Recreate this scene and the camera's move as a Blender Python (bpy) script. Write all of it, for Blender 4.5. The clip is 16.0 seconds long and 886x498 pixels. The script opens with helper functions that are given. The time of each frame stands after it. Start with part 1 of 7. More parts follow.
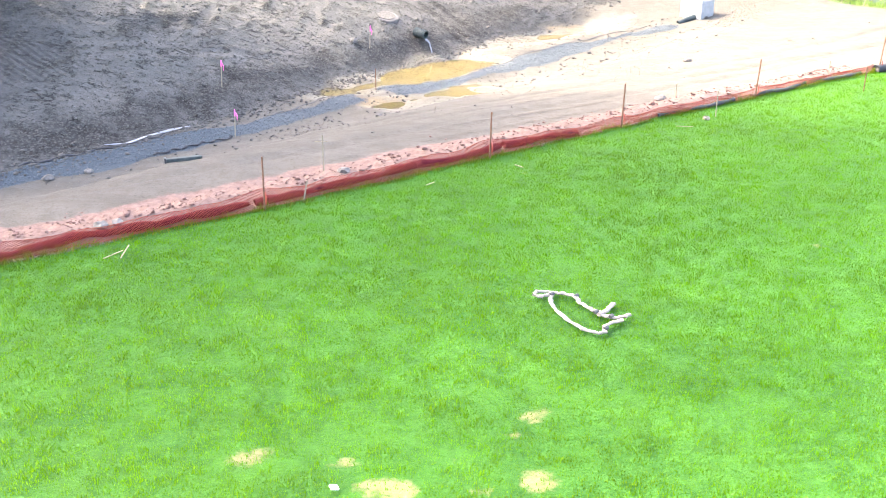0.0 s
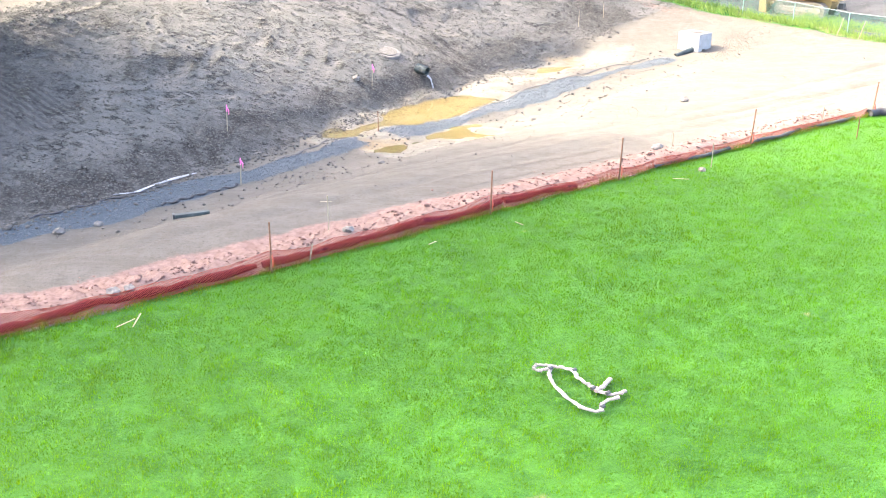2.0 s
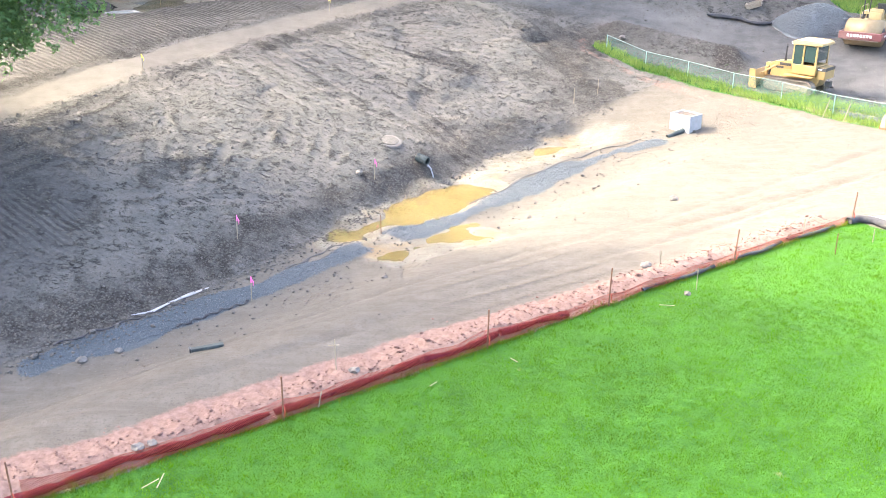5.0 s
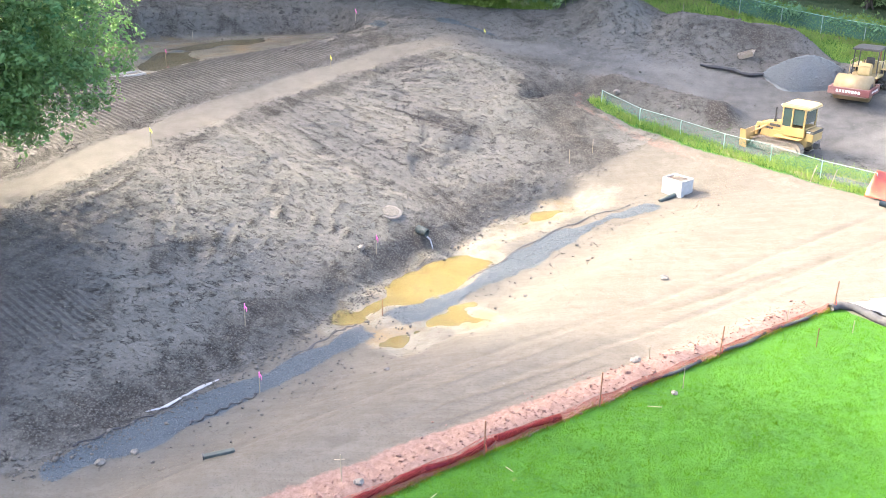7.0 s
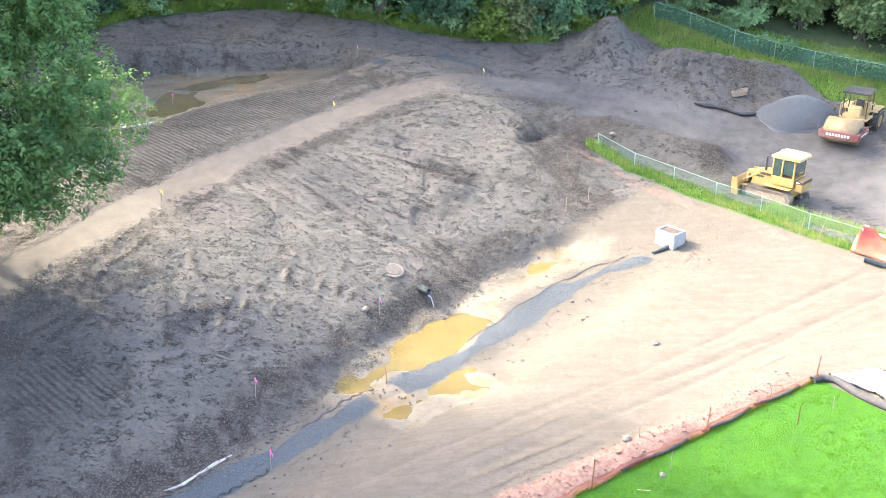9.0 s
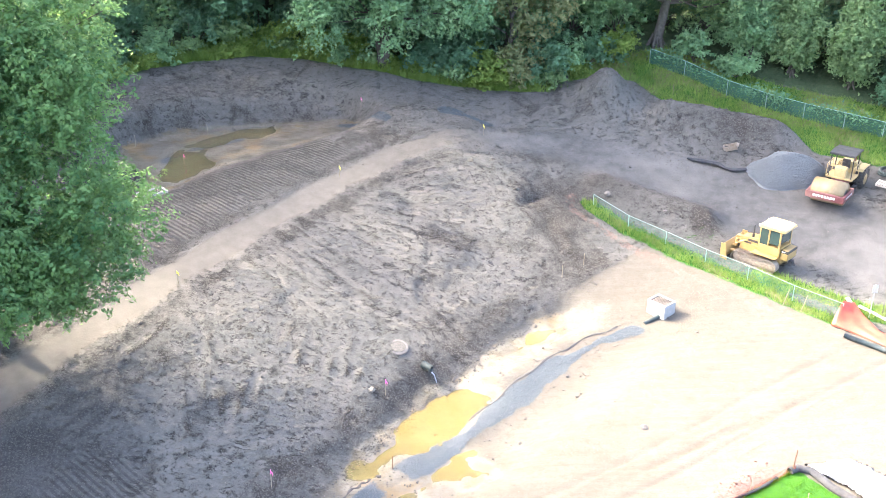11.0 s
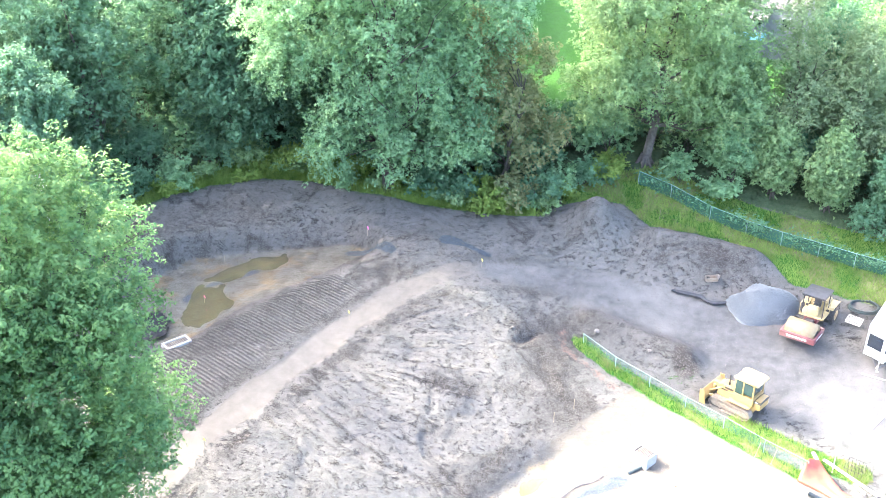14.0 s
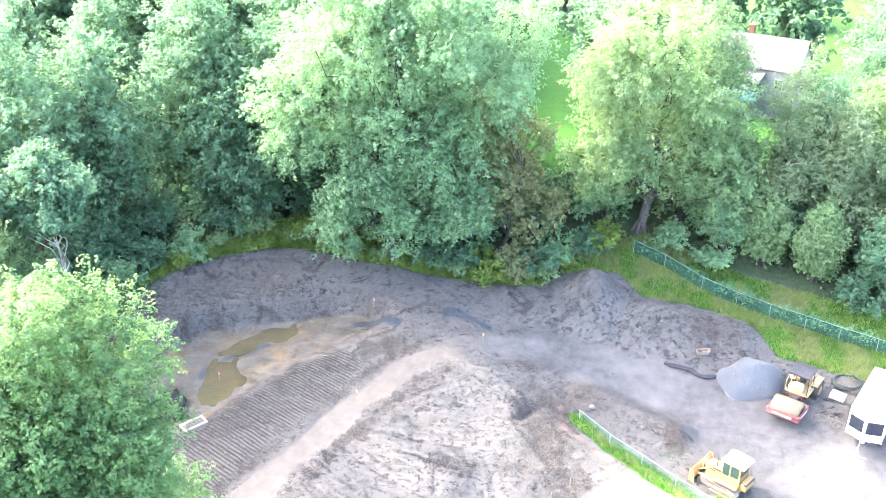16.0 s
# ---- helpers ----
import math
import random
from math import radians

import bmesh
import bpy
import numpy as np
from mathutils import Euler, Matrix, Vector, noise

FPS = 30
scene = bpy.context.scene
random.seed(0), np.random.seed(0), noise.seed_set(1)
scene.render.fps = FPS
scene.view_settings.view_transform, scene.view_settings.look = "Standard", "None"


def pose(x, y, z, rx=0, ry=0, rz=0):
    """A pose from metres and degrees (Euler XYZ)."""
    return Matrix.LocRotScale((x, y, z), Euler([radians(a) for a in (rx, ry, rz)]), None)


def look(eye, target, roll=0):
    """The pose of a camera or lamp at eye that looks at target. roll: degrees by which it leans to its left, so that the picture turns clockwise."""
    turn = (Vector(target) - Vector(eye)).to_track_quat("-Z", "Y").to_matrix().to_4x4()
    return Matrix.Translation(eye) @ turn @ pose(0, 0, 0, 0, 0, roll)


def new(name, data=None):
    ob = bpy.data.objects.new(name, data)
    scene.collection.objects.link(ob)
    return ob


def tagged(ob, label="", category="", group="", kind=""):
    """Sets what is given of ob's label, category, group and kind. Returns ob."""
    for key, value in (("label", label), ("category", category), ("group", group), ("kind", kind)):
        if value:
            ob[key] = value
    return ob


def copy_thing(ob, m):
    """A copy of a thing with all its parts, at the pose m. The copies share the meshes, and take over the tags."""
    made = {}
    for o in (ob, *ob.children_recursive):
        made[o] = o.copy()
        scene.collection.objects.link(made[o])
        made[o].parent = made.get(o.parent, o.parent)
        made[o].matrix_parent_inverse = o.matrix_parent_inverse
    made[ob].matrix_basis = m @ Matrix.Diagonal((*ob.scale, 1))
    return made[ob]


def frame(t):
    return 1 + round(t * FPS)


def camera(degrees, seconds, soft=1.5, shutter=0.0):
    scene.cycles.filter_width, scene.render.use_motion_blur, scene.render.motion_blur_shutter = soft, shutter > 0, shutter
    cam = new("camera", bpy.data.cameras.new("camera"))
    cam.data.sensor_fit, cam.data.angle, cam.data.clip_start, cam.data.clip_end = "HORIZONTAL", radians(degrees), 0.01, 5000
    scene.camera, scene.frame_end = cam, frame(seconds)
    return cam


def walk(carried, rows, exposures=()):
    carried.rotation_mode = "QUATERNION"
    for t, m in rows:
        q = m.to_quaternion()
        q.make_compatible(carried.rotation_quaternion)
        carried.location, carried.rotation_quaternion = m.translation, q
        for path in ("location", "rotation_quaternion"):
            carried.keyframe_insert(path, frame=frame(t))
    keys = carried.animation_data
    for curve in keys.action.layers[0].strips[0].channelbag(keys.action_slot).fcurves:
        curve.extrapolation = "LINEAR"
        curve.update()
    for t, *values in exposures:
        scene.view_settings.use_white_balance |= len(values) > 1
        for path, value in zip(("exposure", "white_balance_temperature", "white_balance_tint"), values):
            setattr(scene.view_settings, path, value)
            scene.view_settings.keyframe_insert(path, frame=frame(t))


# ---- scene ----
cam = camera(50.4, 16.0, 0.7)
METRES, EYE, TILT, LEAN, TURN = 39.0, 7.0, -21.8, 0.0, 0.0
ROWS = [
    (0.0, 0.0, 0.0, 0.0, 0.0, 0.0, -0.0),
    (0.5, -0.0003, -0.0031, 0.0076, 0.01, 0.0, -0.0),
    (1.0, -0.0005, -0.0063, 0.0151, 0.02, 0.0, 0.03),
    (1.5, -0.0008, -0.0099, 0.0235, 0.02, -0.01, 0.04),
    (2.0, -0.0011, -0.0154, 0.0364, 0.01, -0.01, 0.03),
    (2.5, -0.0014, -0.0217, 0.0503, 0.02, 0.0, 0.05),
    (3.0, -0.0015, -0.0278, 0.0642, 0.01, 0.02, 0.07),
    (3.5, -0.0015, -0.034, 0.0782, 0.01, 0.06, 0.11),
    (4.0, -0.0013, -0.0408, 0.0934, 0.02, 0.08, 0.13),
    (6.5, 0.0005, -0.0851, 0.2013, 0.03, -0.49, 0.25),
    (7.0, 0.0002, -0.0946, 0.2254, -0.0, -0.69, 0.26),
    (7.5, -0.0001, -0.1042, 0.2498, -0.02, -1.02, 0.26),
    (8.0, -0.0006, -0.114, 0.2748, -0.04, -1.32, 0.27),
    (8.5, -0.0006, -0.1243, 0.3003, -0.04, -1.72, 0.3),
    (11.0, -0.002, -0.192, 0.4742, -0.02, -4.12, 0.43),
    (11.5, -0.0022, -0.2098, 0.52, -0.0, -4.28, 0.41),
    (12.0, -0.002, -0.2276, 0.5655, 0.01, -4.43, 0.4),
    (12.5, -0.0019, -0.2445, 0.6112, -0.06, -4.58, 0.46),
    (13.0, -0.0023, -0.2616, 0.658, -0.02, -4.76, 0.41),
    (13.5, -0.0023, -0.2786, 0.7042, -0.02, -4.91, 0.42),
    (14.0, -0.0029, -0.2955, 0.7505, -0.03, -5.09, 0.42),
    (14.5, -0.0033, -0.3123, 0.7963, 0.0, -5.27, 0.39),
    (15.0, -0.0042, -0.3289, 0.842, -0.02, -5.44, 0.39),
    (15.5, -0.0042, -0.3455, 0.8873, 0.06, -5.64, 0.35),
    (16.0, -0.0049, -0.3618, 0.932, 0.06, -5.89, 0.36),
]
walk(cam, [(t, pose(0, 0, EYE, TILT, LEAN, TURN) @ pose(METRES * x, METRES * y, METRES * z, 90 + pitch, roll, yaw)) for t, x, y, z, yaw, pitch, roll in ROWS],
     exposures=((0.0, 4.36, 6900, 11), (4.0, 4.25, 6900, 10), (8.5, 4.12, 6900, 10), (11.0, 4.32, 6700, 10), (13.5, 4.72, 6350, 9), (16.0, 4.94, 6450, 13)))

# ---- daylight: low morning sun from the far left, clear sky ----
SUN_FROM = Vector((-0.86, 0.51, 0.0)).normalized()
SUN_UP = radians(34)
world = bpy.data.worlds.new("sky")
scene.world = world
world.use_nodes = True
sky = world.node_tree.nodes.new("ShaderNodeTexSky")
sky.sky_type, sky.sun_disc = "NISHITA", False
sky.sun_elevation, sky.sun_rotation = SUN_UP, math.atan2(SUN_FROM.x, SUN_FROM.y)
sky.air_density, sky.dust_density, sky.ozone_density = 0.6, 5.0, 0.4
back = world.node_tree.nodes["Background"]
world.node_tree.links.new(sky.outputs[0], back.inputs[0])
back.inputs[1].default_value = 0.15
lamp = bpy.data.lights.new("sun", "SUN")
lamp.energy, lamp.angle, lamp.color = 0.77, radians(0.8), (1.0, 0.94, 0.76)
sun = new("sun", lamp)
sun.matrix_world = look(SUN_FROM * 60 * math.cos(SUN_UP) + Vector((0, 0, 60 * math.sin(SUN_UP))), (0, 0, 0))

# ---- small builders ----
def thing(name, label, category, group="", kind="", m=None):
    """An Empty at the base of a thing that has several parts."""
    ob = new(name)
    ob.empty_display_size = 0.2
    if m is not None:
        ob.matrix_world = m
    return tagged(ob, label, category, group, kind)


def finish(bm, name, mat):
    me = bpy.data.meshes.new(name)
    bm.to_mesh(me)
    bm.free()
    me.materials.append(mat)
    return me


def part(name, bm, mat, parent, label="", smooth=False):
    """Links a bmesh as one mesh object under a thing or a part."""
    me = finish(bm, name, mat)
    if smooth:
        me.polygons.foreach_set("use_smooth", [True] * len(me.polygons))
    ob = new(name, me)
    ob.parent = parent
    if label:
        ob["label"] = label
    return ob


def single(name, bm, mat, label, category, m=None, group="", kind="", smooth=False):
    """A thing that is one mesh."""
    me = finish(bm, name, mat)
    if smooth:
        me.polygons.foreach_set("use_smooth", [True] * len(me.polygons))
    ob = new(name, me)
    if m is not None:
        ob.matrix_world = m
    return tagged(ob, label, category, group, kind)


def box(size, at=(0, 0, 0), bevel=0.0, turn=None, bm=None):
    """A bevelled box of that size centred on a place; turn: degrees about x, y, z."""
    made = bmesh.new()
    bmesh.ops.create_cube(made, size=1.0)
    bmesh.ops.scale(made, vec=size, verts=made.verts)
    if bevel:
        bmesh.ops.bevel(made, geom=made.edges[:], offset=bevel, segments=2, affect="EDGES", profile=0.6)
    bmesh.ops.transform(made, matrix=pose(*at, *(turn or (0, 0, 0))), verts=made.verts)
    return join(bm, made)


def join(bm, made):
    if bm is None:
        return made
    me = bpy.data.meshes.new("join")
    made.to_mesh(me)
    made.free()
    bm.from_mesh(me)
    bpy.data.meshes.remove(me)
    return bm


def rod(a, b, r, r2=None, sides=8, bm=None, bevel=0.0):
    """A rod or cone from a to b."""
    a, b = Vector(a), Vector(b)
    made = bmesh.new()
    bmesh.ops.create_cone(made, cap_ends=True, segments=sides, radius1=r, radius2=r if r2 is None else r2, depth=(b - a).length)
    if bevel:
        rim = [e for e in made.edges if abs(e.verts[0].co.z - e.verts[1].co.z) < 1e-5]
        bmesh.ops.bevel(made, geom=rim, offset=bevel, segments=2, affect="EDGES")
    turn = (b - a).to_track_quat("Z", "Y").to_matrix().to_4x4()
    bmesh.ops.transform(made, matrix=Matrix.Translation((a + b) / 2) @ turn, verts=made.verts)
    return join(bm, made)


def tube(points, radii, sides=7, bm=None, flat=1.0):
    """A tapered tube along points; flat squashes it upright."""
    made = bmesh.new() if bm is None else bm
    pts = [Vector(p) for p in points]
    if not hasattr(radii, "__len__"):
        radii = [radii] * len(pts)
    rings = []
    for i, p in enumerate(pts):
        d = (pts[min(i + 1, len(pts) - 1)] - pts[max(i - 1, 0)]).normalized()
        side = d.cross(Vector((0, 0, 1)))
        side = Vector((1, 0, 0)) if side.length < 1e-3 else side.normalized()
        up = side.cross(d).normalized()
        rings.append([made.verts.new(p + radii[i] * (math.cos(a) * side + flat * math.sin(a) * up)) for a in (2 * math.pi * k / sides for k in range(sides))])
    for r, q in zip(rings, rings[1:]):
        for k in range(sides):
            made.faces.new((r[k], r[(k + 1) % sides], q[(k + 1) % sides], q[k]))
    made.faces.new(rings[0])
    made.faces.new(rings[-1][::-1])
    return made


def prism(outline, width, at=(0, 0, 0), bm=None, bevel=0.0):
    """A side outline in x, z drawn out over its width in y."""
    made = bmesh.new()
    a = [made.verts.new((x, -width / 2, z)) for x, z in outline]
    b = [made.verts.new((x, width / 2, z)) for x, z in outline]
    made.faces.new(a)
    made.faces.new(b[::-1])
    n = len(a)
    for i in range(n):
        made.faces.new((a[i], b[i], b[(i + 1) % n], a[(i + 1) % n]))
    bmesh.ops.recalc_face_normals(made, faces=made.faces)
    if bevel:
        bmesh.ops.bevel(made, geom=made.edges[:], offset=bevel, segments=2, affect="EDGES")
    bmesh.ops.translate(made, vec=at, verts=made.verts)
    return join(bm, made)


def raw(name, verts, faces, mat, tint=None):
    """A large mesh from numpy arrays; faces all have the same number of corners. tint: a random number a vertex."""
    verts, faces = np.asarray(verts, np.float32), np.asarray(faces, np.int32)
    me = bpy.data.meshes.new(name)
    n, k = faces.shape
    me.vertices.add(len(verts))
    me.vertices.foreach_set("co", verts.ravel())
    me.loops.add(n * k)
    me.loops.foreach_set("vertex_index", faces.ravel())
    me.polygons.add(n)
    me.polygons.foreach_set("loop_start", np.arange(0, n * k, k, dtype=np.int32))
    me.polygons.foreach_set("loop_total", np.full(n, k, np.int32))
    if tint is not None:
        me.attributes.new("tint", "FLOAT", "POINT").data.foreach_set("value", np.asarray(tint, np.float32))
    me.update(calc_edges=True)
    me.materials.append(mat)
    return me


RNG = np.random.default_rng(7)
TABLE = RNG.random((256, 256))


def vnoise(x, y, cell, seed=0):
    """Smooth random relief between 0 and 1 with that cell size."""
    x, y = np.asarray(x) / cell + seed * 17.3, np.asarray(y) / cell + seed * 31.7
    i, j = np.floor(x).astype(int), np.floor(y).astype(int)
    u, v = x - i, y - j
    u, v = u * u * (3 - 2 * u), v * v * (3 - 2 * v)
    a, b = TABLE[i % 256, j % 256], TABLE[(i + 1) % 256, j % 256]
    c, d = TABLE[i % 256, (j + 1) % 256], TABLE[(i + 1) % 256, (j + 1) % 256]
    return (a * (1 - u) + b * u) * (1 - v) + (c * (1 - u) + d * u) * v


def fbm(x, y, cell, octaves=4, seed=0):
    return sum(vnoise(x, y, cell / 2**k, seed + k) / 2**k for k in range(octaves)) / sum(1 / 2**k for k in range(octaves))


def sigmoid(v):
    return 1 / (1 + np.exp(-np.clip(v, -40, 40)))


def to_segment(x, y, ax, ay, bx, by):
    dx, dy = bx - ax, by - ay
    t = np.clip(((x - ax) * dx + (y - ay) * dy) / (dx * dx + dy * dy), 0, 1)
    return np.hypot(x - ax - t * dx, y - ay - t * dy)


def to_line(x, y, line):
    """Distance to a polyline."""
    return np.min([to_segment(x, y, *a, *b) for a, b in zip(line, line[1:])], axis=0)


def inside(x, y, polygon):
    """Signed distance to a closed outline, positive inside."""
    d = to_line(x, y, [*polygon, polygon[0]])
    odd = np.zeros(np.shape(x), bool)
    for (ax, ay), (bx, by) in zip(polygon, [*polygon[1:], polygon[0]]):
        cross = (ay > y) != (by > y)
        odd ^= cross & (x < (bx - ax) * (y - ay) / ((by - ay) or 1e-9) + ax)
    return np.where(odd, d, -d)

# ---- materials ----
class Mat:
    """A node material under construction."""

    def __init__(self, name, rough=0.8, metal=0.0):
        self.mat = bpy.data.materials.new(name)
        self.mat.use_nodes = True
        self.t = self.mat.node_tree
        self.bsdf = self.t.nodes["Principled BSDF"]
        self.bsdf.inputs["Roughness"].default_value, self.bsdf.inputs["Metallic"].default_value = rough, metal
        self.place = self.t.nodes.new("ShaderNodeTexCoord").outputs["Object"]
        self.height = None

    def node(self, kind, **inputs):
        n = self.t.nodes.new(kind)
        for key, value in inputs.items():
            self.put(n.inputs[key.replace("_", " ")], value)
        return n

    def put(self, socket, value):
        if isinstance(value, bpy.types.NodeSocket):
            self.t.links.new(value, socket)
        else:
            socket.default_value = (*value, 1) if isinstance(value, tuple) and len(value) == 3 and socket.type == "RGBA" else value

    def noise(self, scale, detail=4.0, rough=0.55, distortion=0.0):
        return self.node("ShaderNodeTexNoise", Vector=self.place, Scale=scale, Detail=detail, Roughness=rough, Distortion=distortion).outputs[0]

    def cells(self, scale):
        return self.node("ShaderNodeTexVoronoi", Vector=self.place, Scale=scale)

    def ramp(self, value, low, high):
        n = self.node("ShaderNodeMapRange", Value=value)
        n.inputs[1].default_value, n.inputs[2].default_value = low, high
        return n.outputs[0]

    def math(self, op, a, b=0.0):
        n = self.t.nodes.new("ShaderNodeMath")
        n.operation = op
        self.put(n.inputs[0], a)
        self.put(n.inputs[1], b)
        return n.outputs[0]

    def mix(self, factor, a, b):
        n = self.t.nodes.new("ShaderNodeMix")
        n.data_type = "RGBA"
        self.put(n.inputs[0], factor)
        self.put(n.inputs[6], a)
        self.put(n.inputs[7], b)
        return n.outputs[2]

    def attribute(self, name):
        n = self.t.nodes.new("ShaderNodeAttribute")
        n.attribute_name = name
        return n

    def random(self):
        return self.t.nodes.new("ShaderNodeObjectInfo").outputs["Random"]

    def bump(self, height, strength=0.5, distance=0.02):
        b = self.node("ShaderNodeBump", Height=height, Strength=strength, Distance=distance)
        self.put(self.bsdf.inputs["Normal"], b.outputs[0])

    def colour(self, value, rough=None):
        self.put(self.bsdf.inputs["Base Color"], value)
        if rough is not None:
            self.put(self.bsdf.inputs["Roughness"], rough)
        return self.mat


def surface(name, a, b, scale=4.0, rough=0.7, metal=0.0, relief=0.2, dirt=(0.14, 0.11, 0.085), soil=0.25, distance=0.01):
    """Two tones of one surface, with grain, blotches and some dirt on it."""
    k = Mat(name, rough, metal)
    tone = k.mix(k.ramp(k.noise(scale), 0.3, 0.7), a, b)
    worn = k.ramp(k.noise(scale * 0.31, 6, 0.65), 0.62 - soil * 0.3, 0.8)
    worn = k.math("MULTIPLY", worn, soil * 2)
    k.bump(k.noise(scale * 9, 3), relief, distance)
    return k.colour(k.mix(worn, tone, dirt), rough)


def leafy(name, dark, light, gloss=0.75, glow=(0.22, 0.34, 0.07), share=0.14, thin=0.44):
    """Leaves: each its own tint, light shines through."""
    k = Mat(name, gloss)
    k.bsdf.inputs["Specular IOR Level"].default_value = 0.25 if gloss < 0.9 else 0.05
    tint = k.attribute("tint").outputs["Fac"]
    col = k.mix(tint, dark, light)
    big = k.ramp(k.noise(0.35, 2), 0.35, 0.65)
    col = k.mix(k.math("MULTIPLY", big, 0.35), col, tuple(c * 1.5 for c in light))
    k.colour(col)
    through_it = k.node("ShaderNodeBsdfTranslucent", Color=k.mix(share, col, glow))
    both = k.node("ShaderNodeMixShader")
    both.inputs[0].default_value = thin
    k.t.links.new(k.bsdf.outputs[0], both.inputs[1])
    k.t.links.new(through_it.outputs[0], both.inputs[2])
    k.t.links.new(both.outputs[0], k.t.nodes["Material Output"].inputs[0])
    return k.mat


def ground_material():
    """All soils in one: dark loam, with sand, red clay, turf, gravel and mud where the ground's masks say so."""
    k = Mat("soil", 0.9)
    m1, m2, m3 = (k.attribute(n) for n in ("zone_a", "zone_b", "zone_c"))
    split = lambda n: k.node("ShaderNodeSeparateColor", Color=n.outputs["Color"]).outputs
    sand, clay, turf = split(m1)[:3]
    path, mud, cleat = split(m2)[:3]
    gravel, dry, woods = split(m3)[:3]
    haul, heap, smear_lit = split(k.attribute("zone_d"))[:3]
    fray = k.math("MULTIPLY", k.math("SUBTRACT", k.noise(1.6, 6, 0.65), 0.5), 0.9)
    fine = k.math("MULTIPLY", k.math("SUBTRACT", k.noise(9, 4, 0.6), 0.5), 0.5)
    edge = k.math("ADD", fray, fine)
    zone = lambda v, lo=0.38, hi=0.62: k.ramp(k.math("ADD", v, edge), lo, hi)
    big, mid, small, grit = k.noise(0.22, 4), k.noise(1.3, 5, 0.6), k.noise(6, 5, 0.65), k.noise(38, 3, 0.7)
    # loam: smooth pinkish grey smears, dark crumbs where it was churned, pale stones
    loam = k.mix(k.ramp(k.noise(1.6, 8, 0.7), 0.36, 0.64), (0.069, 0.067, 0.060), (0.109, 0.106, 0.097))
    loam = k.mix(k.math("MULTIPLY", k.ramp(big, 0.42, 0.66), 0.4), loam, (0.100, 0.088, 0.077))
    loam = k.mix(k.math("MULTIPLY", smear_lit, 0.5), loam, (0.112, 0.103, 0.092))
    rough_soil = k.math("SUBTRACT", 1.0, k.math("MULTIPLY", smear_lit, 0.75))
    fleck = k.math("MULTIPLY", k.ramp(k.noise(7.5, 9, 0.84), 0.50, 0.57), k.ramp(k.noise(0.8, 6, 0.7), 0.36, 0.58))
    loam = k.mix(k.math("MULTIPLY", k.math("MULTIPLY", fleck, rough_soil), 0.5), loam, (0.032, 0.028, 0.025))
    lump = k.math("MULTIPLY", k.ramp(k.noise(12, 6, 0.8), 0.46, 0.54), k.ramp(k.noise(2.3, 8, 0.76), 0.555, 0.605))
    loam = k.mix(k.math("MULTIPLY", lump, 0.85), loam, (0.026, 0.023, 0.021))
    clump = k.ramp(k.math("ADD", heap, k.math("MULTIPLY", k.math("SUBTRACT", k.noise(2.6, 9, 0.8), 0.5), 1.5)), 0.30, 0.62)
    crumb = k.cells(9.0)
    grain = k.math("ADD", k.ramp(crumb.outputs["Distance"], 0.10, 0.55), k.math("MULTIPLY", k.math("SUBTRACT", k.noise(13, 4, 0.75), 0.5), 2.2))
    dark = k.mix(k.ramp(grain, 0.15, 0.85), (0.102, 0.092, 0.080), (0.036, 0.031, 0.027))
    loam = k.mix(k.math("MULTIPLY", clump, 0.88), loam, dark)
    # creases where the soil was dragged and torn, their shade coloured in dark
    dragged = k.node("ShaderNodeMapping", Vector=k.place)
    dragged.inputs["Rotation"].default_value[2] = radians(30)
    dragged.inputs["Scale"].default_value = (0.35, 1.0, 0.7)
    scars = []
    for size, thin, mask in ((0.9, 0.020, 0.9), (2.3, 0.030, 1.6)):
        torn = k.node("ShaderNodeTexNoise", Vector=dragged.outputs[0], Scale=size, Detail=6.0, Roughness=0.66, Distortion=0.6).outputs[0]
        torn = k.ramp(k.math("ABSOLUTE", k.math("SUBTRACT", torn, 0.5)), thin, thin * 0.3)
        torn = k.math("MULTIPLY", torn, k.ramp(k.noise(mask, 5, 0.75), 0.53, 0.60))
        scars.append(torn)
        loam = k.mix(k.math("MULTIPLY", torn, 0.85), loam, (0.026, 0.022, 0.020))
    loam = k.mix(k.math("MULTIPLY", k.ramp(k.noise(15, 3, 0.7), 0.62, 0.68), 0.5), loam, (0.21, 0.195, 0.178))
    damp = k.attribute("zone_d").outputs["Alpha"]
    loam = k.mix(k.math("MULTIPLY", damp, 0.48), loam, k.mix(k.ramp(k.noise(7, 4, 0.7), 0.4, 0.62), (0.044, 0.042, 0.042), (0.080, 0.075, 0.073)))
    # damp sand of the road
    bright = k.mix(k.ramp(mid, 0.3, 0.7), (0.072, 0.065, 0.054), (0.097, 0.088, 0.074))
    bright = k.mix(k.math("MULTIPLY", k.ramp(big, 0.4, 0.7), 0.5), bright, (0.103, 0.094, 0.080))
    bright = k.mix(k.math("MULTIPLY", k.ramp(k.noise(3.4, 8, 0.76), 0.49, 0.60), 0.65), bright, (0.074, 0.062, 0.048))
    bright = k.mix(k.math("MULTIPLY", k.ramp(k.noise(15, 5, 0.78), 0.54, 0.61), 0.75), bright, (0.052, 0.045, 0.037))
    lengthwise = k.node("ShaderNodeMapping", Vector=k.place)
    lengthwise.inputs["Rotation"].default_value[2] = radians(-32.3)
    lengthwise.inputs["Scale"].default_value = (0.10, 1.5, 1.0)
    streak = k.node("ShaderNodeTexNoise", Vector=lengthwise.outputs[0], Scale=2.6, Detail=6.0, Roughness=0.65).outputs[0]
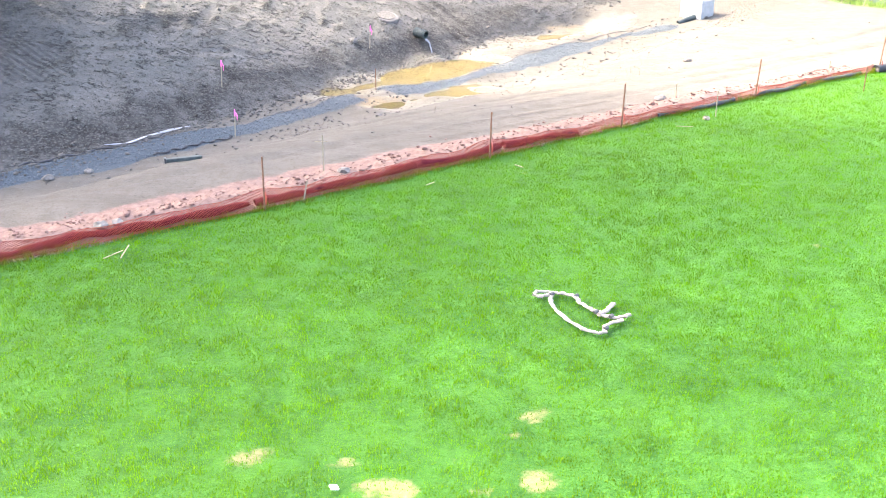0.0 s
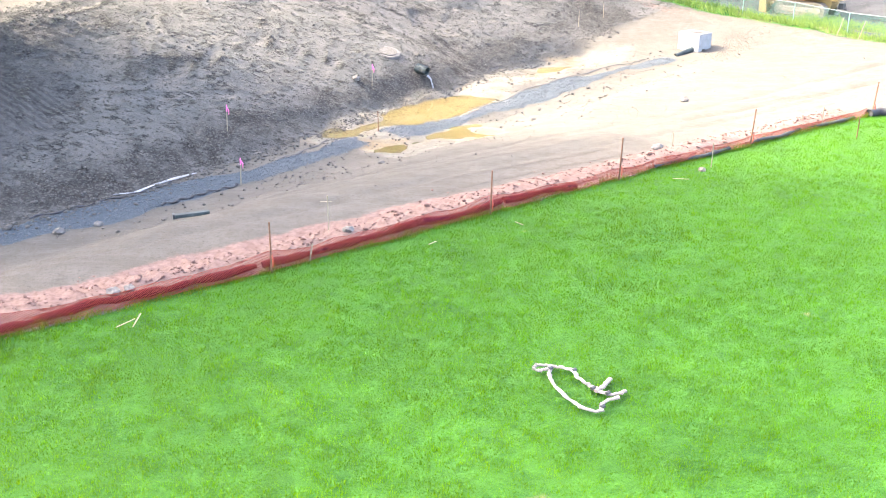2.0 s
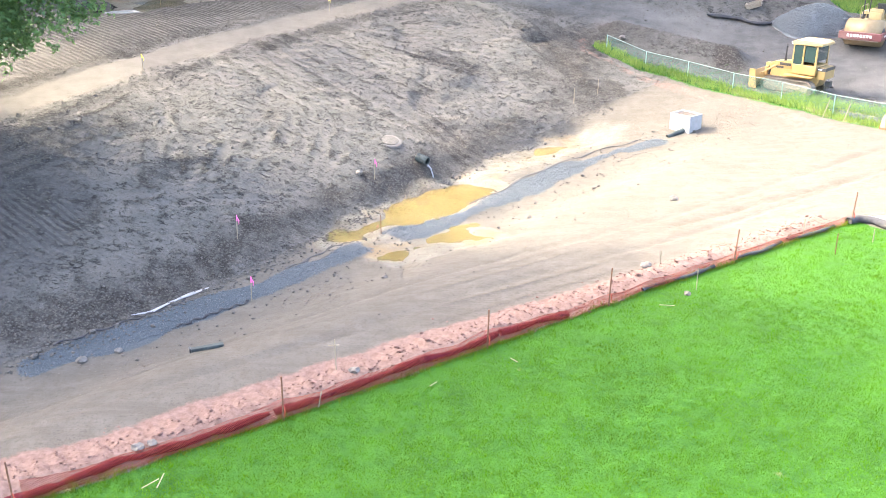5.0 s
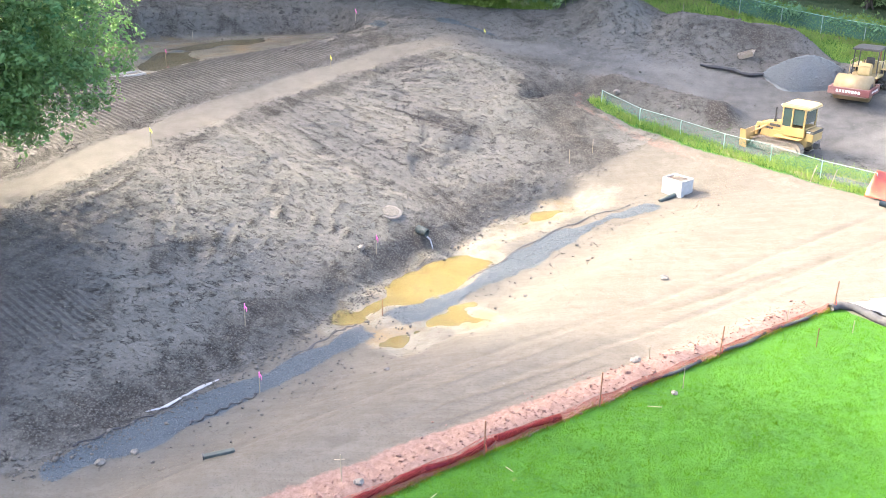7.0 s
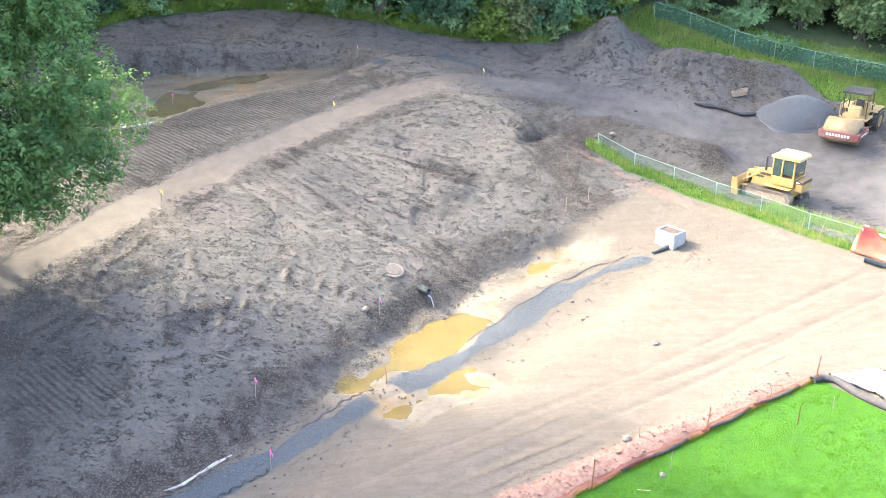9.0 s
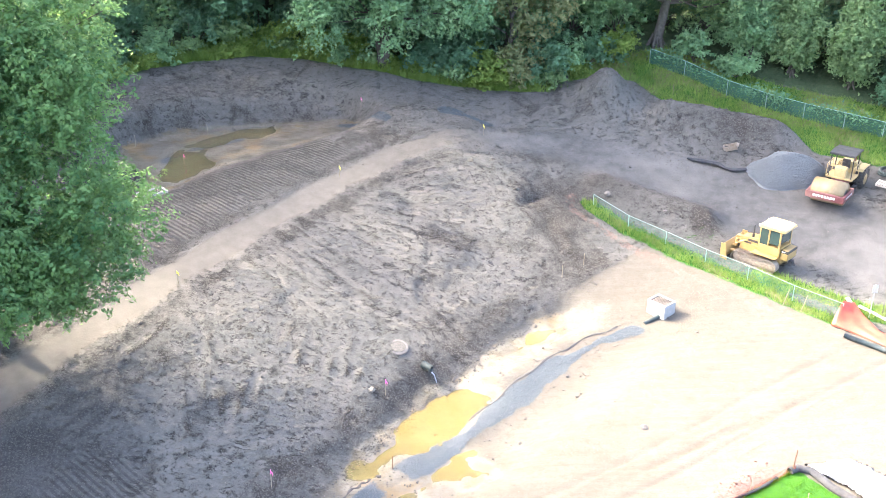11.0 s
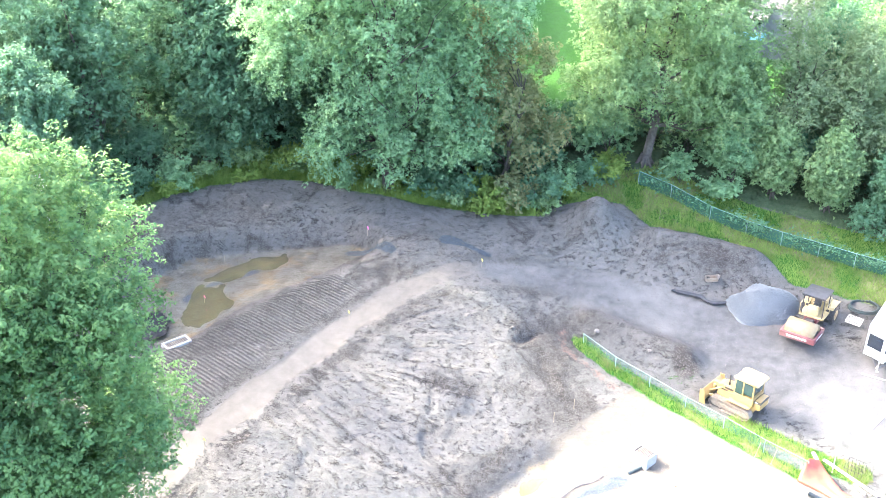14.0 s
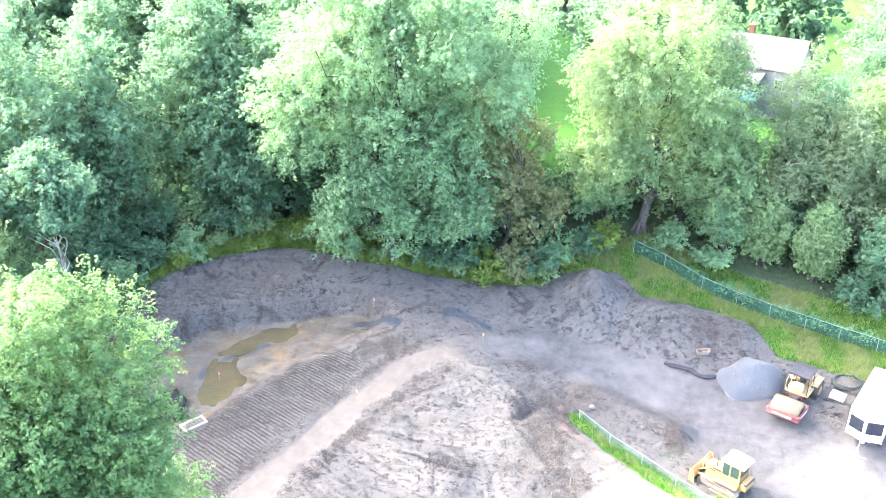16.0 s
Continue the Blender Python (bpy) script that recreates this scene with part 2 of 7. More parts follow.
    bright = k.mix(k.math("MULTIPLY", k.ramp(streak, 0.5, 0.66), 0.55), bright, (0.068, 0.057, 0.046))
    bright = k.mix(k.math("MULTIPLY", k.ramp(streak, 0.45, 0.30), 0.3), bright, (0.116, 0.105, 0.089))
    bright = k.mix(k.math("MULTIPLY", k.math("MULTIPLY", heap, k.ramp(k.noise(8, 4, 0.75), 0.35, 0.6)), 0.8), bright, (0.062, 0.052, 0.041))
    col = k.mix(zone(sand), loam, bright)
    red = k.mix(k.ramp(small, 0.3, 0.7), (0.100, 0.058, 0.047), (0.178, 0.118, 0.097))
    red = k.mix(k.math("MULTIPLY", k.ramp(grit, 0.55, 0.7), 0.4), red, (0.19, 0.14, 0.118))
    col = k.mix(zone(clay), col, red)
    slime = k.mix(k.ramp(mid, 0.35, 0.65), (0.098, 0.087, 0.069), (0.132, 0.120, 0.099))
    slime = k.mix(k.math("MULTIPLY", k.ramp(small, 0.55, 0.7), 0.6), slime, (0.07, 0.058, 0.043))
    slime = k.mix(k.math("MULTIPLY", k.ramp(k.noise(0.9, 7, 0.72), 0.50, 0.60), 0.6), slime, (0.070, 0.056, 0.032))
    slime = k.mix(k.math("MULTIPLY", k.ramp(k.noise(0.42, 5, 0.6), 0.54, 0.66), 0.7), slime, (0.165, 0.108, 0.048))
    col = k.mix(zone(mud), col, slime)
    lane = k.mix(k.ramp(mid, 0.3, 0.7), (0.078, 0.071, 0.061), (0.102, 0.093, 0.081))
    lane = k.mix(k.math("MULTIPLY", k.ramp(grit, 0.5, 0.7), 0.35), lane, (0.09, 0.08, 0.073))
    col = k.mix(zone(path, 0.3, 0.7), col, lane)
    yard = k.mix(k.ramp(mid, 0.3, 0.7), (0.054, 0.053, 0.051), (0.094, 0.091, 0.087))
    yard = k.mix(k.math("MULTIPLY", k.ramp(big, 0.45, 0.65), 0.7), yard, (0.132, 0.125, 0.115))
    yard = k.mix(k.math("MULTIPLY", k.ramp(k.noise(12, 4, 0.75), 0.54, 0.66), 0.6), yard, (0.045, 0.041, 0.038))
    yard = k.mix(k.math("MULTIPLY", k.ramp(k.noise(19, 3, 0.7), 0.62, 0.7), 0.5), yard, (0.24, 0.225, 0.20))
    col = k.mix(zone(haul, 0.25, 0.75), col, yard)
    stone = k.mix(k.ramp(grit, 0.35, 0.65), (0.026, 0.033, 0.040), (0.070, 0.084, 0.096))
    col = k.mix(zone(gravel), col, stone)
    litter = k.mix(k.ramp(small, 0.3, 0.7), (0.026, 0.055, 0.022), (0.066, 0.085, 0.040))
    col = k.mix(zone(woods), col, litter)
    sward = k.mix(k.ramp(mid, 0.3, 0.7), (0.011, 0.060, 0.005), (0.023, 0.094, 0.006))
    sward = k.mix(k.math("MULTIPLY", k.ramp(small, 0.35, 0.75), 0.5), sward, (0.038, 0.130, 0.008))
    sward = k.mix(zone(dry), sward, k.mix(k.ramp(small, 0.3, 0.7), (0.11, 0.12, 0.035), (0.16, 0.135, 0.078)))
    col = k.mix(zone(turf), col, sward)
    # relief: pebbles, clods, and the dozer's cleat prints
    calm = k.math("SUBTRACT", 1.0, k.math("MULTIPLY", k.math("MAXIMUM", sand, path), 0.55))
    calm = k.math("MULTIPLY", calm, k.math("ADD", 0.5, k.math("MULTIPLY", heap, 0.8)))
    height = k.math("ADD", k.math("ADD", k.math("MULTIPLY", small, 0.8), k.math("MULTIPLY", k.noise(16, 4, 0.7), 0.7)), k.math("MULTIPLY", grit, 0.4))
    height = k.math("MULTIPLY", height, calm)
    drag = k.node("ShaderNodeTexNoise", Vector=dragged.outputs[0], Scale=1.7, Detail=6.0, Roughness=0.62, Distortion=0.5).outputs[0]
    open_soil = k.math("SUBTRACT", 1.0, k.math("MAXIMUM", k.math("MAXIMUM", sand, turf), k.math("MAXIMUM", path, haul)))
    height = k.math("ADD", height, k.math("MULTIPLY", k.math("MULTIPLY", drag, open_soil), 1.3))
    rough_bits = k.math("SUBTRACT", k.math("MULTIPLY", lump, 0.7), k.math("MULTIPLY", k.math("MAXIMUM", *scars), 0.6))
    height = k.math("ADD", height, k.math("MULTIPLY", rough_bits, open_soil))
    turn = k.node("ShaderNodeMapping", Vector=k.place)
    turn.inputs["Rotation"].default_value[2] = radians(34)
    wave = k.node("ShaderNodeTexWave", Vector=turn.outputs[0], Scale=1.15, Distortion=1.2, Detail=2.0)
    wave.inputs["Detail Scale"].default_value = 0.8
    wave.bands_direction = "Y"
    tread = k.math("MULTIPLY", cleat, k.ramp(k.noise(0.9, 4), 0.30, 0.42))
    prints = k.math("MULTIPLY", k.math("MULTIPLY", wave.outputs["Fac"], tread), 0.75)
    # shade in the grooves of the prints, put in as dark colour
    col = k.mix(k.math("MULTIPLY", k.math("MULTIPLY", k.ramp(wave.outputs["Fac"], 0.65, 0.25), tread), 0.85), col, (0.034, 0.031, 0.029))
    k.bump(k.math("ADD", height, prints), 1.0, 0.12)
    wet = k.ramp(k.math("ADD", mud, k.math("MULTIPLY", edge, 0.6)), 0.2, 0.9)
    k.bsdf.inputs["Specular IOR Level"].default_value = 0.25
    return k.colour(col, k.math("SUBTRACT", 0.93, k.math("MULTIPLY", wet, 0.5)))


def water_material(name, a, b):
    k = Mat(name, 0.06)
    k.bump(k.noise(7, 2), 0.06, 0.01)
    k.bsdf.inputs["IOR"].default_value = 1.33
    k.bsdf.inputs["Alpha"].default_value = 0.72
    return k.colour(k.mix(k.ramp(k.noise(0.8, 4), 0.3, 0.7), a, b))


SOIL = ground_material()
BLADE = leafy("grass_blade", (0.008, 0.062, 0.003), (0.052, 0.182, 0.004), 0.9, (0.140, 0.205, 0.002), 0.6, 0.5)
EDGE_BLADE = leafy("edge_grass_blade", (0.03, 0.08, 0.006), (0.14, 0.13, 0.012), 0.9)
WEED = leafy("weed", (0.070, 0.140, 0.026), (0.190, 0.255, 0.062), 0.7)
LEAF_MAPLE = leafy("maple_leaf", (0.088, 0.195, 0.100), (0.215, 0.335, 0.165))
LEAF_OAK = leafy("oak_leaf", (0.040, 0.115, 0.052), (0.135, 0.220, 0.076))
LEAF_DARK = leafy("forest_leaf", (0.052, 0.124, 0.074), (0.116, 0.215, 0.118))
LEAF_PALE = leafy("pale_leaf", (0.100, 0.185, 0.085), (0.215, 0.305, 0.135))
LEAF_RUST = leafy("rusty_leaf", (0.100, 0.155, 0.070), (0.240, 0.230, 0.110))
NEEDLE = leafy("needle", (0.100, 0.160, 0.085), (0.195, 0.255, 0.135), 0.8)
BARK = surface("bark", (0.045, 0.038, 0.032), (0.09, 0.078, 0.068), 6, 0.9, 0, 0.9, (0.05, 0.05, 0.03), 0.3, 0.03)
BIRCH = surface("birch_bark", (0.55, 0.53, 0.48), (0.42, 0.40, 0.36), 5, 0.8, 0, 0.4, (0.08, 0.07, 0.06), 0.5)
WATER = water_material("murky_water", (0.130, 0.098, 0.036), (0.170, 0.135, 0.058))
POND = water_material("pond_water", (0.070, 0.062, 0.032), (0.105, 0.090, 0.048))
STONE = surface("blue_stone", (0.034, 0.043, 0.050), (0.105, 0.122, 0.132), 30, 0.8, 0, 0.4, (0.2, 0.18, 0.15), 0.2)
GREY_STONE = surface("grey_stone", (0.062, 0.070, 0.077), (0.150, 0.162, 0.172), 30, 0.8, 0, 0.4, (0.2, 0.18, 0.15), 0.2)
CLOD = surface("clod", (0.040, 0.036, 0.032), (0.110, 0.100, 0.088), 20, 0.95, 0, 0.5, (0.06, 0.05, 0.045), 0.3)
ROCK = surface("fieldstone", (0.08, 0.072, 0.063), (0.15, 0.135, 0.118), 12, 0.9, 0, 0.4)
CONCRETE = surface("concrete", (0.21, 0.208, 0.203), (0.27, 0.267, 0.26), 3, 0.85, 0, 0.25, (0.33, 0.29, 0.23), 0.2)
OLD_CONCRETE = surface("old_concrete", (0.085, 0.077, 0.070), (0.13, 0.118, 0.107), 5, 0.9, 0, 0.35, (0.15, 0.12, 0.1), 0.4)
YELLOW = surface("machine_yellow", (0.25, 0.158, 0.055), (0.30, 0.20, 0.08), 2, 0.42, 0, 0.05, (0.32, 0.24, 0.14), 0.28)
PALE_YELLOW = surface("faded_yellow", (0.27, 0.20, 0.090), (0.33, 0.255, 0.13), 2, 0.5, 0, 0.05, (0.33, 0.26, 0.18), 0.28)
DRUM = surface("drum_steel", (0.17, 0.12, 0.060), (0.22, 0.16, 0.085), 3, 0.55, 0.25, 0.1, (0.3, 0.24, 0.17), 0.4)
RED = surface("machine_red", (0.095, 0.026, 0.028), (0.14, 0.045, 0.046), 2, 0.5, 0, 0.05, (0.28, 0.19, 0.15), 0.35)
STEEL = surface("track_steel", (0.20, 0.17, 0.14), (0.33, 0.28, 0.23), 8, 0.6, 0.5, 0.3, (0.22, 0.17, 0.13), 0.6)
BLACK = surface("black_paint", (0.018, 0.018, 0.02), (0.04, 0.04, 0.043), 4, 0.5, 0, 0.05, (0.12, 0.1, 0.08), 0.2)
TYRE = surface("rubber", (0.022, 0.022, 0.022), (0.05, 0.048, 0.045), 8, 0.85, 0, 0.3, (0.17, 0.14, 0.11), 0.4)
PLASTIC = surface("black_plastic", (0.014, 0.022, 0.022), (0.035, 0.050, 0.048), 5, 0.65, 0, 0.1, (0.2, 0.17, 0.13), 0.25)
FABRIC = surface("filter_fabric", (0.014, 0.014, 0.017), (0.032, 0.032, 0.036), 6, 0.85, 0, 0.5, (0.09, 0.075, 0.06), 0.3)
GREY_CLOTH = surface("grey_sheet", (0.19, 0.19, 0.20), (0.28, 0.28, 0.29), 3, 0.7, 0, 0.5, (0.25, 0.21, 0.17), 0.35)
WHITE_CLOTH = surface("white_tubing", (0.145, 0.137, 0.126), (0.095, 0.087, 0.079), 6, 0.55, 0, 0.5, (0.36, 0.25, 0.2), 0.35, 0.02)
WHITE = surface("white_paint", (0.50, 0.50, 0.50), (0.55, 0.55, 0.545), 1, 0.35, 0, 0.03, (0.5, 0.48, 0.44), 0.12)
GALV = surface("galvanised_steel", (0.50, 0.52, 0.53), (0.62, 0.64, 0.65), 8, 0.4, 0.8, 0.1, (0.3, 0.28, 0.25), 0.2)
GREEN_STEEL = surface("green_coated_steel", (0.14, 0.27, 0.22), (0.22, 0.35, 0.30), 6, 0.5, 0.2, 0.1, (0.4, 0.4, 0.36), 0.3)
RUST = surface("rusty_steel", (0.12, 0.055, 0.035), (0.20, 0.10, 0.06), 14, 0.85, 0.3, 0.3, (0.06, 0.04, 0.035), 0.3)
WOOD = surface("raw_wood", (0.18, 0.15, 0.10), (0.24, 0.205, 0.145), 9, 0.8, 0, 0.3, (0.3, 0.24, 0.17), 0.25)
GREY_WOOD = surface("weathered_wood", (0.42, 0.36, 0.29), (0.56, 0.49, 0.41), 9, 0.85, 0, 0.35, (0.2, 0.17, 0.14), 0.35)
PINK = surface("pink_ribbon", (0.62, 0.09, 0.30), (0.68, 0.16, 0.38), 10, 0.5, 0, 0.1, (0.5, 0.2, 0.3), 0.05)
YELLOW_RIBBON = surface("yellow_ribbon", (0.78, 0.66, 0.08), (0.82, 0.74, 0.18), 10, 0.5, 0, 0.1, (0.5, 0.4, 0.1), 0.05)
NET = surface("red_netting", (0.24, 0.020, 0.022), (0.30, 0.050, 0.022), 3, 0.6, 0, 0.1, (0.32, 0.12, 0.02), 0.25)
ORANGE = surface("orange_netting", (0.25, 0.030, 0.015), (0.32, 0.050, 0.020), 3, 0.55, 0, 0.1, (0.35, 0.1, 0.06), 0.3)
MAROON = surface("maroon_sock", (0.060, 0.006, 0.010), (0.100, 0.016, 0.020), 9, 0.97, 0, 0.6, (0.16, 0.07, 0.06), 0.35, 0.03)
MAROON.node_tree.nodes["Principled BSDF"].inputs["Specular IOR Level"].default_value = 0.08
SHINGLE = surface("roof_shingle", (0.042, 0.040, 0.042), (0.07, 0.067, 0.067), 5, 0.9, 0, 0.5)
SIDING = surface("pale_siding", (0.20, 0.20, 0.21), (0.25, 0.25, 0.25), 2, 0.7, 0, 0.1)
BLUE = surface("pool_blue", (0.12, 0.42, 0.60), (0.2, 0.52, 0.68), 2, 0.4, 0, 0.1, (0.6, 0.7, 0.75), 0.1)


def glass_material(name, tone, rough=0.08):
    k = Mat(name, rough)
    k.bsdf.inputs["Specular IOR Level"].default_value = 0.7
    return k.colour(k.mix(k.ramp(k.noise(1.5), 0.3, 0.7), tone, tuple(c * 1.5 for c in tone)))


CAB_GLASS = glass_material("cab_glass", (0.018, 0.034, 0.032))
DARK_GLASS = glass_material("tinted_window", (0.012, 0.016, 0.022))


def mesh_material(name, tone, cell, fill):
    """Woven wire or netting seen from far off: the mesh is too fine to model, light passes between the strands."""
    k = Mat(name, 0.55)
    strands = k.node("ShaderNodeTexVoronoi", Vector=k.place, Scale=1 / cell)
    strands.feature = "DISTANCE_TO_EDGE"
    k.colour(k.mix(k.ramp(k.noise(0.7), 0.3, 0.7), tone, tuple(c * 0.7 for c in tone)))
    k.put(k.bsdf.inputs["Alpha"], k.ramp(strands.outputs[0], fill + 0.02, fill - 0.02))
    return k.mat


RAIL = surface("pale_rail", (0.17, 0.225, 0.205), (0.23, 0.29, 0.265), 6, 0.55, 0.2, 0.1)
GREEN_MESH = mesh_material("green_privacy_mesh", (0.016, 0.075, 0.045), 0.06, 0.22)
WIRE_MESH = mesh_material("green_chain_link", (0.05, 0.15, 0.115), 0.07, 0.05)

# ---- the lie of the land ----
# levels on a 13 m grid, from (-54, -14): a row for each step to the right, away from the camera along it
LEVELS = np.array([
    (-1.3, -0.5, 0.8, 2.9, 4.7, 6.0, 6.6, 7.1, 8.4, 10.0),
    (-1.0, -0.5, 0.3, 2.2, 4.4, 6.0, 7.4, 8.1, 9.8, 11.7),
    (-0.8, -0.4, -0.1, 1.3, 4.3, 5.0, 6.9, 9.6, 11.1, 12.9),
    (-0.9, -0.6, -0.3, -0.1, 2.5, 5.2, 4.7, 8.2, 11.2, 13.5),
    (-0.7, -0.8, -0.4, 0.0, 0.2, 2.9, 5.4, 8.0, 10.9, 13.5),
    (-0.2, -0.4, -0.5, 1.1, -0.1, 0.7, 5.4, 9.3, 11.7, 14.1),
    (0.3, 0.1, 0.1, 1.0, 1.6, 1.8, 4.1, 9.1, 12.3, 15.4),
    (0.7, 0.4, 0.2, 0.1, 0.6, 2.2, 5.5, 7.5, 12.5, 17.0),
    (1.1, 0.7, 0.3, -0.1, 0.2, 1.4, 3.7, 6.7, 12.0, 17.7),
])


def along(x, y):
    """Metres along the safety fence and away from it, from its middle post."""
    x, y = x - 1.2, y - 23.25
    return 0.8455 * x + 0.5339 * y, -0.5339 * x + 0.8455 * y


def world_at(s, w):
    return 1.2 + 0.8455 * s - 0.5339 * w, 23.25 + 0.5339 * s + 0.8455 * w


def soft(v, k):
    return k * np.log1p(np.exp(np.clip(v / k, -30, 30)))


def toe(s):
    """How far from the fence the loam bank begins."""
    return 17.9 - soft(10.0 - soft(3.5 + 0.42 * s, 0.8), 0.8)


PUDDLE = [(-4.3, 32.3), (-3.9, 34.0), (-2.5, 35.9), (-0.6, 39.0), (1.2, 40.2), (2.2, 39.2), (1.6, 37.3), (0.4, 35.9), (-1.9, 34.3), (-3.2, 32.8)]
PUDDLE_2 = [(-2.2, 31.3), (-0.5, 33.2), (0.8, 34.2), (1.7, 33.2), (-0.3, 32.3), (-1.0, 31.5), (-1.4, 30.8)]
PUDDLE_3 = [(2.0, 41.2), (3.2, 42.9), (5.1, 44.9), (6.7, 46.0), (6.8, 45.0), (5.0, 43.7), (3.1, 41.4)]
POND_EDGE = [(-18.2, 57.6), (-17.7, 59.6), (-16.0, 59.9), (-15.2, 57.4), (-15.6, 55.8), (-16.5, 54.2), (-17.9, 55.6)]
POND_ARM = [(-17.4, 61.0), (-16.1, 62.3), (-14.7, 63.8), (-12.3, 64.8), (-11.9, 63.7), (-14.0, 62.3), (-15.9, 60.8)]
POOLS = ((PUDDLE, -0.30), (PUDDLE_2, -0.32), (PUDDLE_3, -0.06))
STONY = ([(-18.3, 58.0), (-17.2, 59.9), (-15.8, 61.0), (-14.3, 62.0)], [(-7.2, 64.8), (-5.4, 64.6), (-4.2, 63.5)], [(0.2, 64.9), (1.6, 64.6), (3.2, 63.8)])
CHANNEL = [(-11.8, 23.9), (-9.3, 26.1), (-7.6, 27.75), (-5.7, 29.25), (-3.6, 31.5), (-2.4, 32.7), (0.2, 34.9), (2.5, 37.7), (4.3, 39.9), (6.2, 41.95), (8.3, 43.55), (10.2, 44.3)]
LANE = [(-26.0, 25.5), (-22.5, 30.0), (-19.6, 34.6), (-18.0, 37.3), (-14.3, 43.4), (-9.5, 50.6), (-6.5, 54.8), (-3.1, 58.7), (0.6, 61.0), (3.7, 61.8), (7.0, 61.8)]
HAUL = [(4.0, 61.9), (8.0, 61.8), (11.5, 60.4), (15.5, 58.5), (19.5, 56.0), (24.0, 52.0), (28.0, 47.0), (33.0, 40.0)]
CHAIN = [(9.6, 55.6), (21.2, 43.6)]
SLOPE = [(-22.5, 46.5), (-18.9, 50.0), (-16.6, 52.0), (-14.5, 54.7), (-12.4, 57.7), (-9.2, 60.3), (-7.6, 60.3), (-6.2, 58.7), (-9.6, 54.0), (-12.7, 49.4), (-15.1, 45.5), (-17.6, 41.4), (-21.0, 40.0)]
DAMP = [(-21.5, 29.0), (-18.6, 33.2), (-15.5, 37.3), (-14.7, 37.5), (-14.1, 35.6), (-13.2, 33.4), (-12.4, 29.5), (-14.0, 25.0), (-24.0, 24.0)]
UPPER = [(-22.0, 52.0), (-21.5, 60.5), (-19.4, 63.3), (-16.0, 64.6), (-11.8, 65.6), (-7.5, 66.4), (-5.6, 65.0), (-8.0, 62.4), (-11.8, 59.2), (-15.2, 55.2), (-17.2, 52.0)]
WOODS = [(-120, 10), (-26, 10), (-27, 30), (-24, 42), (-26, 58), (-24.2, 66.1), (-22.1, 68.9), (-18.9, 70.9), (-14.9, 72.2), (-10.7, 71.9), (-6.8, 70.2), (-1.3, 69.6), (5.1, 68.9), (8.0, 68.8), (12.0, 72.0), (17.0, 74.0), (22.0, 71.5), (28.0, 69.0), (40.0, 62.0), (120, 20), (400, 20), (400, 600), (-400, 600), (-400, 10)]
MEADOW = [(9.5, 69.9), (14.6, 70.0), (16.2, 67.2), (21.5, 66.2), (24.6, 63.8), (26.0, 61.3), (29.0, 60.0), (32.1, 58.6), (44.0, 53.0), (60.0, 60.0), (36.0, 66.0), (26.0, 70.0), (18.0, 75.0), (10.0, 73.0)]


def base_level(x, y):
    gx, gy = np.clip((x + 54) / 13, 1, 6.999), np.clip((y + 14) / 13, 1, 7.999)
    i, j = np.floor(gx).astype(int), np.floor(gy).astype(int)
    cubic = lambda t: ((1 - t) ** 3 / 6, (3 * t**3 - 6 * t**2 + 4) / 6, (-3 * t**3 + 3 * t**2 + 3 * t + 1) / 6, t**3 / 6)
    a, b = cubic(gx - i), cubic(gy - j)
    z = sum(a[p] * b[q] * LEVELS[i - 1 + p, j - 1 + q] for p in range(4) for q in range(4))
    s, w = along(x, y)
    ramp = soft(w - toe(s), 0.4)
    z = z + 0.31 * 8 * (1 - np.exp(-ramp / 8)) * sigmoid((22 - s) / 1.5)
    z = z - 0.87 * sigmoid((w - 6.0 - 0.26 * s - 0.9 * sigmoid((2 - s) / 3)) / 0.6) * sigmoid((20 - s) / 2) * sigmoid((s + 40) / 2)
    z = z + 2.5 * np.exp(-((x - 12.0) ** 2 + (y - 67.4) ** 2) / 2.0**2)
    z = z + 1.5 * np.exp(-((to_segment(x, y, 16.5, 65.2, 23.0, 63.3) / 1.7) ** 2))
    z = z + 0.3 * np.exp(-((to_segment(x, y, 13.0, 51.8, 18.0, 46.8) / 1.6) ** 2))
    z = z + 0.9 * np.exp(-((to_segment(x, y, 10.6, 57.4, 16.5, 54.2) / 1.1) ** 2))
    z = z + 0.3 * sigmoid((to_segment(x, y, -19, 56.5, -9, 65) - 4.6) / 0.35) * sigmoid((y - 60.5 - 0.55 * (x + 19)) / 1.2) * sigmoid((-4.0 - x) / 1.0)
    return z - 1.0 * sigmoid((3.0 - to_segment(x, y, -19, 56.5, -9, 65)) / 0.5)


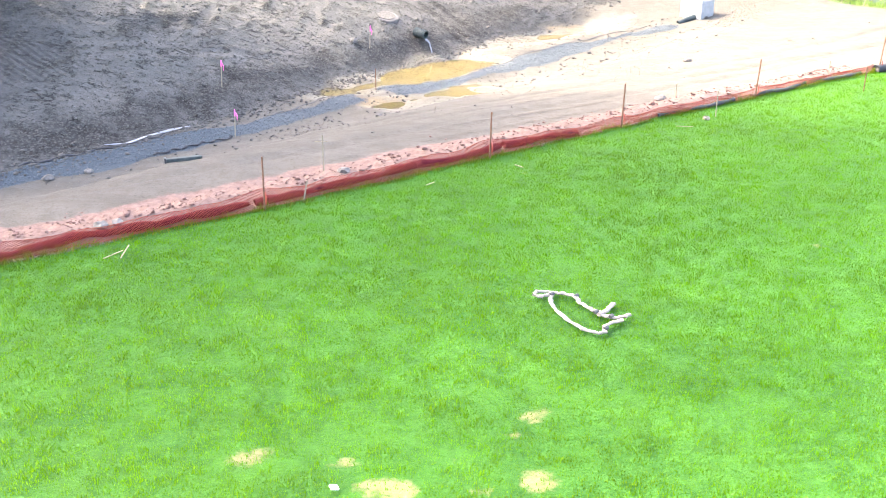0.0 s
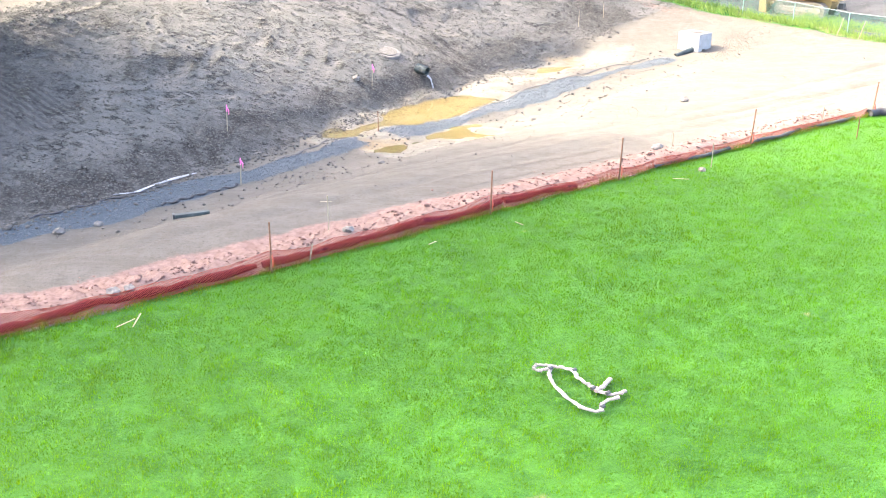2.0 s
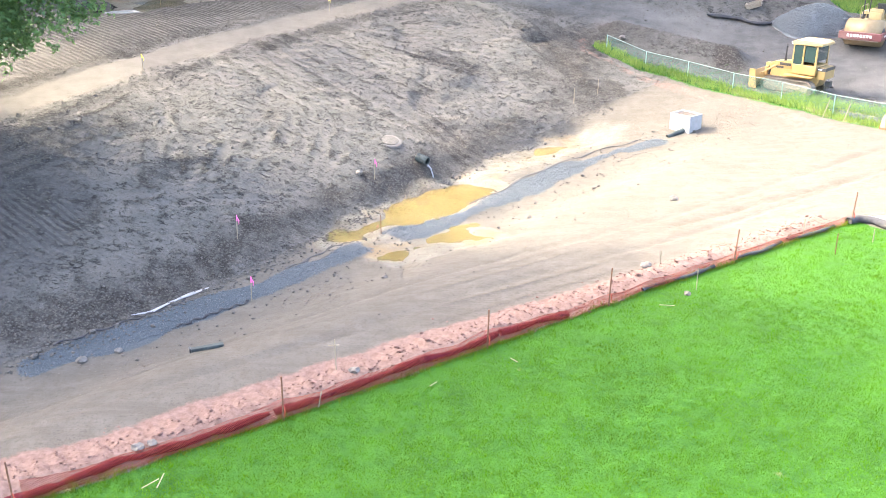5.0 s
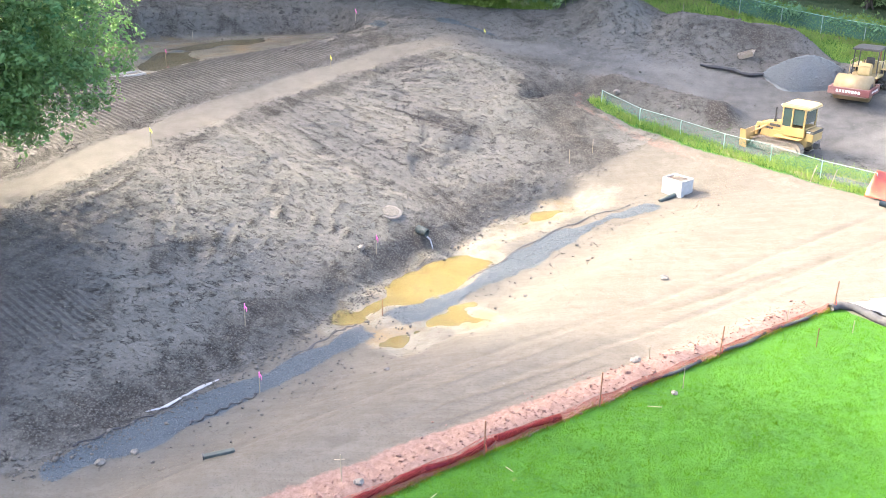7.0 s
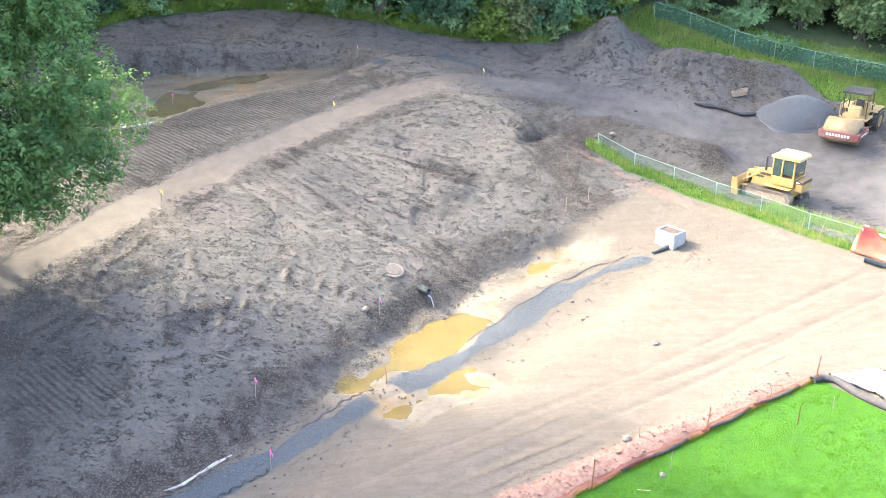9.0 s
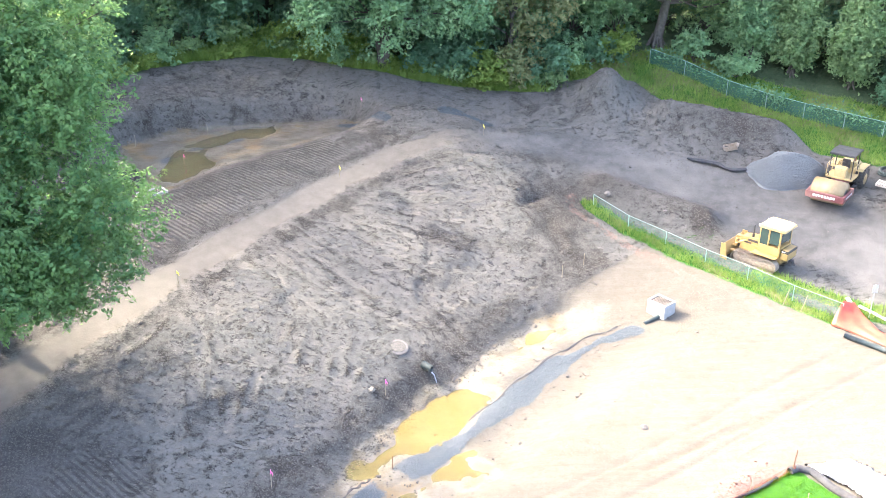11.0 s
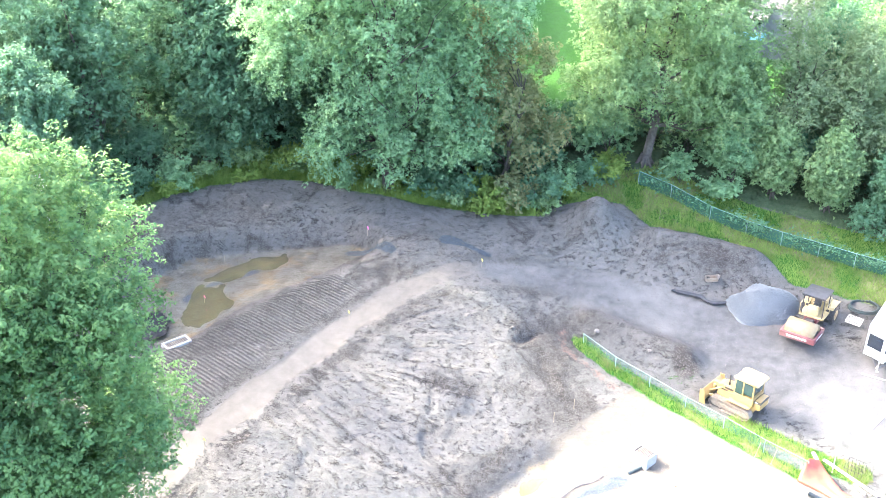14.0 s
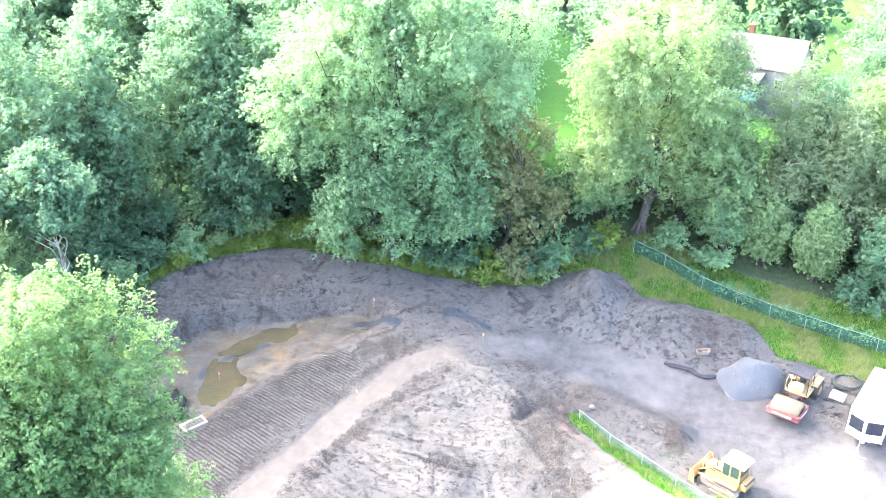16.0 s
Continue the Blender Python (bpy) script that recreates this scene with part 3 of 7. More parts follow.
def make_tracks():
    """Arcs that blade and crawler left on the bank: centre, radius, first and last angle."""
    rng = np.random.default_rng(19)
    arcs = []
    # each family: where its first arc begins, heading, length, bend radius (left is positive), how many, how far apart
    for x, y, heading, length, bend, n, gap in ((-6.6, 51.6, -42, 10, 17, 8, 0.95), (-4.0, 52.6, -14, 8, 22, 3, 1.0), (-4.4, 40.6, -96, 5.5, -40, 6, 0.75), (-9.0, 37.0, -84, 5, 30, 4, 0.9), (-12.9, 41.6, -46, 4.2, -9, 2, 0.8), (-3.6, 55.0, 18, 6, -14, 3, 1.2), (5.0, 58.5, -62, 5, 12, 4, 0.9), (-18.2, 32.6, 57, 6, 60, 3, 0.9), (-13.9, 41.0, -100, 4.5, -7, 1, 1), (-1.0, 45.5, -40, 5, 20, 4, 0.9), (-13.5, 33.0, 40, 6, -25, 3, 1.1)):
        for k in range(n):
            h = radians(heading + rng.normal() * 5)
            along_it = rng.uniform(-1.2, 1.2) if n > 2 else 0
            px = x - math.cos(h) * along_it + k * gap * math.sin(radians(heading))
            py = y - math.sin(h) * along_it - k * gap * math.cos(radians(heading))
            r = abs(bend) * rng.uniform(0.8, 1.2)
            turn = 1 if bend > 0 else -1
            span = length * rng.uniform(0.6, 1.1) / r
            cx, cy = px - turn * r * math.sin(h), py + turn * r * math.cos(h)
            a = h - turn * math.pi / 2
            arcs.append((cx, cy, r, min(a, a + turn * span), max(a, a + turn * span)))
    return arcs


TRACKS = make_tracks()


def rut_relief(x, y):
    """Height of the ruts, their crumbled rims and smeared beds."""
    z, rim, bed = (np.zeros(np.shape(x)) for _ in range(3))
    for cx, cy, r, a, b in TRACKS:
        near = np.nonzero((np.abs(np.hypot(x - cx, y - cy) - r) < 0.9))[0]
        if not len(near):
            continue
        dx, dy = x[near] - cx, y[near] - cy
        d = np.hypot(dx, dy) - r
        t = np.arctan2(dy, dx)
        t = (t - (a + b) / 2 + math.pi) % (2 * math.pi) - math.pi
        on = sigmoid(((b - a) / 2 - np.abs(t)) * r / 0.3)
        broken = np.clip(2.6 * vnoise(x[near], y[near], 0.9, 71) - 0.7, 0, 1)
        z[near] += on * (-0.03 * broken * np.exp(-((d / 0.24) ** 4)) + 0.035 * broken * np.exp(-(((d - 0.34) / 0.12) ** 2)))
        rim[near] = np.maximum(rim[near], on * broken * np.exp(-(((d - 0.40) / 0.13) ** 2)))
        bed[near] = np.maximum(bed[near], on * np.exp(-((d / 0.26) ** 4)))
    return z, rim, bed


def plates(x, y):
    """Smeared plates of soil that end in small broken steps; and where the steps are."""
    z, step, calm = 0.0, 0.0, 0.0
    for cell, high, seed in ((5.0, 0.12, 21), (2.2, 0.08, 24)):
        u, v = x + 1.6 * fbm(x, y, 3.0, 3, seed), y + 1.6 * fbm(x, y, 3.0, 3, seed + 1)
        h = 3.6 * fbm(0.8 * u + 0.5 * v, 0.55 * v - 0.35 * u, cell, 3, seed + 2)
        f = h - np.floor(h)
        part_of = np.clip(3.0 * vnoise(x, y, 2.4, seed + 3) - 1.1, 0, 1.2)
        z = z + high * part_of * (np.clip((f - 0.84) / 0.16, 0, 1) - f)
        step = np.maximum(step, part_of * np.exp(-(((f - 0.90) / 0.10) ** 2)))
        calm = np.maximum(calm, np.clip(part_of * 1.4 - 0.35, 0, 1) * sigmoid((0.66 - f) / 0.06) * sigmoid((f - 0.12) / 0.04))
    return z, step, calm


def churn(x, y):
    """Where the loam lies in dark loose crumbs, from 0 to 1."""
    s, w = along(x, y)
    t = w - toe(s)
    c = 0.55 * np.exp(-(((t - 1.1) / 1.5) ** 2)) * (s < 22)
    c = np.maximum(c, 0.45 * np.exp(-(((to_line(x, y, LANE) - 1.7) / 0.6) ** 2)))
    c = np.maximum(c, 0.5 * sigmoid((-13 - x) / 1.5) * sigmoid((38 - y) / 2))
    c = np.maximum(c, 0.55 * np.exp(-((to_segment(x, y, 8.0, 56.5, 6.5, 48.5) / 2.2) ** 2)))
    c = np.maximum(c, 0.42 * np.exp(-((to_segment(x, y, 10.6, 57.4, 16.5, 54.2) / 1.6) ** 2)))
    c = np.maximum(c, 0.20 * sigmoid((y - 63.0 - 0.1 * np.abs(x - 4)) / 0.8))
    c = np.maximum(c, 0.35 * sigmoid((to_line(x, y, LANE) - 2.2) / 0.4) * ((x - 0.6) * -0.55 + (y - 61.0) * 0.83 > 0) * (x < 2))
    c = np.maximum(c, 0.42 * np.exp(-((x - 12.0) ** 2 + (y - 66.6) ** 2) / 2.4**2))
    c = np.maximum(c, 0.42 * np.exp(-((to_segment(x, y, 16.5, 64.4, 23.0, 62.5) / 1.5) ** 2)))
    for a, b, p, q, r in ((-0.6, 50.6, 2.4, 50.6, 0.8), (3.6, 51.0, 6.2, 50.9, 0.9), (6.2, 49.3, 9.2, 49.1, 0.7), (-0.4, 43.8, 1.4, 44.8, 0.8), (-6.6, 60.0, -4.2, 61.2, 1.2), (4.9, 54.9, 6.9, 56.5, 0.6), (-13.5, 38.2, -12.0, 37.2, 0.7), (-11.3, 34.2, -10.2, 35.8, 0.8)):
        c = np.maximum(c, 0.55 * np.exp(-((to_segment(x, y, a, b, p, q) / r) ** 2)))
    return np.clip(c + 0.6 * (fbm(x, y, 3.5, 4, 61) - 0.56) + 0.3 * plates(x, y)[1], 0, 1)


def ground_level(x, y, relief=True):
    """The ground's height; relief: with clods, ruts and berms."""
    x, y = np.asarray(x, float), np.asarray(y, float)
    z = base_level(x, y)
    s, w = along(x, y)
    # the berm of red clay behind the netting, churned by tracks
    berm = np.exp(-(((w - 0.75) / 0.55) ** 2)) * sigmoid((16 - s) / 0.6) * sigmoid((s + 30) / 2)
    z = z + 0.22 * berm
    z = z + 0.30 * np.exp(-(((w - 3.2) / 1.8) ** 2)) * sigmoid((4 - s) / 3)
    for outline, level in POOLS:
        d = inside(x, y, outline)
        flat = level + 0.36 * (fbm(x, y, 1.6, 5, 50) - 0.5) + np.where(d > 0, -0.16 * np.minimum(d, 0.6), -0.10 * d) - 0.005
        z = z + (flat - z) * sigmoid((d + 1.0) / 0.25)
    uneven = fbm(x, y, 1.6, 5, 50) - 0.5
    pool = np.maximum(inside(x, y, POND_EDGE), inside(x, y, POND_ARM))
    flat = 5.32 + 0.16 * uneven - 0.20 * sigmoid((pool + 2.2 * uneven) / 0.2)
    z = z + (flat - z) * sigmoid((inside(x, y, UPPER) + 0.5) / 0.25)
    if relief:
        m = zones(x, y)
        loose = np.clip(1 - m["sand"] - m["turf"] - m["path"] - 0.9 * m["haul"] - m["mud"] - m["woods"] - 0.8 * m["cleat"], 0, 1)
        bent_x, bent_y = x + 2.5 * fbm(x, y, 6, 2, 3), y + 2.5 * fbm(x, y, 6, 2, 5)
        ridge = 1 - np.abs(2 * vnoise(bent_x + 0.4 * bent_y, bent_y * 0.35, 1.1, 9) - 1)
        z = z + loose * (0.17 * (fbm(x, y, 2.4, 4, 1) - 0.5) + 0.05 * (ridge - 0.5) + (0.09 + 0.14 * churn(x, y)) * (fbm(x, y, 0.7, 3, 7) - 0.5))
        z = z - loose * 0.28 * np.exp(-((to_segment(x, y, 4.9, 54.9, 6.9, 56.5) / 0.35) ** 2)) * (0.4 + vnoise(x, y, 0.6, 33))
        z = z + loose * plates(x, y)[0]
        z = z + loose * rut_relief(np.ravel(x), np.ravel(y))[0].reshape(np.shape(x))
        z = z + m["sand"] * (0.07 * (fbm(x, y, 1.7, 2, 2) - 0.5) + 0.06 * (fbm(x, y, 0.45, 3, 18) - 0.5)) + m["clay"] * 0.16 * (fbm(x, y, 0.8, 3, 4) - 0.5)
        z = z + m["clay"] * 0.06 * np.sin(s * 2 * math.pi / 0.45 + 1.5 * w) * np.exp(-(((w - 1.15) / 0.45) ** 4))
        ruts = np.minimum(np.abs(w - 2.9 - 0.12 * np.sin(s * 0.4)), np.abs(w - 4.8 - 0.12 * np.sin(s * 0.35 + 1)))
        z = z - m["sand"] * 0.10 * np.exp(-((to_segment(x, y, 8.6, 32.4, 16.6, 36.8) / 0.14) ** 2)) * (0.3 + vnoise(x, y, 1.0, 16))
        z = z - m["sand"] * 0.06 * np.exp(-((ruts / 0.16) ** 2)) * (0.4 + vnoise(x, y, 3, 6))
        z = z + 0.035 * (fbm(x, y, 3, 3, 8) - 0.5) * m["turf"] + 0.5 * (fbm(x, y, 5, 3, 12) - 0.5) * m["woods"]
        z = z + 0.03 * (fbm(x, y, 0.5, 3, 14) - 0.5) * m["mud"]
        z = z + 0.05 * m["gravel"]
    return z


def zones(x, y):
    """What the ground is made of, each between 0 and 1."""
    s, w = along(x, y)
    jit = 0.5 * (fbm(x, y, 2.5, 3, 20) - 0.5)
    side = to_segment(x, y, *CHAIN[0], *CHAIN[1])
    beyond = (x - 9.6) * 0.719 + (y - 55.6) * 0.695 > 0
    site = inside(x, y, WOODS)
    lawn = sigmoid((-w + 0.07 + 0.3 * jit) / 0.05) * sigmoid((16.3 - s) / 0.08)
    lawn = np.maximum(lawn, sigmoid((-w - 26) / 1.0) * (s < 60))
    front = sigmoid((toe(s) - w + jit) / 0.12) * (1 - lawn) * ~beyond
    strip = sigmoid((np.where(beyond, 0.35, 0.75) - side + jit) / 0.12)
    patch = sigmoid((0.35 - np.hypot(x - 15.6, y - 52.6) / 3 + jit) / 0.05) * sigmoid((0.3 + jit * 2) / 0.1)
    verge = sigmoid((0.55 - to_segment(x, y, 18.5, 48.2, 24, 43.5) / 1.6 + jit) / 0.08) * beyond
    meadow = sigmoid((inside(x, y, MEADOW) + jit) / 0.15)
    garden = sigmoid((5.0 - to_segment(x, y, 9.5, 84, 22, 180)) / 0.4) + sigmoid((inside(x, y, [(23, 86), (60, 78), (120, 90), (120, 200), (24, 200)])) / 0.5)
    turf = np.clip(lawn + garden + strip + 0.9 * meadow + 0.35 * patch + 0.8 * verge, 0, 1)
    width = 0.95 + 0.12 * np.sin(s)
    lane = sigmoid((width - to_line(x, y, LANE)) / 0.1) * sigmoid((2.2 - x) / 1.8)
    haul = sigmoid((1.2 + 0.09 * np.maximum(x - 5, 0) ** 1.15 - to_line(x, y, HAUL) + jit) / 0.5) * (beyond | (x < 12))
    mud = np.clip(sum(sigmoid((inside(x, y, p) + 0.7 + 2 * jit) / 0.15) for p, _ in POOLS[:3]), 0, 1)
    mud = np.maximum(mud, 0.62 * sigmoid((inside(x, y, [(1.0, 40.5), (3.5, 44.6), (6.8, 47.2), (9.6, 46.8), (9.6, 45.0), (6.0, 42.6), (3.0, 39.6)]) + 3 * jit) / 0.3))
    wet = sigmoid((inside(x, y, UPPER) + jit) / 0.2)
    mud = np.clip(mud + wet, 0, 1)
    channel = sigmoid((0.36 + 0.10 * np.sin(s * 0.7) + 0.14 * (s < 4) + 0.10 * sigmoid((s - 7) / 1.0) + 0.10 * sigmoid((s - 12) / 1.0) + 2.6 * jit - to_line(x, y, CHANNEL)) / 0.08)
    channel = channel * (1 - 0.9 * sigmoid((0.8 - np.hypot(x + 2.4, y - 32.6)) / 0.1))
    channel = np.maximum(channel, 0.75 * sigmoid((0.42 + 2.2 * jit - np.min([to_line(x, y, line) for line in STONY], axis=0)) / 0.12))
    red = sigmoid((w - 0.04) / 0.06) * sigmoid((np.clip(1.75 - 0.07 * np.maximum(s, 0), 0.3, 3) - w + jit) / 0.12) * sigmoid((16 - s) / 0.2)
    red = np.maximum(red, 0.5 * sigmoid((0.35 - np.abs(side - 1.5) + jit) / 0.1) * ~beyond * (s > 18))
    cleat = sigmoid((inside(x, y, SLOPE) + jit) / 0.15)
    cleat = np.maximum(cleat, 0.7 * sigmoid((1.5 - np.hypot((x + 14.2) / 1.4, y - 30.4) + 2 * jit) / 0.25))
    bald = np.max([np.exp(-(((x - a) / r) ** 2 + ((y - b) / (0.6 * r)) ** 2)) for a, b, r in ((1.4, 11.8, 0.5), (-2.6, 10.8, 0.55), (0.9, 11.3, 0.36), (1.3, 10.3, 0.6), (-0.8, 10.1, 0.6), (0.0, 10.8, 0.45), (0.5, 10.1, 0.4), (-1.3, 10.7, 0.35), (7.5, 17.5, 0.3), (2.0, 22.2, 0.25))], axis=0)
    bald = np.clip(bald * (0.3 + 1.6 * fbm(x, y, 0.5, 4, 35)) * 1.2 - 0.25, 0, 1)
    dry = np.clip(bald * 0.6 + np.clip(meadow + 0.7 * strip + verge, 0, 1) * np.clip(1.9 * fbm(x, y, 1.8, 3, 31) - 0.4, 0, 1), 0, 1)
    woods = sigmoid((site + jit) / 0.3) * (1 - meadow) * (1 - np.clip(garden, 0, 1))
    dig = (1 - woods)
    return dict(sand=np.clip(front, 0, 1), clay=red, turf=turf, path=lane * dig, haul=haul * dig, mud=mud, cleat=cleat, gravel=channel, dry=dry, woods=woods)


def axis(lo, hi, step, far):
    mid = np.arange(lo, hi + step / 2, step)
    out = step * np.cumsum(1.17 ** np.arange(1, 60))
    out = out[out < far]
    return np.concatenate([lo - out[::-1], mid, hi + out])


def build_ground():
    xs, ys = axis(-26, 34, 0.14, 1500), axis(8, 74, 0.14, 1500)
    gx, gy = np.meshgrid(xs, ys, indexing="ij")
    x, y = gx.ravel(), gy.ravel()
    z = ground_level(x, y)
    m = zones(x, y)
    _, rim, bed = rut_relief(x, y)
    rim = np.clip(churn(x, y) + 0.6 * rim, 0, 1)
    s, w = along(x, y)
    lines = sum(a * np.exp(-(((w - b - 0.10 * np.sin(s * 0.35 + b)) / c) ** 2)) for a, b, c in ((0.9, 1.95, 0.10), (1.0, 2.68, 0.09), (0.8, 3.9, 0.10), (0.5, 4.4, 0.07), (0.5, 5.0, 0.09))) * np.clip(2.2 * vnoise(s, w * 0.3, 2.2, 19) - 0.6, 0, 1)
    lines = np.maximum(lines, np.exp(-((to_segment(x, y, 8.6, 32.4, 16.6, 36.8) / 0.13) ** 2)) * np.clip(2 * vnoise(x, y, 1.0, 16) - 0.3, 0, 1))
    rim = np.where(m["sand"] > 0.5, lines, rim)
    bed = np.maximum(bed, plates(x, y)[2])
    # back bank coloured paler, to make up for the woods' shade on it
    bed = np.maximum(bed, 0.9 * sigmoid((y - 62.5) / 0.8) * sigmoid((-3.0 - x) / 1.5))
    nx, ny = len(xs), len(ys)
    i, j = np.meshgrid(np.arange(nx - 1), np.arange(ny - 1), indexing="ij")
    a = (i * ny + j).ravel()
    faces = np.stack([a, a + ny, a + ny + 1, a + 1], 1)
    s, w = along(x, y)
    kinds = [
        ("lawn", "turf", "mown green lawn with yellowed and bare patches", m["turf"] * (w < 0.3)),
        ("grass_verge", "grass", "rough grass growing along the fences and bank", m["turf"] * (w >= 0.3)),
        ("dirt_road", "road", "pale compacted sand haul road with tyre ruts", m["sand"] * (1 - m["mud"]) * (1 - m["clay"]) * (1 - m["gravel"])),
        ("red_soil_strip", "soil", "churned strip of red clay behind the netting", m["clay"]),
        ("basin_floor", "mud", "wet tan mud on the floor of the basins", m["mud"] * (1 - m["gravel"])),
        ("gravel_channel", "gravel", "drain channel of blue grey crushed stone", m["gravel"] * 1.2),
        ("yard", "yard", "grey compacted gravel yard and haul road", m["haul"]),
        ("gravel_path", "path", "pale compacted gravel path over the bank", m["path"] * 1.1),
        ("cleated_slope", "soil", "dark slope printed by crawler tracks", m["cleat"] * 1.05 * (1 - m["path"])),
        ("forest_floor", "ground", "shaded leaf litter under the trees", m["woods"]),
        ("ground", "soil", "bare grey brown graded soil with clods and stones", np.full(len(x), 0.4)),
    ]
    pick = np.argmax(np.stack([k[3] for k in kinds]), 0)
    pick = pick[faces].min(1)
    keep = {n: np.stack(v + [np.ones(len(x))], 1).astype(np.float32) for n, v in (("zone_a", [m["sand"], m["clay"], m["turf"]]), ("zone_b", [m["path"], m["mud"], m["cleat"]]), ("zone_c", [m["gravel"], m["dry"], m["woods"]]), ("zone_d", [m["haul"], rim, bed]))}
    wetter = inside(x, y, DAMP) + 1.2 * (fbm(x, y, 1.5, 4, 27) - 0.5)
    keep["zone_d"][:, 3] = np.maximum(sigmoid(wetter / 0.18), 0.5 * m["cleat"])
    co = np.stack([x, y, z], 1)
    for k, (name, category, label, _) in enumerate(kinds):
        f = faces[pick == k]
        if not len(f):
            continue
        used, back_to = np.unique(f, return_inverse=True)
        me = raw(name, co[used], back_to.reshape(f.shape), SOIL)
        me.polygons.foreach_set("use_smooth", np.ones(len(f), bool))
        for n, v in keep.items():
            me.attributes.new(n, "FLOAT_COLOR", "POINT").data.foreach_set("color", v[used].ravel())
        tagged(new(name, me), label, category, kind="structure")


build_ground()


def at(x, y, lift=0.0):
    return Vector((x, y, float(ground_level(np.array([x]), np.array([y]))[0]) + lift))


def build_water():
    for name, outline, level, mat, label in (("puddle", PUDDLE, -0.30, WATER, "shallow ochre brown puddle in the basin"), ("puddle", PUDDLE_2, -0.32, WATER, "small ochre puddle beside the stone channel"), ("puddle", PUDDLE_3, -0.12, WATER, "thin muddy puddle on the sand"), ("pond", UPPER, 5.25, POND, "still muddy pond reflecting the trees")):
        c = np.mean(outline, axis=0)
        bm = bmesh.new()
        ring = []
        for px, py in outline:
            d = Vector((px - c[0], py - c[1]))
            d += d.normalized() * 0.8
            ring.append(bm.verts.new((c[0] + d.x, c[1] + d.y, level)))
        bm.faces.new(ring)
        bmesh.ops.recalc_face_normals(bm, faces=bm.faces)
        if bm.faces[:][0].normal.z < 0:
            bmesh.ops.reverse_faces(bm, faces=bm.faces[:])
        single(name, bm, mat, label, name, kind="structure")


build_water()

# ---- trees and plants ----
def leaves(centres, size, rng, up=0.45, long=2.0, facing=None):
    """Folded leaves, four corners each, at random turns round the centres."""
    n = len(centres)
    normal = rng.normal(size=(n, 3))
    normal[:, 2] = np.abs(normal[:, 2]) + up
    if facing is not None:
        normal = facing + 0.5 * rng.normal(size=(n, 3))
    normal /= np.linalg.norm(normal, axis=1)[:, None]
    aside = np.cross(normal, rng.normal(size=(n, 3)))
    aside /= np.linalg.norm(aside, axis=1)[:, None]
    ahead = np.cross(normal, aside)
    k = (size * rng.uniform(0.6, 1.3, n))[:, None]
    co = np.stack([centres - ahead * k * long / 2, centres + aside * k / 2 + normal * k * 0.12, centres + ahead * k * long / 2 - normal * k * 0.15, centres - aside * k / 2 + normal * k * 0.12], 1)
    return co.reshape(-1, 3), np.arange(4 * n).reshape(n, 4)


def crown_points(rng, lobes, shoots, each, spread, droop=0.0):
    """Leafy shoots over the outer part of some lobes, each lobe a centre and three radii."""
    vol = np.array([r[0] * r[1] * r[2] for _, r in lobes]) ** 0.66
    pick = rng.choice(len(lobes), shoots, p=vol / vol.sum())
    c = np.array([l[0] for l in lobes])[pick]
    r = np.array([l[1] for l in lobes])[pick]
    # boughs gather the shoots in tufts with gaps between them
    boughs = max(6, shoots // 16)
    b = rng.normal(size=(boughs, 3))
    d = b[rng.integers(boughs, size=shoots)] + 0.30 * rng.normal(size=(shoots, 3))
    d /= np.linalg.norm(d, axis=1)[:, None]
    deep = rng.uniform(0.12, 1.0, shoots) ** 0.42
    c = c + d * r * (deep * rng.uniform(0.86, 1.10, shoots))[:, None]
    long = spread * rng.uniform(0.55, 1.4, shoots)
    way = d * np.array((0.9, 0.9, 0.6)) + np.array((0, 0, 0.38)) + 0.35 * rng.normal(size=(shoots, 3))
    way /= np.linalg.norm(way, axis=1)[:, None]
    s = rng.uniform(0, 1, (shoots, each, 1))
    o = rng.normal(size=(shoots, each, 3))
    o /= np.linalg.norm(o, axis=2)[:, :, None]
    p = c[:, None] + (way[:, None] * s + o * (0.34 - 0.24 * s)) * long[:, None, None]
    p[:, :, 2] -= (droop * s[:, :, 0] ** 2) * long[:, None]
    face = o * 0.7 + d[:, None] * 0.4 + np.array((0, 0, 0.75))
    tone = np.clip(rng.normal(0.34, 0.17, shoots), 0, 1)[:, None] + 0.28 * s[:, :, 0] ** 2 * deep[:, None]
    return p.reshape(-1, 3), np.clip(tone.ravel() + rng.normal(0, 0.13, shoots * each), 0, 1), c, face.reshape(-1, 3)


def limb(bm, rng, a, b, r, bend=0.12, steps=6, thin=0.25, sides=7):
    a, b = Vector(a), Vector(b)
    length = (b - a).length
    pts = [a.lerp(b, k / steps) + Vector(rng.normal(size=3)) * bend * length * 0.3 * math.sin(math.pi * k / steps) for k in range(steps + 1)]
    tube(pts, [r * (1 - (1 - thin) * k / steps) for k in range(steps + 1)], sides, bm)
    return pts


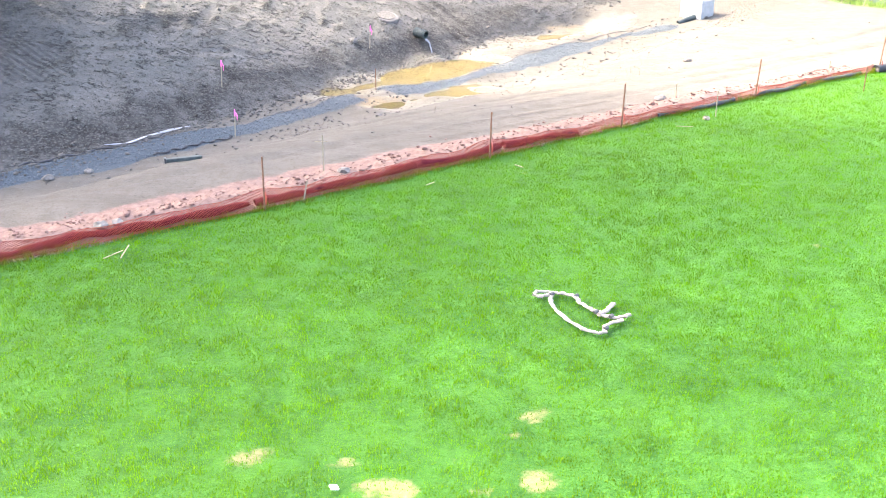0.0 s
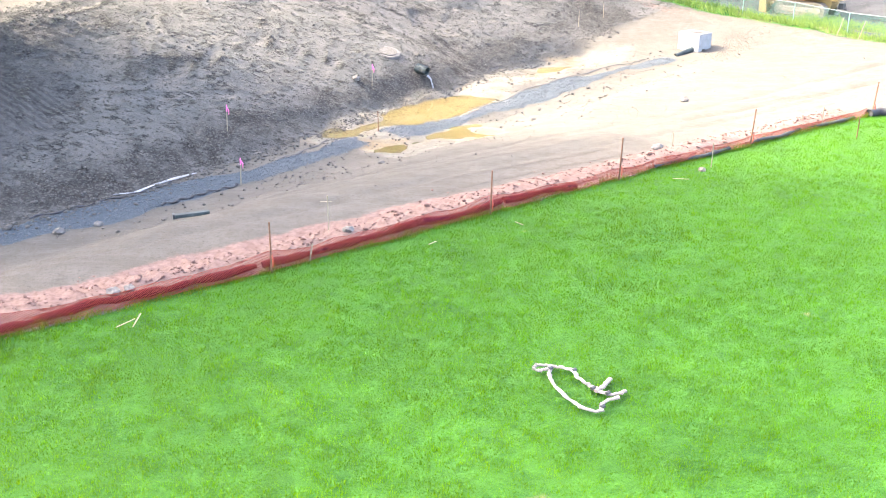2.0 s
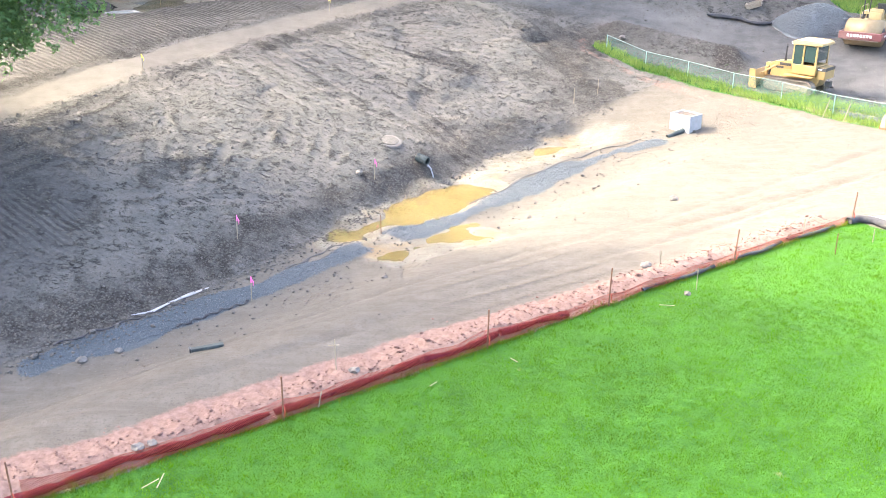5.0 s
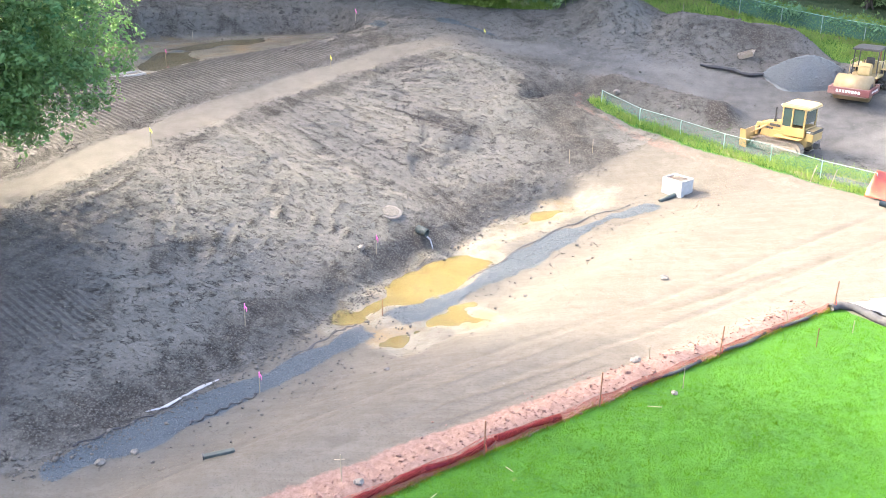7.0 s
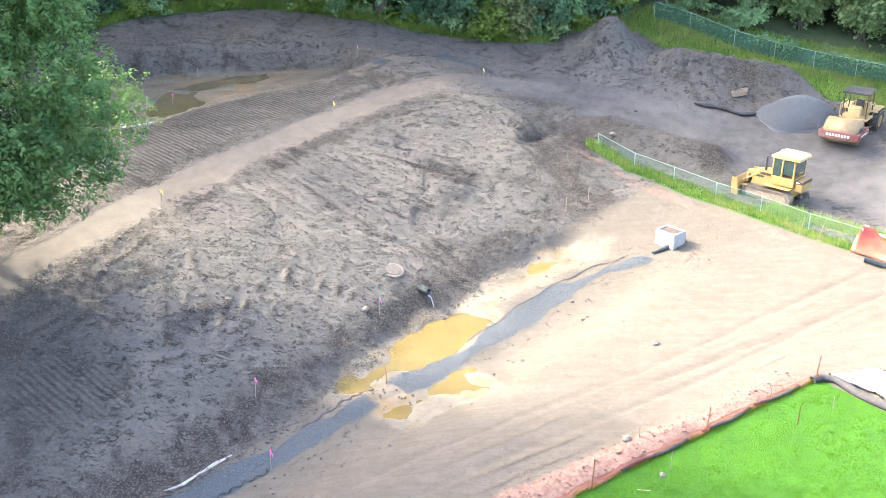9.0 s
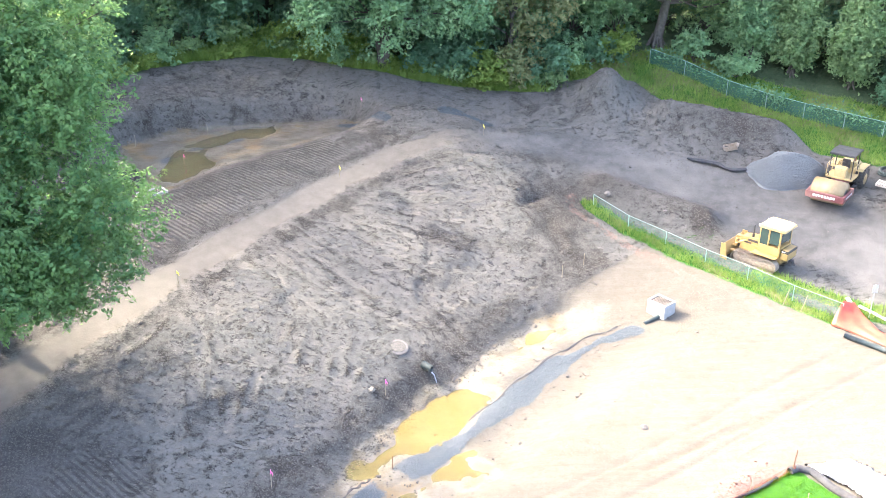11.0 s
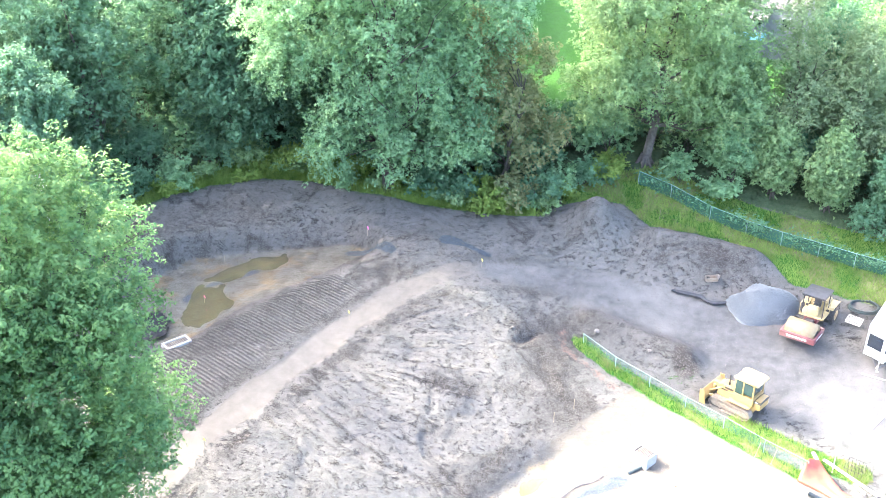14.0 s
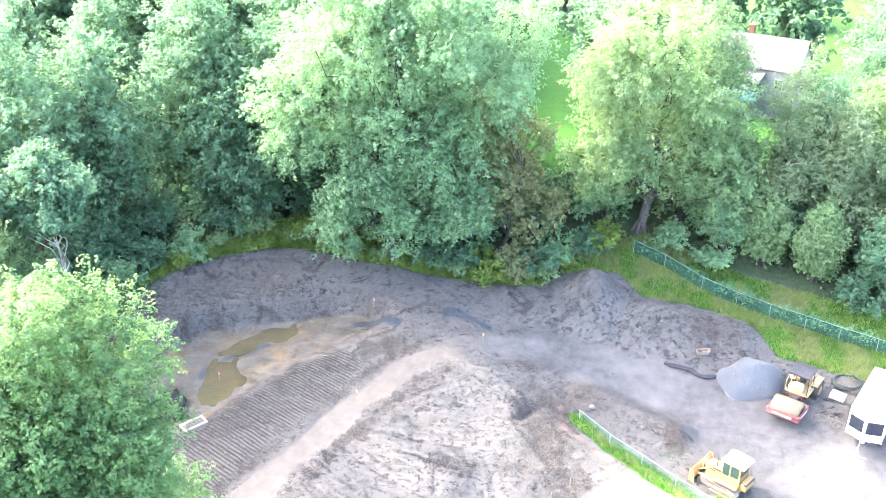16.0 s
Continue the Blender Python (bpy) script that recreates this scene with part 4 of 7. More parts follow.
def tree(name, label, category, height, trunk_r, lobes, clumps, each, leaf, spread, mat, seed, bark=None, stems=1, m=None, droop=0.1, group="", limbs=14):
    """A trunk with roots, limbs that reach into the crown, and a crown of leaf clumps."""
    rng = np.random.default_rng(seed)
    bark = bark or BARK
    root = thing(name, label, category, group, m=m)
    # plumes break the outline of the main lobes
    plumes = []
    for (lx, ly, lz), (a, b, h) in lobes:
        for _ in range(4):
            d = rng.normal(size=3)
            d[2] = abs(d[2]) * 0.9 - 0.2
            d /= np.linalg.norm(d)
            q = rng.uniform(0.26, 0.42)
            plumes.append(((lx + a * d[0] * 0.95, ly + b * d[1] * 0.95, lz + h * d[2] * 1.0), (a * q, b * q, h * q * 1.4)))
    lobes = lobes + plumes
    p, tone, c, face = crown_points(rng, lobes, clumps, each, spread, droop)
    bm = bmesh.new()
    tops = []
    for k in range(stems):
        lean = Vector((rng.normal() * 0.12, rng.normal() * 0.12, 0)) * (1 if stems == 1 else 2.2) * height * 0.5
        foot = Vector((rng.normal() * 0.3, rng.normal() * 0.3, -0.4)) if stems > 1 else Vector((0, 0, -0.4))
        pts = limb(bm, rng, foot, Vector((0, 0, height * 0.82)) + lean, trunk_r, 0.06, 9, 0.18, 10)
        tops.append(pts)
    for k in range(6):
        a = 2 * math.pi * k / 6 + rng.uniform(-0.3, 0.3)
        tube([(math.cos(a) * trunk_r * 0.5, math.sin(a) * trunk_r * 0.5, 0.9), (math.cos(a) * trunk_r * 1.2, math.sin(a) * trunk_r * 1.2, 0.25), (math.cos(a) * trunk_r * 2.2, math.sin(a) * trunk_r * 2.2, -0.3)], [trunk_r * 0.4, trunk_r * 0.4, trunk_r * 0.2], 6, bm)
    part("trunk", bm, bark, root, smooth=True)
    bm = bmesh.new()
    for k in range(limbs):
        goal = c[rng.integers(len(c))]
        pts = tops[k % stems]
        start = pts[min(len(pts) - 2, max(2, int(len(pts) * min(0.85, max(0.2, (goal[2] - height * 0.25) / height)))))]
        limb(bm, rng, start, goal, trunk_r * 0.26, 0.2, 6, 0.15, 5)
    part("limb", bm, bark, root, smooth=True)
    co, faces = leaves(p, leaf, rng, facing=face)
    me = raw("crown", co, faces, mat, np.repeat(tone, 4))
    crown = new("crown", me)
    crown.parent = root
    return root


def lobes_of(rng, height, radius, low, n=9):
    """An uneven round crown out of overlapping lobes."""
    made = []
    for k in range(n):
        t = (k + 0.5) / n
        z = low + (height - low) * t
        around = radius * math.sin(math.pi * min(0.97, 0.18 + 0.80 * t)) ** 0.8
        a = k * 2.4 + rng.uniform(-0.5, 0.5)
        off = around * rng.uniform(0.35, 0.6)
        r = around * rng.uniform(0.5, 0.72)
        made.append(((math.cos(a) * off, math.sin(a) * off, z), (r, r, max(1.0, (height - low) * 0.17))))
    return made


def build_trees():
    rng = np.random.default_rng(3)
    spot = lambda x, y: Matrix.Translation(at(x, y))
    # the oak beside the path
    big = [((0, 0, 11.5), (5.0, 5.2, 4.6)), ((3.0, -1.5, 8.0), (4.0, 4.0, 3.2)), ((3.0, 1.5, 14.0), (3.9, 4.0, 3.6)), ((0.3, 0.8, 16.6), (4.0, 4.0, 2.9)), ((-3, 2, 12.5), (4.5, 4.5, 4)), ((-2.5, -3, 10), (4.5, 4.2, 3.5)), ((5.2, 2.5, 5.4), (2.4, 2.4, 2.0)), ((1.0, -4.0, 6.5), (3.4, 3.2, 2.6)), ((4.0, -0.5, 11), (3.3, 3.4, 3)), ((5.0, -0.6, 4.0), (2.2, 2.2, 1.7)), ((1.6, -1.0, 3.4), (3.0, 3.0, 1.9)), ((3.2, -2.6, 4.6), (2.4, 2.4, 1.9)), ((-1.0, -3.5, 3.4), (3.0, 2.6, 2.0))]
    tree("oak_tree", "large green oak with drooping leafy boughs beside the path", "tree", 19, 0.42, big, 7200, 28, 0.108, 0.95, LEAF_OAK, 11, m=spot(-20.9, 37.6), droop=0.25, limbs=40)
    # the many-stemmed silver maple at the edge of the woods
    maple = [((-6, -1, 14), (4.3, 4, 4.0)), ((-3, -2, 18.5), (4.6, 4.0, 3.8)), ((3, -1, 18.5), (4.8, 4.2, 4.2)), ((7.5, 0, 15), (3.8, 4, 4)), ((0, -1, 12), (5.6, 4.2, 3.6)), ((-7.5, 0, 10.5), (2.8, 3, 2.2)), ((4.5, -1, 9.0), (4.0, 3.4, 2.8)), ((-2.6, -2.2, 7.4), (3.2, 2.6, 2.4)), ((2.4, -1.6, 5.2), (2.8, 2.2, 2.2)), ((1, 1, 22), (5.6, 4.8, 3)), ((10.0, 1.5, 19.0), (2.8, 2.8, 2.8)), ((-4.2, -2.0, 4.2), (2.4, 1.8, 2.2)), ((5.6, -1.4, 5.0), (2.6, 2.0, 2.4)), ((0.2, -2.4, 3.4), (1.6, 1.2, 1.6))]
    tree("maple_tree", "tall silver maple with several stems at the edge of the woods", "tree", 23, 0.36, maple, 7800, 22, 0.125, 1.05, LEAF_MAPLE, 21, stems=3, m=spot(-4.4, 71.4), droop=0.45, limbs=46)
    second = [((0.4, 0, 8), (6.4, 5, 4)), ((-2.4, 0, 13), (4.6, 5, 4)), ((4, 0, 12), (5.0, 5, 4.2)), ((0.6, 0, 17.5), (4.6, 5, 4)), ((6, -1.5, 5.5), (3.8, 3.6, 3.0)), ((-4.0, -1.5, 7), (3.0, 3.2, 3))]
    tree("maple_tree", "broad bright green maple behind the fence", "tree", 20, 0.42, second, 5600, 22, 0.125, 1.0, LEAF_PALE, 22, m=spot(17.2, 75.4), droop=0.35, limbs=30)
    rusty = [((0, 0, 7), (3.2, 3, 3)), ((1.5, 0, 10.5), (2.8, 2.6, 2.4)), ((2.6, -1, 4.5), (2.4, 2.2, 2.2)), ((-0.5, 0, 13), (2.2, 2.4, 2))]
    tree("small_tree", "leaning tree with rust tinged leaves", "tree", 12, 0.22, rusty, 1300, 16, 0.15, 0.8, LEAF_RUST, 23, m=spot(4.6, 72.6), limbs=14)
    # feathery trees on the right
    for k, (x, y, h, mat) in enumerate(((29.5, 75.0, 16, NEEDLE), (33.5, 72.5, 13, NEEDLE), (37.5, 75.5, 15, LEAF_PALE), (27.0, 71.5, 6, LEAF_PALE), (31.0, 69.8, 6.5, LEAF_PALE), (36.0, 67.5, 8, LEAF_DARK), (24.0, 73.0, 7, LEAF_MAPLE), (41.0, 69.0, 13, LEAF_MAPLE), (33.0, 78.5, 12, LEAF_DARK), (39.5, 82.0, 15, LEAF_DARK), (44.0, 74.0, 14, LEAF_PALE), (25.5, 78.5, 8, LEAF_DARK))):
        r2 = np.random.default_rng(40 + k)
        tree("locust_tree" if mat is NEEDLE else "young_tree", "feathery olive green tree behind the fence" if mat is NEEDLE else "leafy young tree behind the green fence", "tree", h, 0.16 + h * 0.008, lobes_of(r2, h, h * 0.27, h * 0.18, 9), 1900, 15, 0.13 if mat is not NEEDLE else 0.11, 0.85, mat, 50 + k, m=spot(x, y), limbs=12)
    # the birch and its neighbours on the left
    for k, (x, y, h, mat, bark, label) in enumerate(((-28.4, 61.0, 14, LEAF_DARK, BIRCH, "slender white barked birch leaning at the edge of the woods"), (-32.6, 56.6, 13, LEAF_PALE, BARK, "pale leaved tree in full sun"), (-33.5, 61.0, 14, LEAF_DARK, BARK, "dark leaved tree at the edge of the woods"))):
        r2 = np.random.default_rng(60 + k)
        tree("birch_tree" if bark is BIRCH else "forest_tree", label, "tree", h, 0.17, lobes_of(r2, h, h * 0.25, h * (0.62 if bark is BIRCH else 0.30), 9), 1200, 15, 0.15, 0.9, mat, 70 + k, bark, m=spot(x, y), limbs=12)
    # the woods: a few kinds, repeated
    kinds = []
    for k, (h, rad, mat) in enumerate(((19, 5.0, LEAF_DARK), (22, 5.6, LEAF_DARK), (17, 4.8, LEAF_DARK), (14, 4.2, LEAF_DARK))):
        r2 = np.random.default_rng(80 + k)
        kinds.append(tree("forest_tree", "tall dark green tree of the woods", "tree", h, 0.3, lobes_of(r2, h, rad, h * 0.14, 13), 1700, 14, 0.19, 1.15, mat, 90 + k, m=spot(*((-21, 78), (-13, 79), (-28, 73), (-17, 75))[k]), group="trees of the woods", limbs=10))
    r2 = np.random.default_rng(88)
    thin = tree("forest_tree", "distant green tree of the woods", "tree", 19, 0.3, lobes_of(r2, 19, 5.2, 3.0, 11), 520, 9, 0.5, 1.6, LEAF_DARK, 95, m=spot(-30, 104), group="trees of the woods", limbs=6)
    places = []
    for gx in np.arange(-72, 90, 8.0):
        for gy in np.arange(76, 150, 9.0):
            x, y = gx + rng.uniform(-2.6, 2.6), gy + rng.uniform(-2.6, 2.6)
            if y < 78 + 0.15 * abs(x) and -32 < x < 42:
                continue
            if abs(x) > 26 + 0.52 * (y - 20) * 0.9 + 10:
                continue
            if 4 < x < 26 and 80 < y < 135 and abs(x - 8 - (y - 80) * 0.12) < 7:
                continue
            if 22 < x < 60 and 80 < y < 170 and rng.random() < 0.82:
                continue
            places.append((x, y))
    places += [(-33, 70), (-31, 38), (-44, 70), (-10, 77), (-23, 82), (-2, 79), (3, 82), (-33, 30), (-40, 38)]
    # three unseen trees, added out of view on the left to shade the lawn
    for x, y, size in ((-26.5, 31.5, 0.92), (-29.5, 25.5, 0.68), (-26.2, 36.0, 1.0)):
        copy_thing(kinds[1], Matrix.Translation(at(x, y)) @ pose(0, 0, 0, 0, 0, 40 * x) @ Matrix.Scale(size, 4))
    for k, (x, y) in enumerate(places):
        src = kinds[int(rng.integers(4))] if y < 98 else thin
        copy_thing(src, Matrix.Translation(at(x, y)) @ pose(0, 0, 0, 0, 0, rng.uniform(0, 360)) @ Matrix.Scale(float(rng.uniform(0.8, 1.15)), 4))


build_trees()


def shrub(name, label, radius, height, mat, seed, m, clumps=260, each=14, leaf=0.13):
    rng = np.random.default_rng(seed)
    root = thing(name, label, "shrub", m=m)
    lobes = [((rng.normal() * radius * 0.4, rng.normal() * radius * 0.4, height * rng.uniform(0.25, 0.75)), (radius * 0.6, radius * 0.6, height * 0.32)) for _ in range(5)]
    p, tone, c, face = crown_points(rng, lobes, clumps, each, 0.55, 0.15)
    p[:, 2] = np.maximum(p[:, 2], 0.03)
    bm = bmesh.new()
    for k in range(9):
        limb(bm, rng, (rng.normal() * 0.15, rng.normal() * 0.15, -0.2), c[rng.integers(len(c))], 0.035, 0.2, 4, 0.3, 5)
    part("stem", bm, BARK, root)
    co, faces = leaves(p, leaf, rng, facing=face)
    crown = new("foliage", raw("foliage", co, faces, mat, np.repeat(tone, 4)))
    crown.parent = root
    return root


def build_shrubs():
    rng = np.random.default_rng(5)
    for k, (x, y, r, h, mat) in enumerate(((-21.8, 71.0, 1.6, 2.4, LEAF_MAPLE), (-19.5, 73.2, 1.8, 2.8, LEAF_DARK), (-16.5, 74.2, 1.8, 2.6, LEAF_PALE), (-13.6, 73.8, 1.7, 2.2, WEED), (-10.2, 73.6, 1.6, 2.4, WEED), (-7.6, 72.2, 1.3, 1.8, WEED), (-1.6, 71.4, 1.5, 2.2, LEAF_DARK), (1.2, 70.8, 1.6, 2.6, LEAF_DARK), (3.4, 69.8, 1.5, 2.5, WEED), (5.6, 70.0, 1.7, 3.0, LEAF_RUST), (7.6, 70.0, 1.7, 3.2, LEAF_DARK), (9.4, 71.0, 1.6, 2.6, LEAF_MAPLE), (11.2, 72.6, 1.6, 2.4, LEAF_DARK), (-24.6, 68.6, 1.8, 2.6, LEAF_DARK), (-26.5, 65.6, 1.8, 3.0, LEAF_MAPLE), (-24.5, 73.5, 2.2, 3.6, LEAF_DARK), (13.5, 73.2, 1.5, 2.2, WEED), (19.8, 73.0, 1.6, 2.4, LEAF_MAPLE), (22.5, 71.2, 1.4, 2.2, LEAF_MAPLE), (33.8, 66.6, 1.8, 2.8, LEAF_DARK), (-28.5, 58.2, 2.0, 3.0, LEAF_DARK), (-27.5, 50.5, 2.0, 3.0, LEAF_DARK), (-22.3, 76.4, 2.2, 4.0, LEAF_DARK), (-25.3, 78.8, 2.4, 4.5, LEAF_DARK), (-20.0, 77.0, 2.0, 3.5, LEAF_MAPLE), (-17, 76.5, 2, 3, LEAF_DARK), (-12, 75.5, 2, 3, LEAF_DARK), (10.8, 77.9, 2.2, 3.8, LEAF_MAPLE), (13.5, 79.0, 2.0, 3.5, LEAF_DARK), (8.0, 75.0, 2.0, 3.6, LEAF_DARK), (21, 77, 2.2, 3.5, LEAF_PALE), (25.5, 77, 2.2, 3.5, LEAF_DARK), (-28, 69, 2.2, 4, LEAF_DARK), (-30, 74, 2.2, 4.5, LEAF_MAPLE))):
        shrub("shrub", "leafy shrub at the foot of the woods" if mat is not LEAF_RUST else "shrub with rusty brown leaves", r, h, mat, 200 + k, Matrix.Translation(at(x, y)))

    # thicket between the trunks
    kinds = [shrub("shrub", "tall shaded thicket shrub between the trees", 2.1, h, mat, 260 + k, Matrix.Translation(at(x, y)), 420, 13, 0.17) for k, (x, y, h, mat) in enumerate(((-8.5, 75.0, 4.5, LEAF_DARK), (1.5, 74.0, 4.0, LEAF_DARK), (7.0, 77.5, 4.5, LEAF_MAPLE), (-29.0, 66.0, 4.5, LEAF_DARK)))]
    for k, x in enumerate(np.arange(-36, 46, 2.3)):
        y = float(np.interp(x, [-36, -26, -22, -15, -7, 1, 8, 13, 22, 30, 46], [62, 71, 75, 76.5, 75.5, 74, 75, 78, 76, 73, 66])) + rng.uniform(-0.8, 2.5)
        copy_thing(kinds[k % 4], Matrix.Translation(at(x + rng.uniform(-0.8, 0.8), y)) @ pose(0, 0, 0, 0, 0, rng.uniform(0, 360)) @ Matrix.Scale(float(rng.uniform(0.75, 1.15)), 4))
    for k, x in enumerate(np.arange(-22.5, 10.5, 1.7)):
        y = float(np.interp(x, [-26, -22, -18.9, -14.9, -10.7, -6.8, -1.3, 5.1, 8, 12], [65, 69.6, 71.6, 72.9, 72.6, 71.0, 70.4, 69.6, 69.6, 72])) + rng.uniform(-0.2, 0.9)
        r = rng.uniform(0.6, 1.1)
        shrub("shrub", "low bushy weeds at the edge of the bare soil", r, r * rng.uniform(1.0, 1.6), (WEED, LEAF_MAPLE, LEAF_PALE, WEED)[k % 4], 300 + k, Matrix.Translation(at(x + rng.uniform(-0.5, 0.5), y)), 110, 13, 0.12)


build_shrubs()


def blades(name, label, category, xs, ys, tall, wide, mat, rng, clump=1, lean=0.5):
    """Grass: a tapered blade a point, leaning at random."""
    n = len(xs)
    z = ground_level(xs, ys)
    a = rng.uniform(0, 2 * np.pi, n)
    h = tall * rng.uniform(0.5, 1.3, n) * (0.45 + 1.1 * vnoise(xs, ys, 0.22, 46))
    wv = wide * rng.uniform(0.6, 1.3, n)
    foot = np.stack([xs, ys, z - 0.01], 1)
    side = np.stack([np.cos(a), np.sin(a), 0 * a], 1) * wv[:, None] / 2
    b = rng.uniform(0, 2 * np.pi, n)
    tip = foot + np.stack([np.cos(b) * h * lean * rng.random(n), np.sin(b) * h * lean * rng.random(n), h], 1)
    co = np.stack([foot - side, foot + side, tip], 1).reshape(-1, 3)
    tint = np.repeat(np.clip(0.6 * fbm(xs, ys, 3.0, 3, 41) + 1.0 * fbm(xs, ys, 0.28, 2, 43) - 0.36 + rng.normal(0, 0.22, n), 0, 1), 3)
    me = raw(name, co, np.arange(3 * n).reshape(n, 3), mat, tint)
    return tagged(new(name, me), label, category, kind="stuff")


def build_grass():
    rng = np.random.default_rng(9)
    n = 900000
    x, y = rng.uniform(-14, 20, n), rng.uniform(7.5, 33, n)
    s, w = along(x, y)
    m = zones(x, y)
    # only where the lawn can be seen, thinner with distance and on bare spots
    seen = np.abs(x - 0.5) < 1.5 + 0.52 * y
    keep = (m["turf"] > 0.6) & (w < 0.10) & seen & (rng.random(n) > 1.15 * m["dry"]) & (rng.random(n) < np.clip(1.25 - (y - 8) * 0.028, 0.5, 1))
    blades("lawn_grass", "short green lawn grass blades", "grass", x[keep], y[keep], 0.05, 0.02, BLADE, rng)
    n = 260000
    x, y = rng.uniform(7, 40, n), rng.uniform(41, 76, n)
    m = zones(x, y)
    keep = (m["turf"] > 0.55)
    blades("rough_grass", "rough green and straw coloured grass on the bank", "grass", x[keep], y[keep], 0.30, 0.035, WEED, rng, lean=0.8)
    n = 7000
    s = rng.uniform(-13, 16.2, n)
    w = rng.normal(0.04, 0.06, n)
    x, y = world_at(s, w)
    blades("edge_grass", "long yellowing grass along the foot of the netting", "grass", x, y, 0.13, 0.014, EDGE_BLADE, rng, lean=0.9)
    n = 34000
    t = rng.random(n)
    x = -24 + 31 * t + rng.normal(0, 0.9, n)
    y = np.interp(x, [-26, -22, -18.9, -14.9, -10.7, -6.8, -1.3, 5.1, 8], [65, 69.4, 71.4, 72.7, 72.4, 70.8, 70.2, 69.4, 69.2]) + np.abs(rng.normal(0, 1.3, n)) - 0.5
    blades("tall_weeds", "tall weeds at the foot of the woods", "weeds", x, y, 0.5, 0.05, WEED, rng, lean=1.2)


build_grass()

# ---- machines: built facing +x, y to their left ----
def place(x, y, heading, lift=0.0, tilt=(0, 0)):
    p = at(x, y, lift)
    return pose(p.x, p.y, p.z, tilt[0], tilt[1], heading)


def wheel(name, parent, centre, radius, width, rim_mat, lugs=0):
    """A tyre with its rim, axle along y."""
    c = Vector(centre)
    half = Vector((0, width / 2, 0))
    bm = rod(c - half, c + half, radius, sides=28, bevel=radius * 0.12)
    for k in range(lugs):
        a = 2 * math.pi * k / lugs
        for s in (-1, 1):
            box((0.10, width * 0.5, 0.07), (c.x + math.cos(a + 0.1 * s) * (radius + 0.01), c.y + s * width * 0.26, c.z + math.sin(a + 0.1 * s) * (radius + 0.01)), 0, (0, -math.degrees(a + 0.1 * s) + 90, 18 * s), bm)
    ob = part(name, bm, TYRE, parent)
    bm = rod(c - half * 1.03, c + half * 1.03, radius * 0.52, sides=20, bevel=0.02)
    rod(c - half * 1.12, c + half * 1.12, radius * 0.2, sides=12, bm=bm)
    part("rim", bm, rim_mat, ob)
    return ob


def build_dozer():
    root = thing("bulldozer", "dusty yellow crawler bulldozer with closed cab and raised blade", "bulldozer", m=place(18.75, 49.85, 135, -0.03))
    for side in (1, -1):
        y = side * 0.78
        # belt: a rounded loop of shoes
        loop = []
        n = 44
        for k in range(n):
            a = k / n
            per = 2 * 2.1 + 2 * math.pi * 0.36
            d = a * per
            if d < 2.1:
                p, ang = (-1.05 + d, 0.74), 0
            elif d < 2.1 + math.pi * 0.36:
                t = (d - 2.1) / 0.36
                p, ang = (1.05 + 0.36 * math.sin(t), 0.38 + 0.36 * math.cos(t)), -math.degrees(t)
            elif d < 4.2 + math.pi * 0.36:
                p, ang = (1.05 - (d - 2.1 - math.pi * 0.36), 0.02), 180
            else:
                t = (d - 4.2 - math.pi * 0.36) / 0.36
                p, ang = (-1.05 - 0.36 * math.sin(t), 0.38 - 0.36 * math.cos(t)), 180 - math.degrees(t)
            loop.append((p, ang))
        belt = part("track_chain", prism([(-1.1, 0.07), (-1.3, 0.16), (-1.36, 0.38), (-1.3, 0.6), (-1.1, 0.69), (1.1, 0.69), (1.3, 0.6), (1.36, 0.38), (1.3, 0.16), (1.1, 0.07)], 0.14, (0, y, 0)), STEEL, root)
        for p, ang in loop:
            bm = box((0.125, 0.5, 0.03), (p[0], y, p[1]), 0, (0, -ang, 0))
            a = radians(ang)
            box((0.025, 0.5, 0.05), (p[0] - math.sin(-a) * 0.035, y, p[1] + math.cos(a) * 0.035), 0, (0, -ang, 0), bm)
            part("track_shoe", bm, STEEL, belt)
        bm = box((2.0, 0.2, 0.26), (0, y + side * 0.05, 0.36), 0.03)
        part("track_frame", bm, STEEL, root, "dusty steel track frame")
        bm = rod((-1.05, y - 0.13, 0.38), (-1.05, y + 0.13, 0.38), 0.31, sides=22, bevel=0.03)
        rod((-1.05, y - 0.2, 0.38), (-1.05, y + 0.2, 0.38), 0.15, sides=16, bm=bm)
        for k in range(12):
            a = k * math.pi / 6
            box((0.08, 0.08, 0.08), (-1.05 + 0.32 * math.cos(a), y, 0.38 + 0.32 * math.sin(a)), 0, (0, -math.degrees(a), 0), bm)
        part("sprocket", bm, STEEL, root)
        bm = rod((1.05, y - 0.12, 0.38), (1.05, y + 0.12, 0.38), 0.3, sides=22, bevel=0.03)
        rod((1.05, y - 0.18, 0.38), (1.05, y + 0.18, 0.38), 0.12, sides=14, bm=bm)
        part("idler", bm, STEEL, root)
        for k in range(5):
            part("track_roller", rod((-0.66 + 0.33 * k, y - 0.14, 0.16), (-0.66 + 0.33 * k, y + 0.14, 0.16), 0.1, sides=14, bevel=0.02), STEEL, root)
        part("fender", box((1.5, 0.5, 0.05), (-0.55, y, 0.98), 0.02), YELLOW, root)
        # blade arm and lift ram
        bm = tube([(-0.2, side * 0.42, 0.55), (0.9, side * 0.5, 0.6), (1.72, side * 0.62, 0.5)], [0.09, 0.1, 0.09], 8)
        part("push_arm", bm, YELLOW, root)
        bm = rod((0.85, side * 0.42, 1.35), (1.35, side * 0.46, 1.02), 0.06, sides=12)
        rod((1.35, side * 0.46, 1.02), (1.72, side * 0.5, 0.78), 0.035, sides=10, bm=bm)
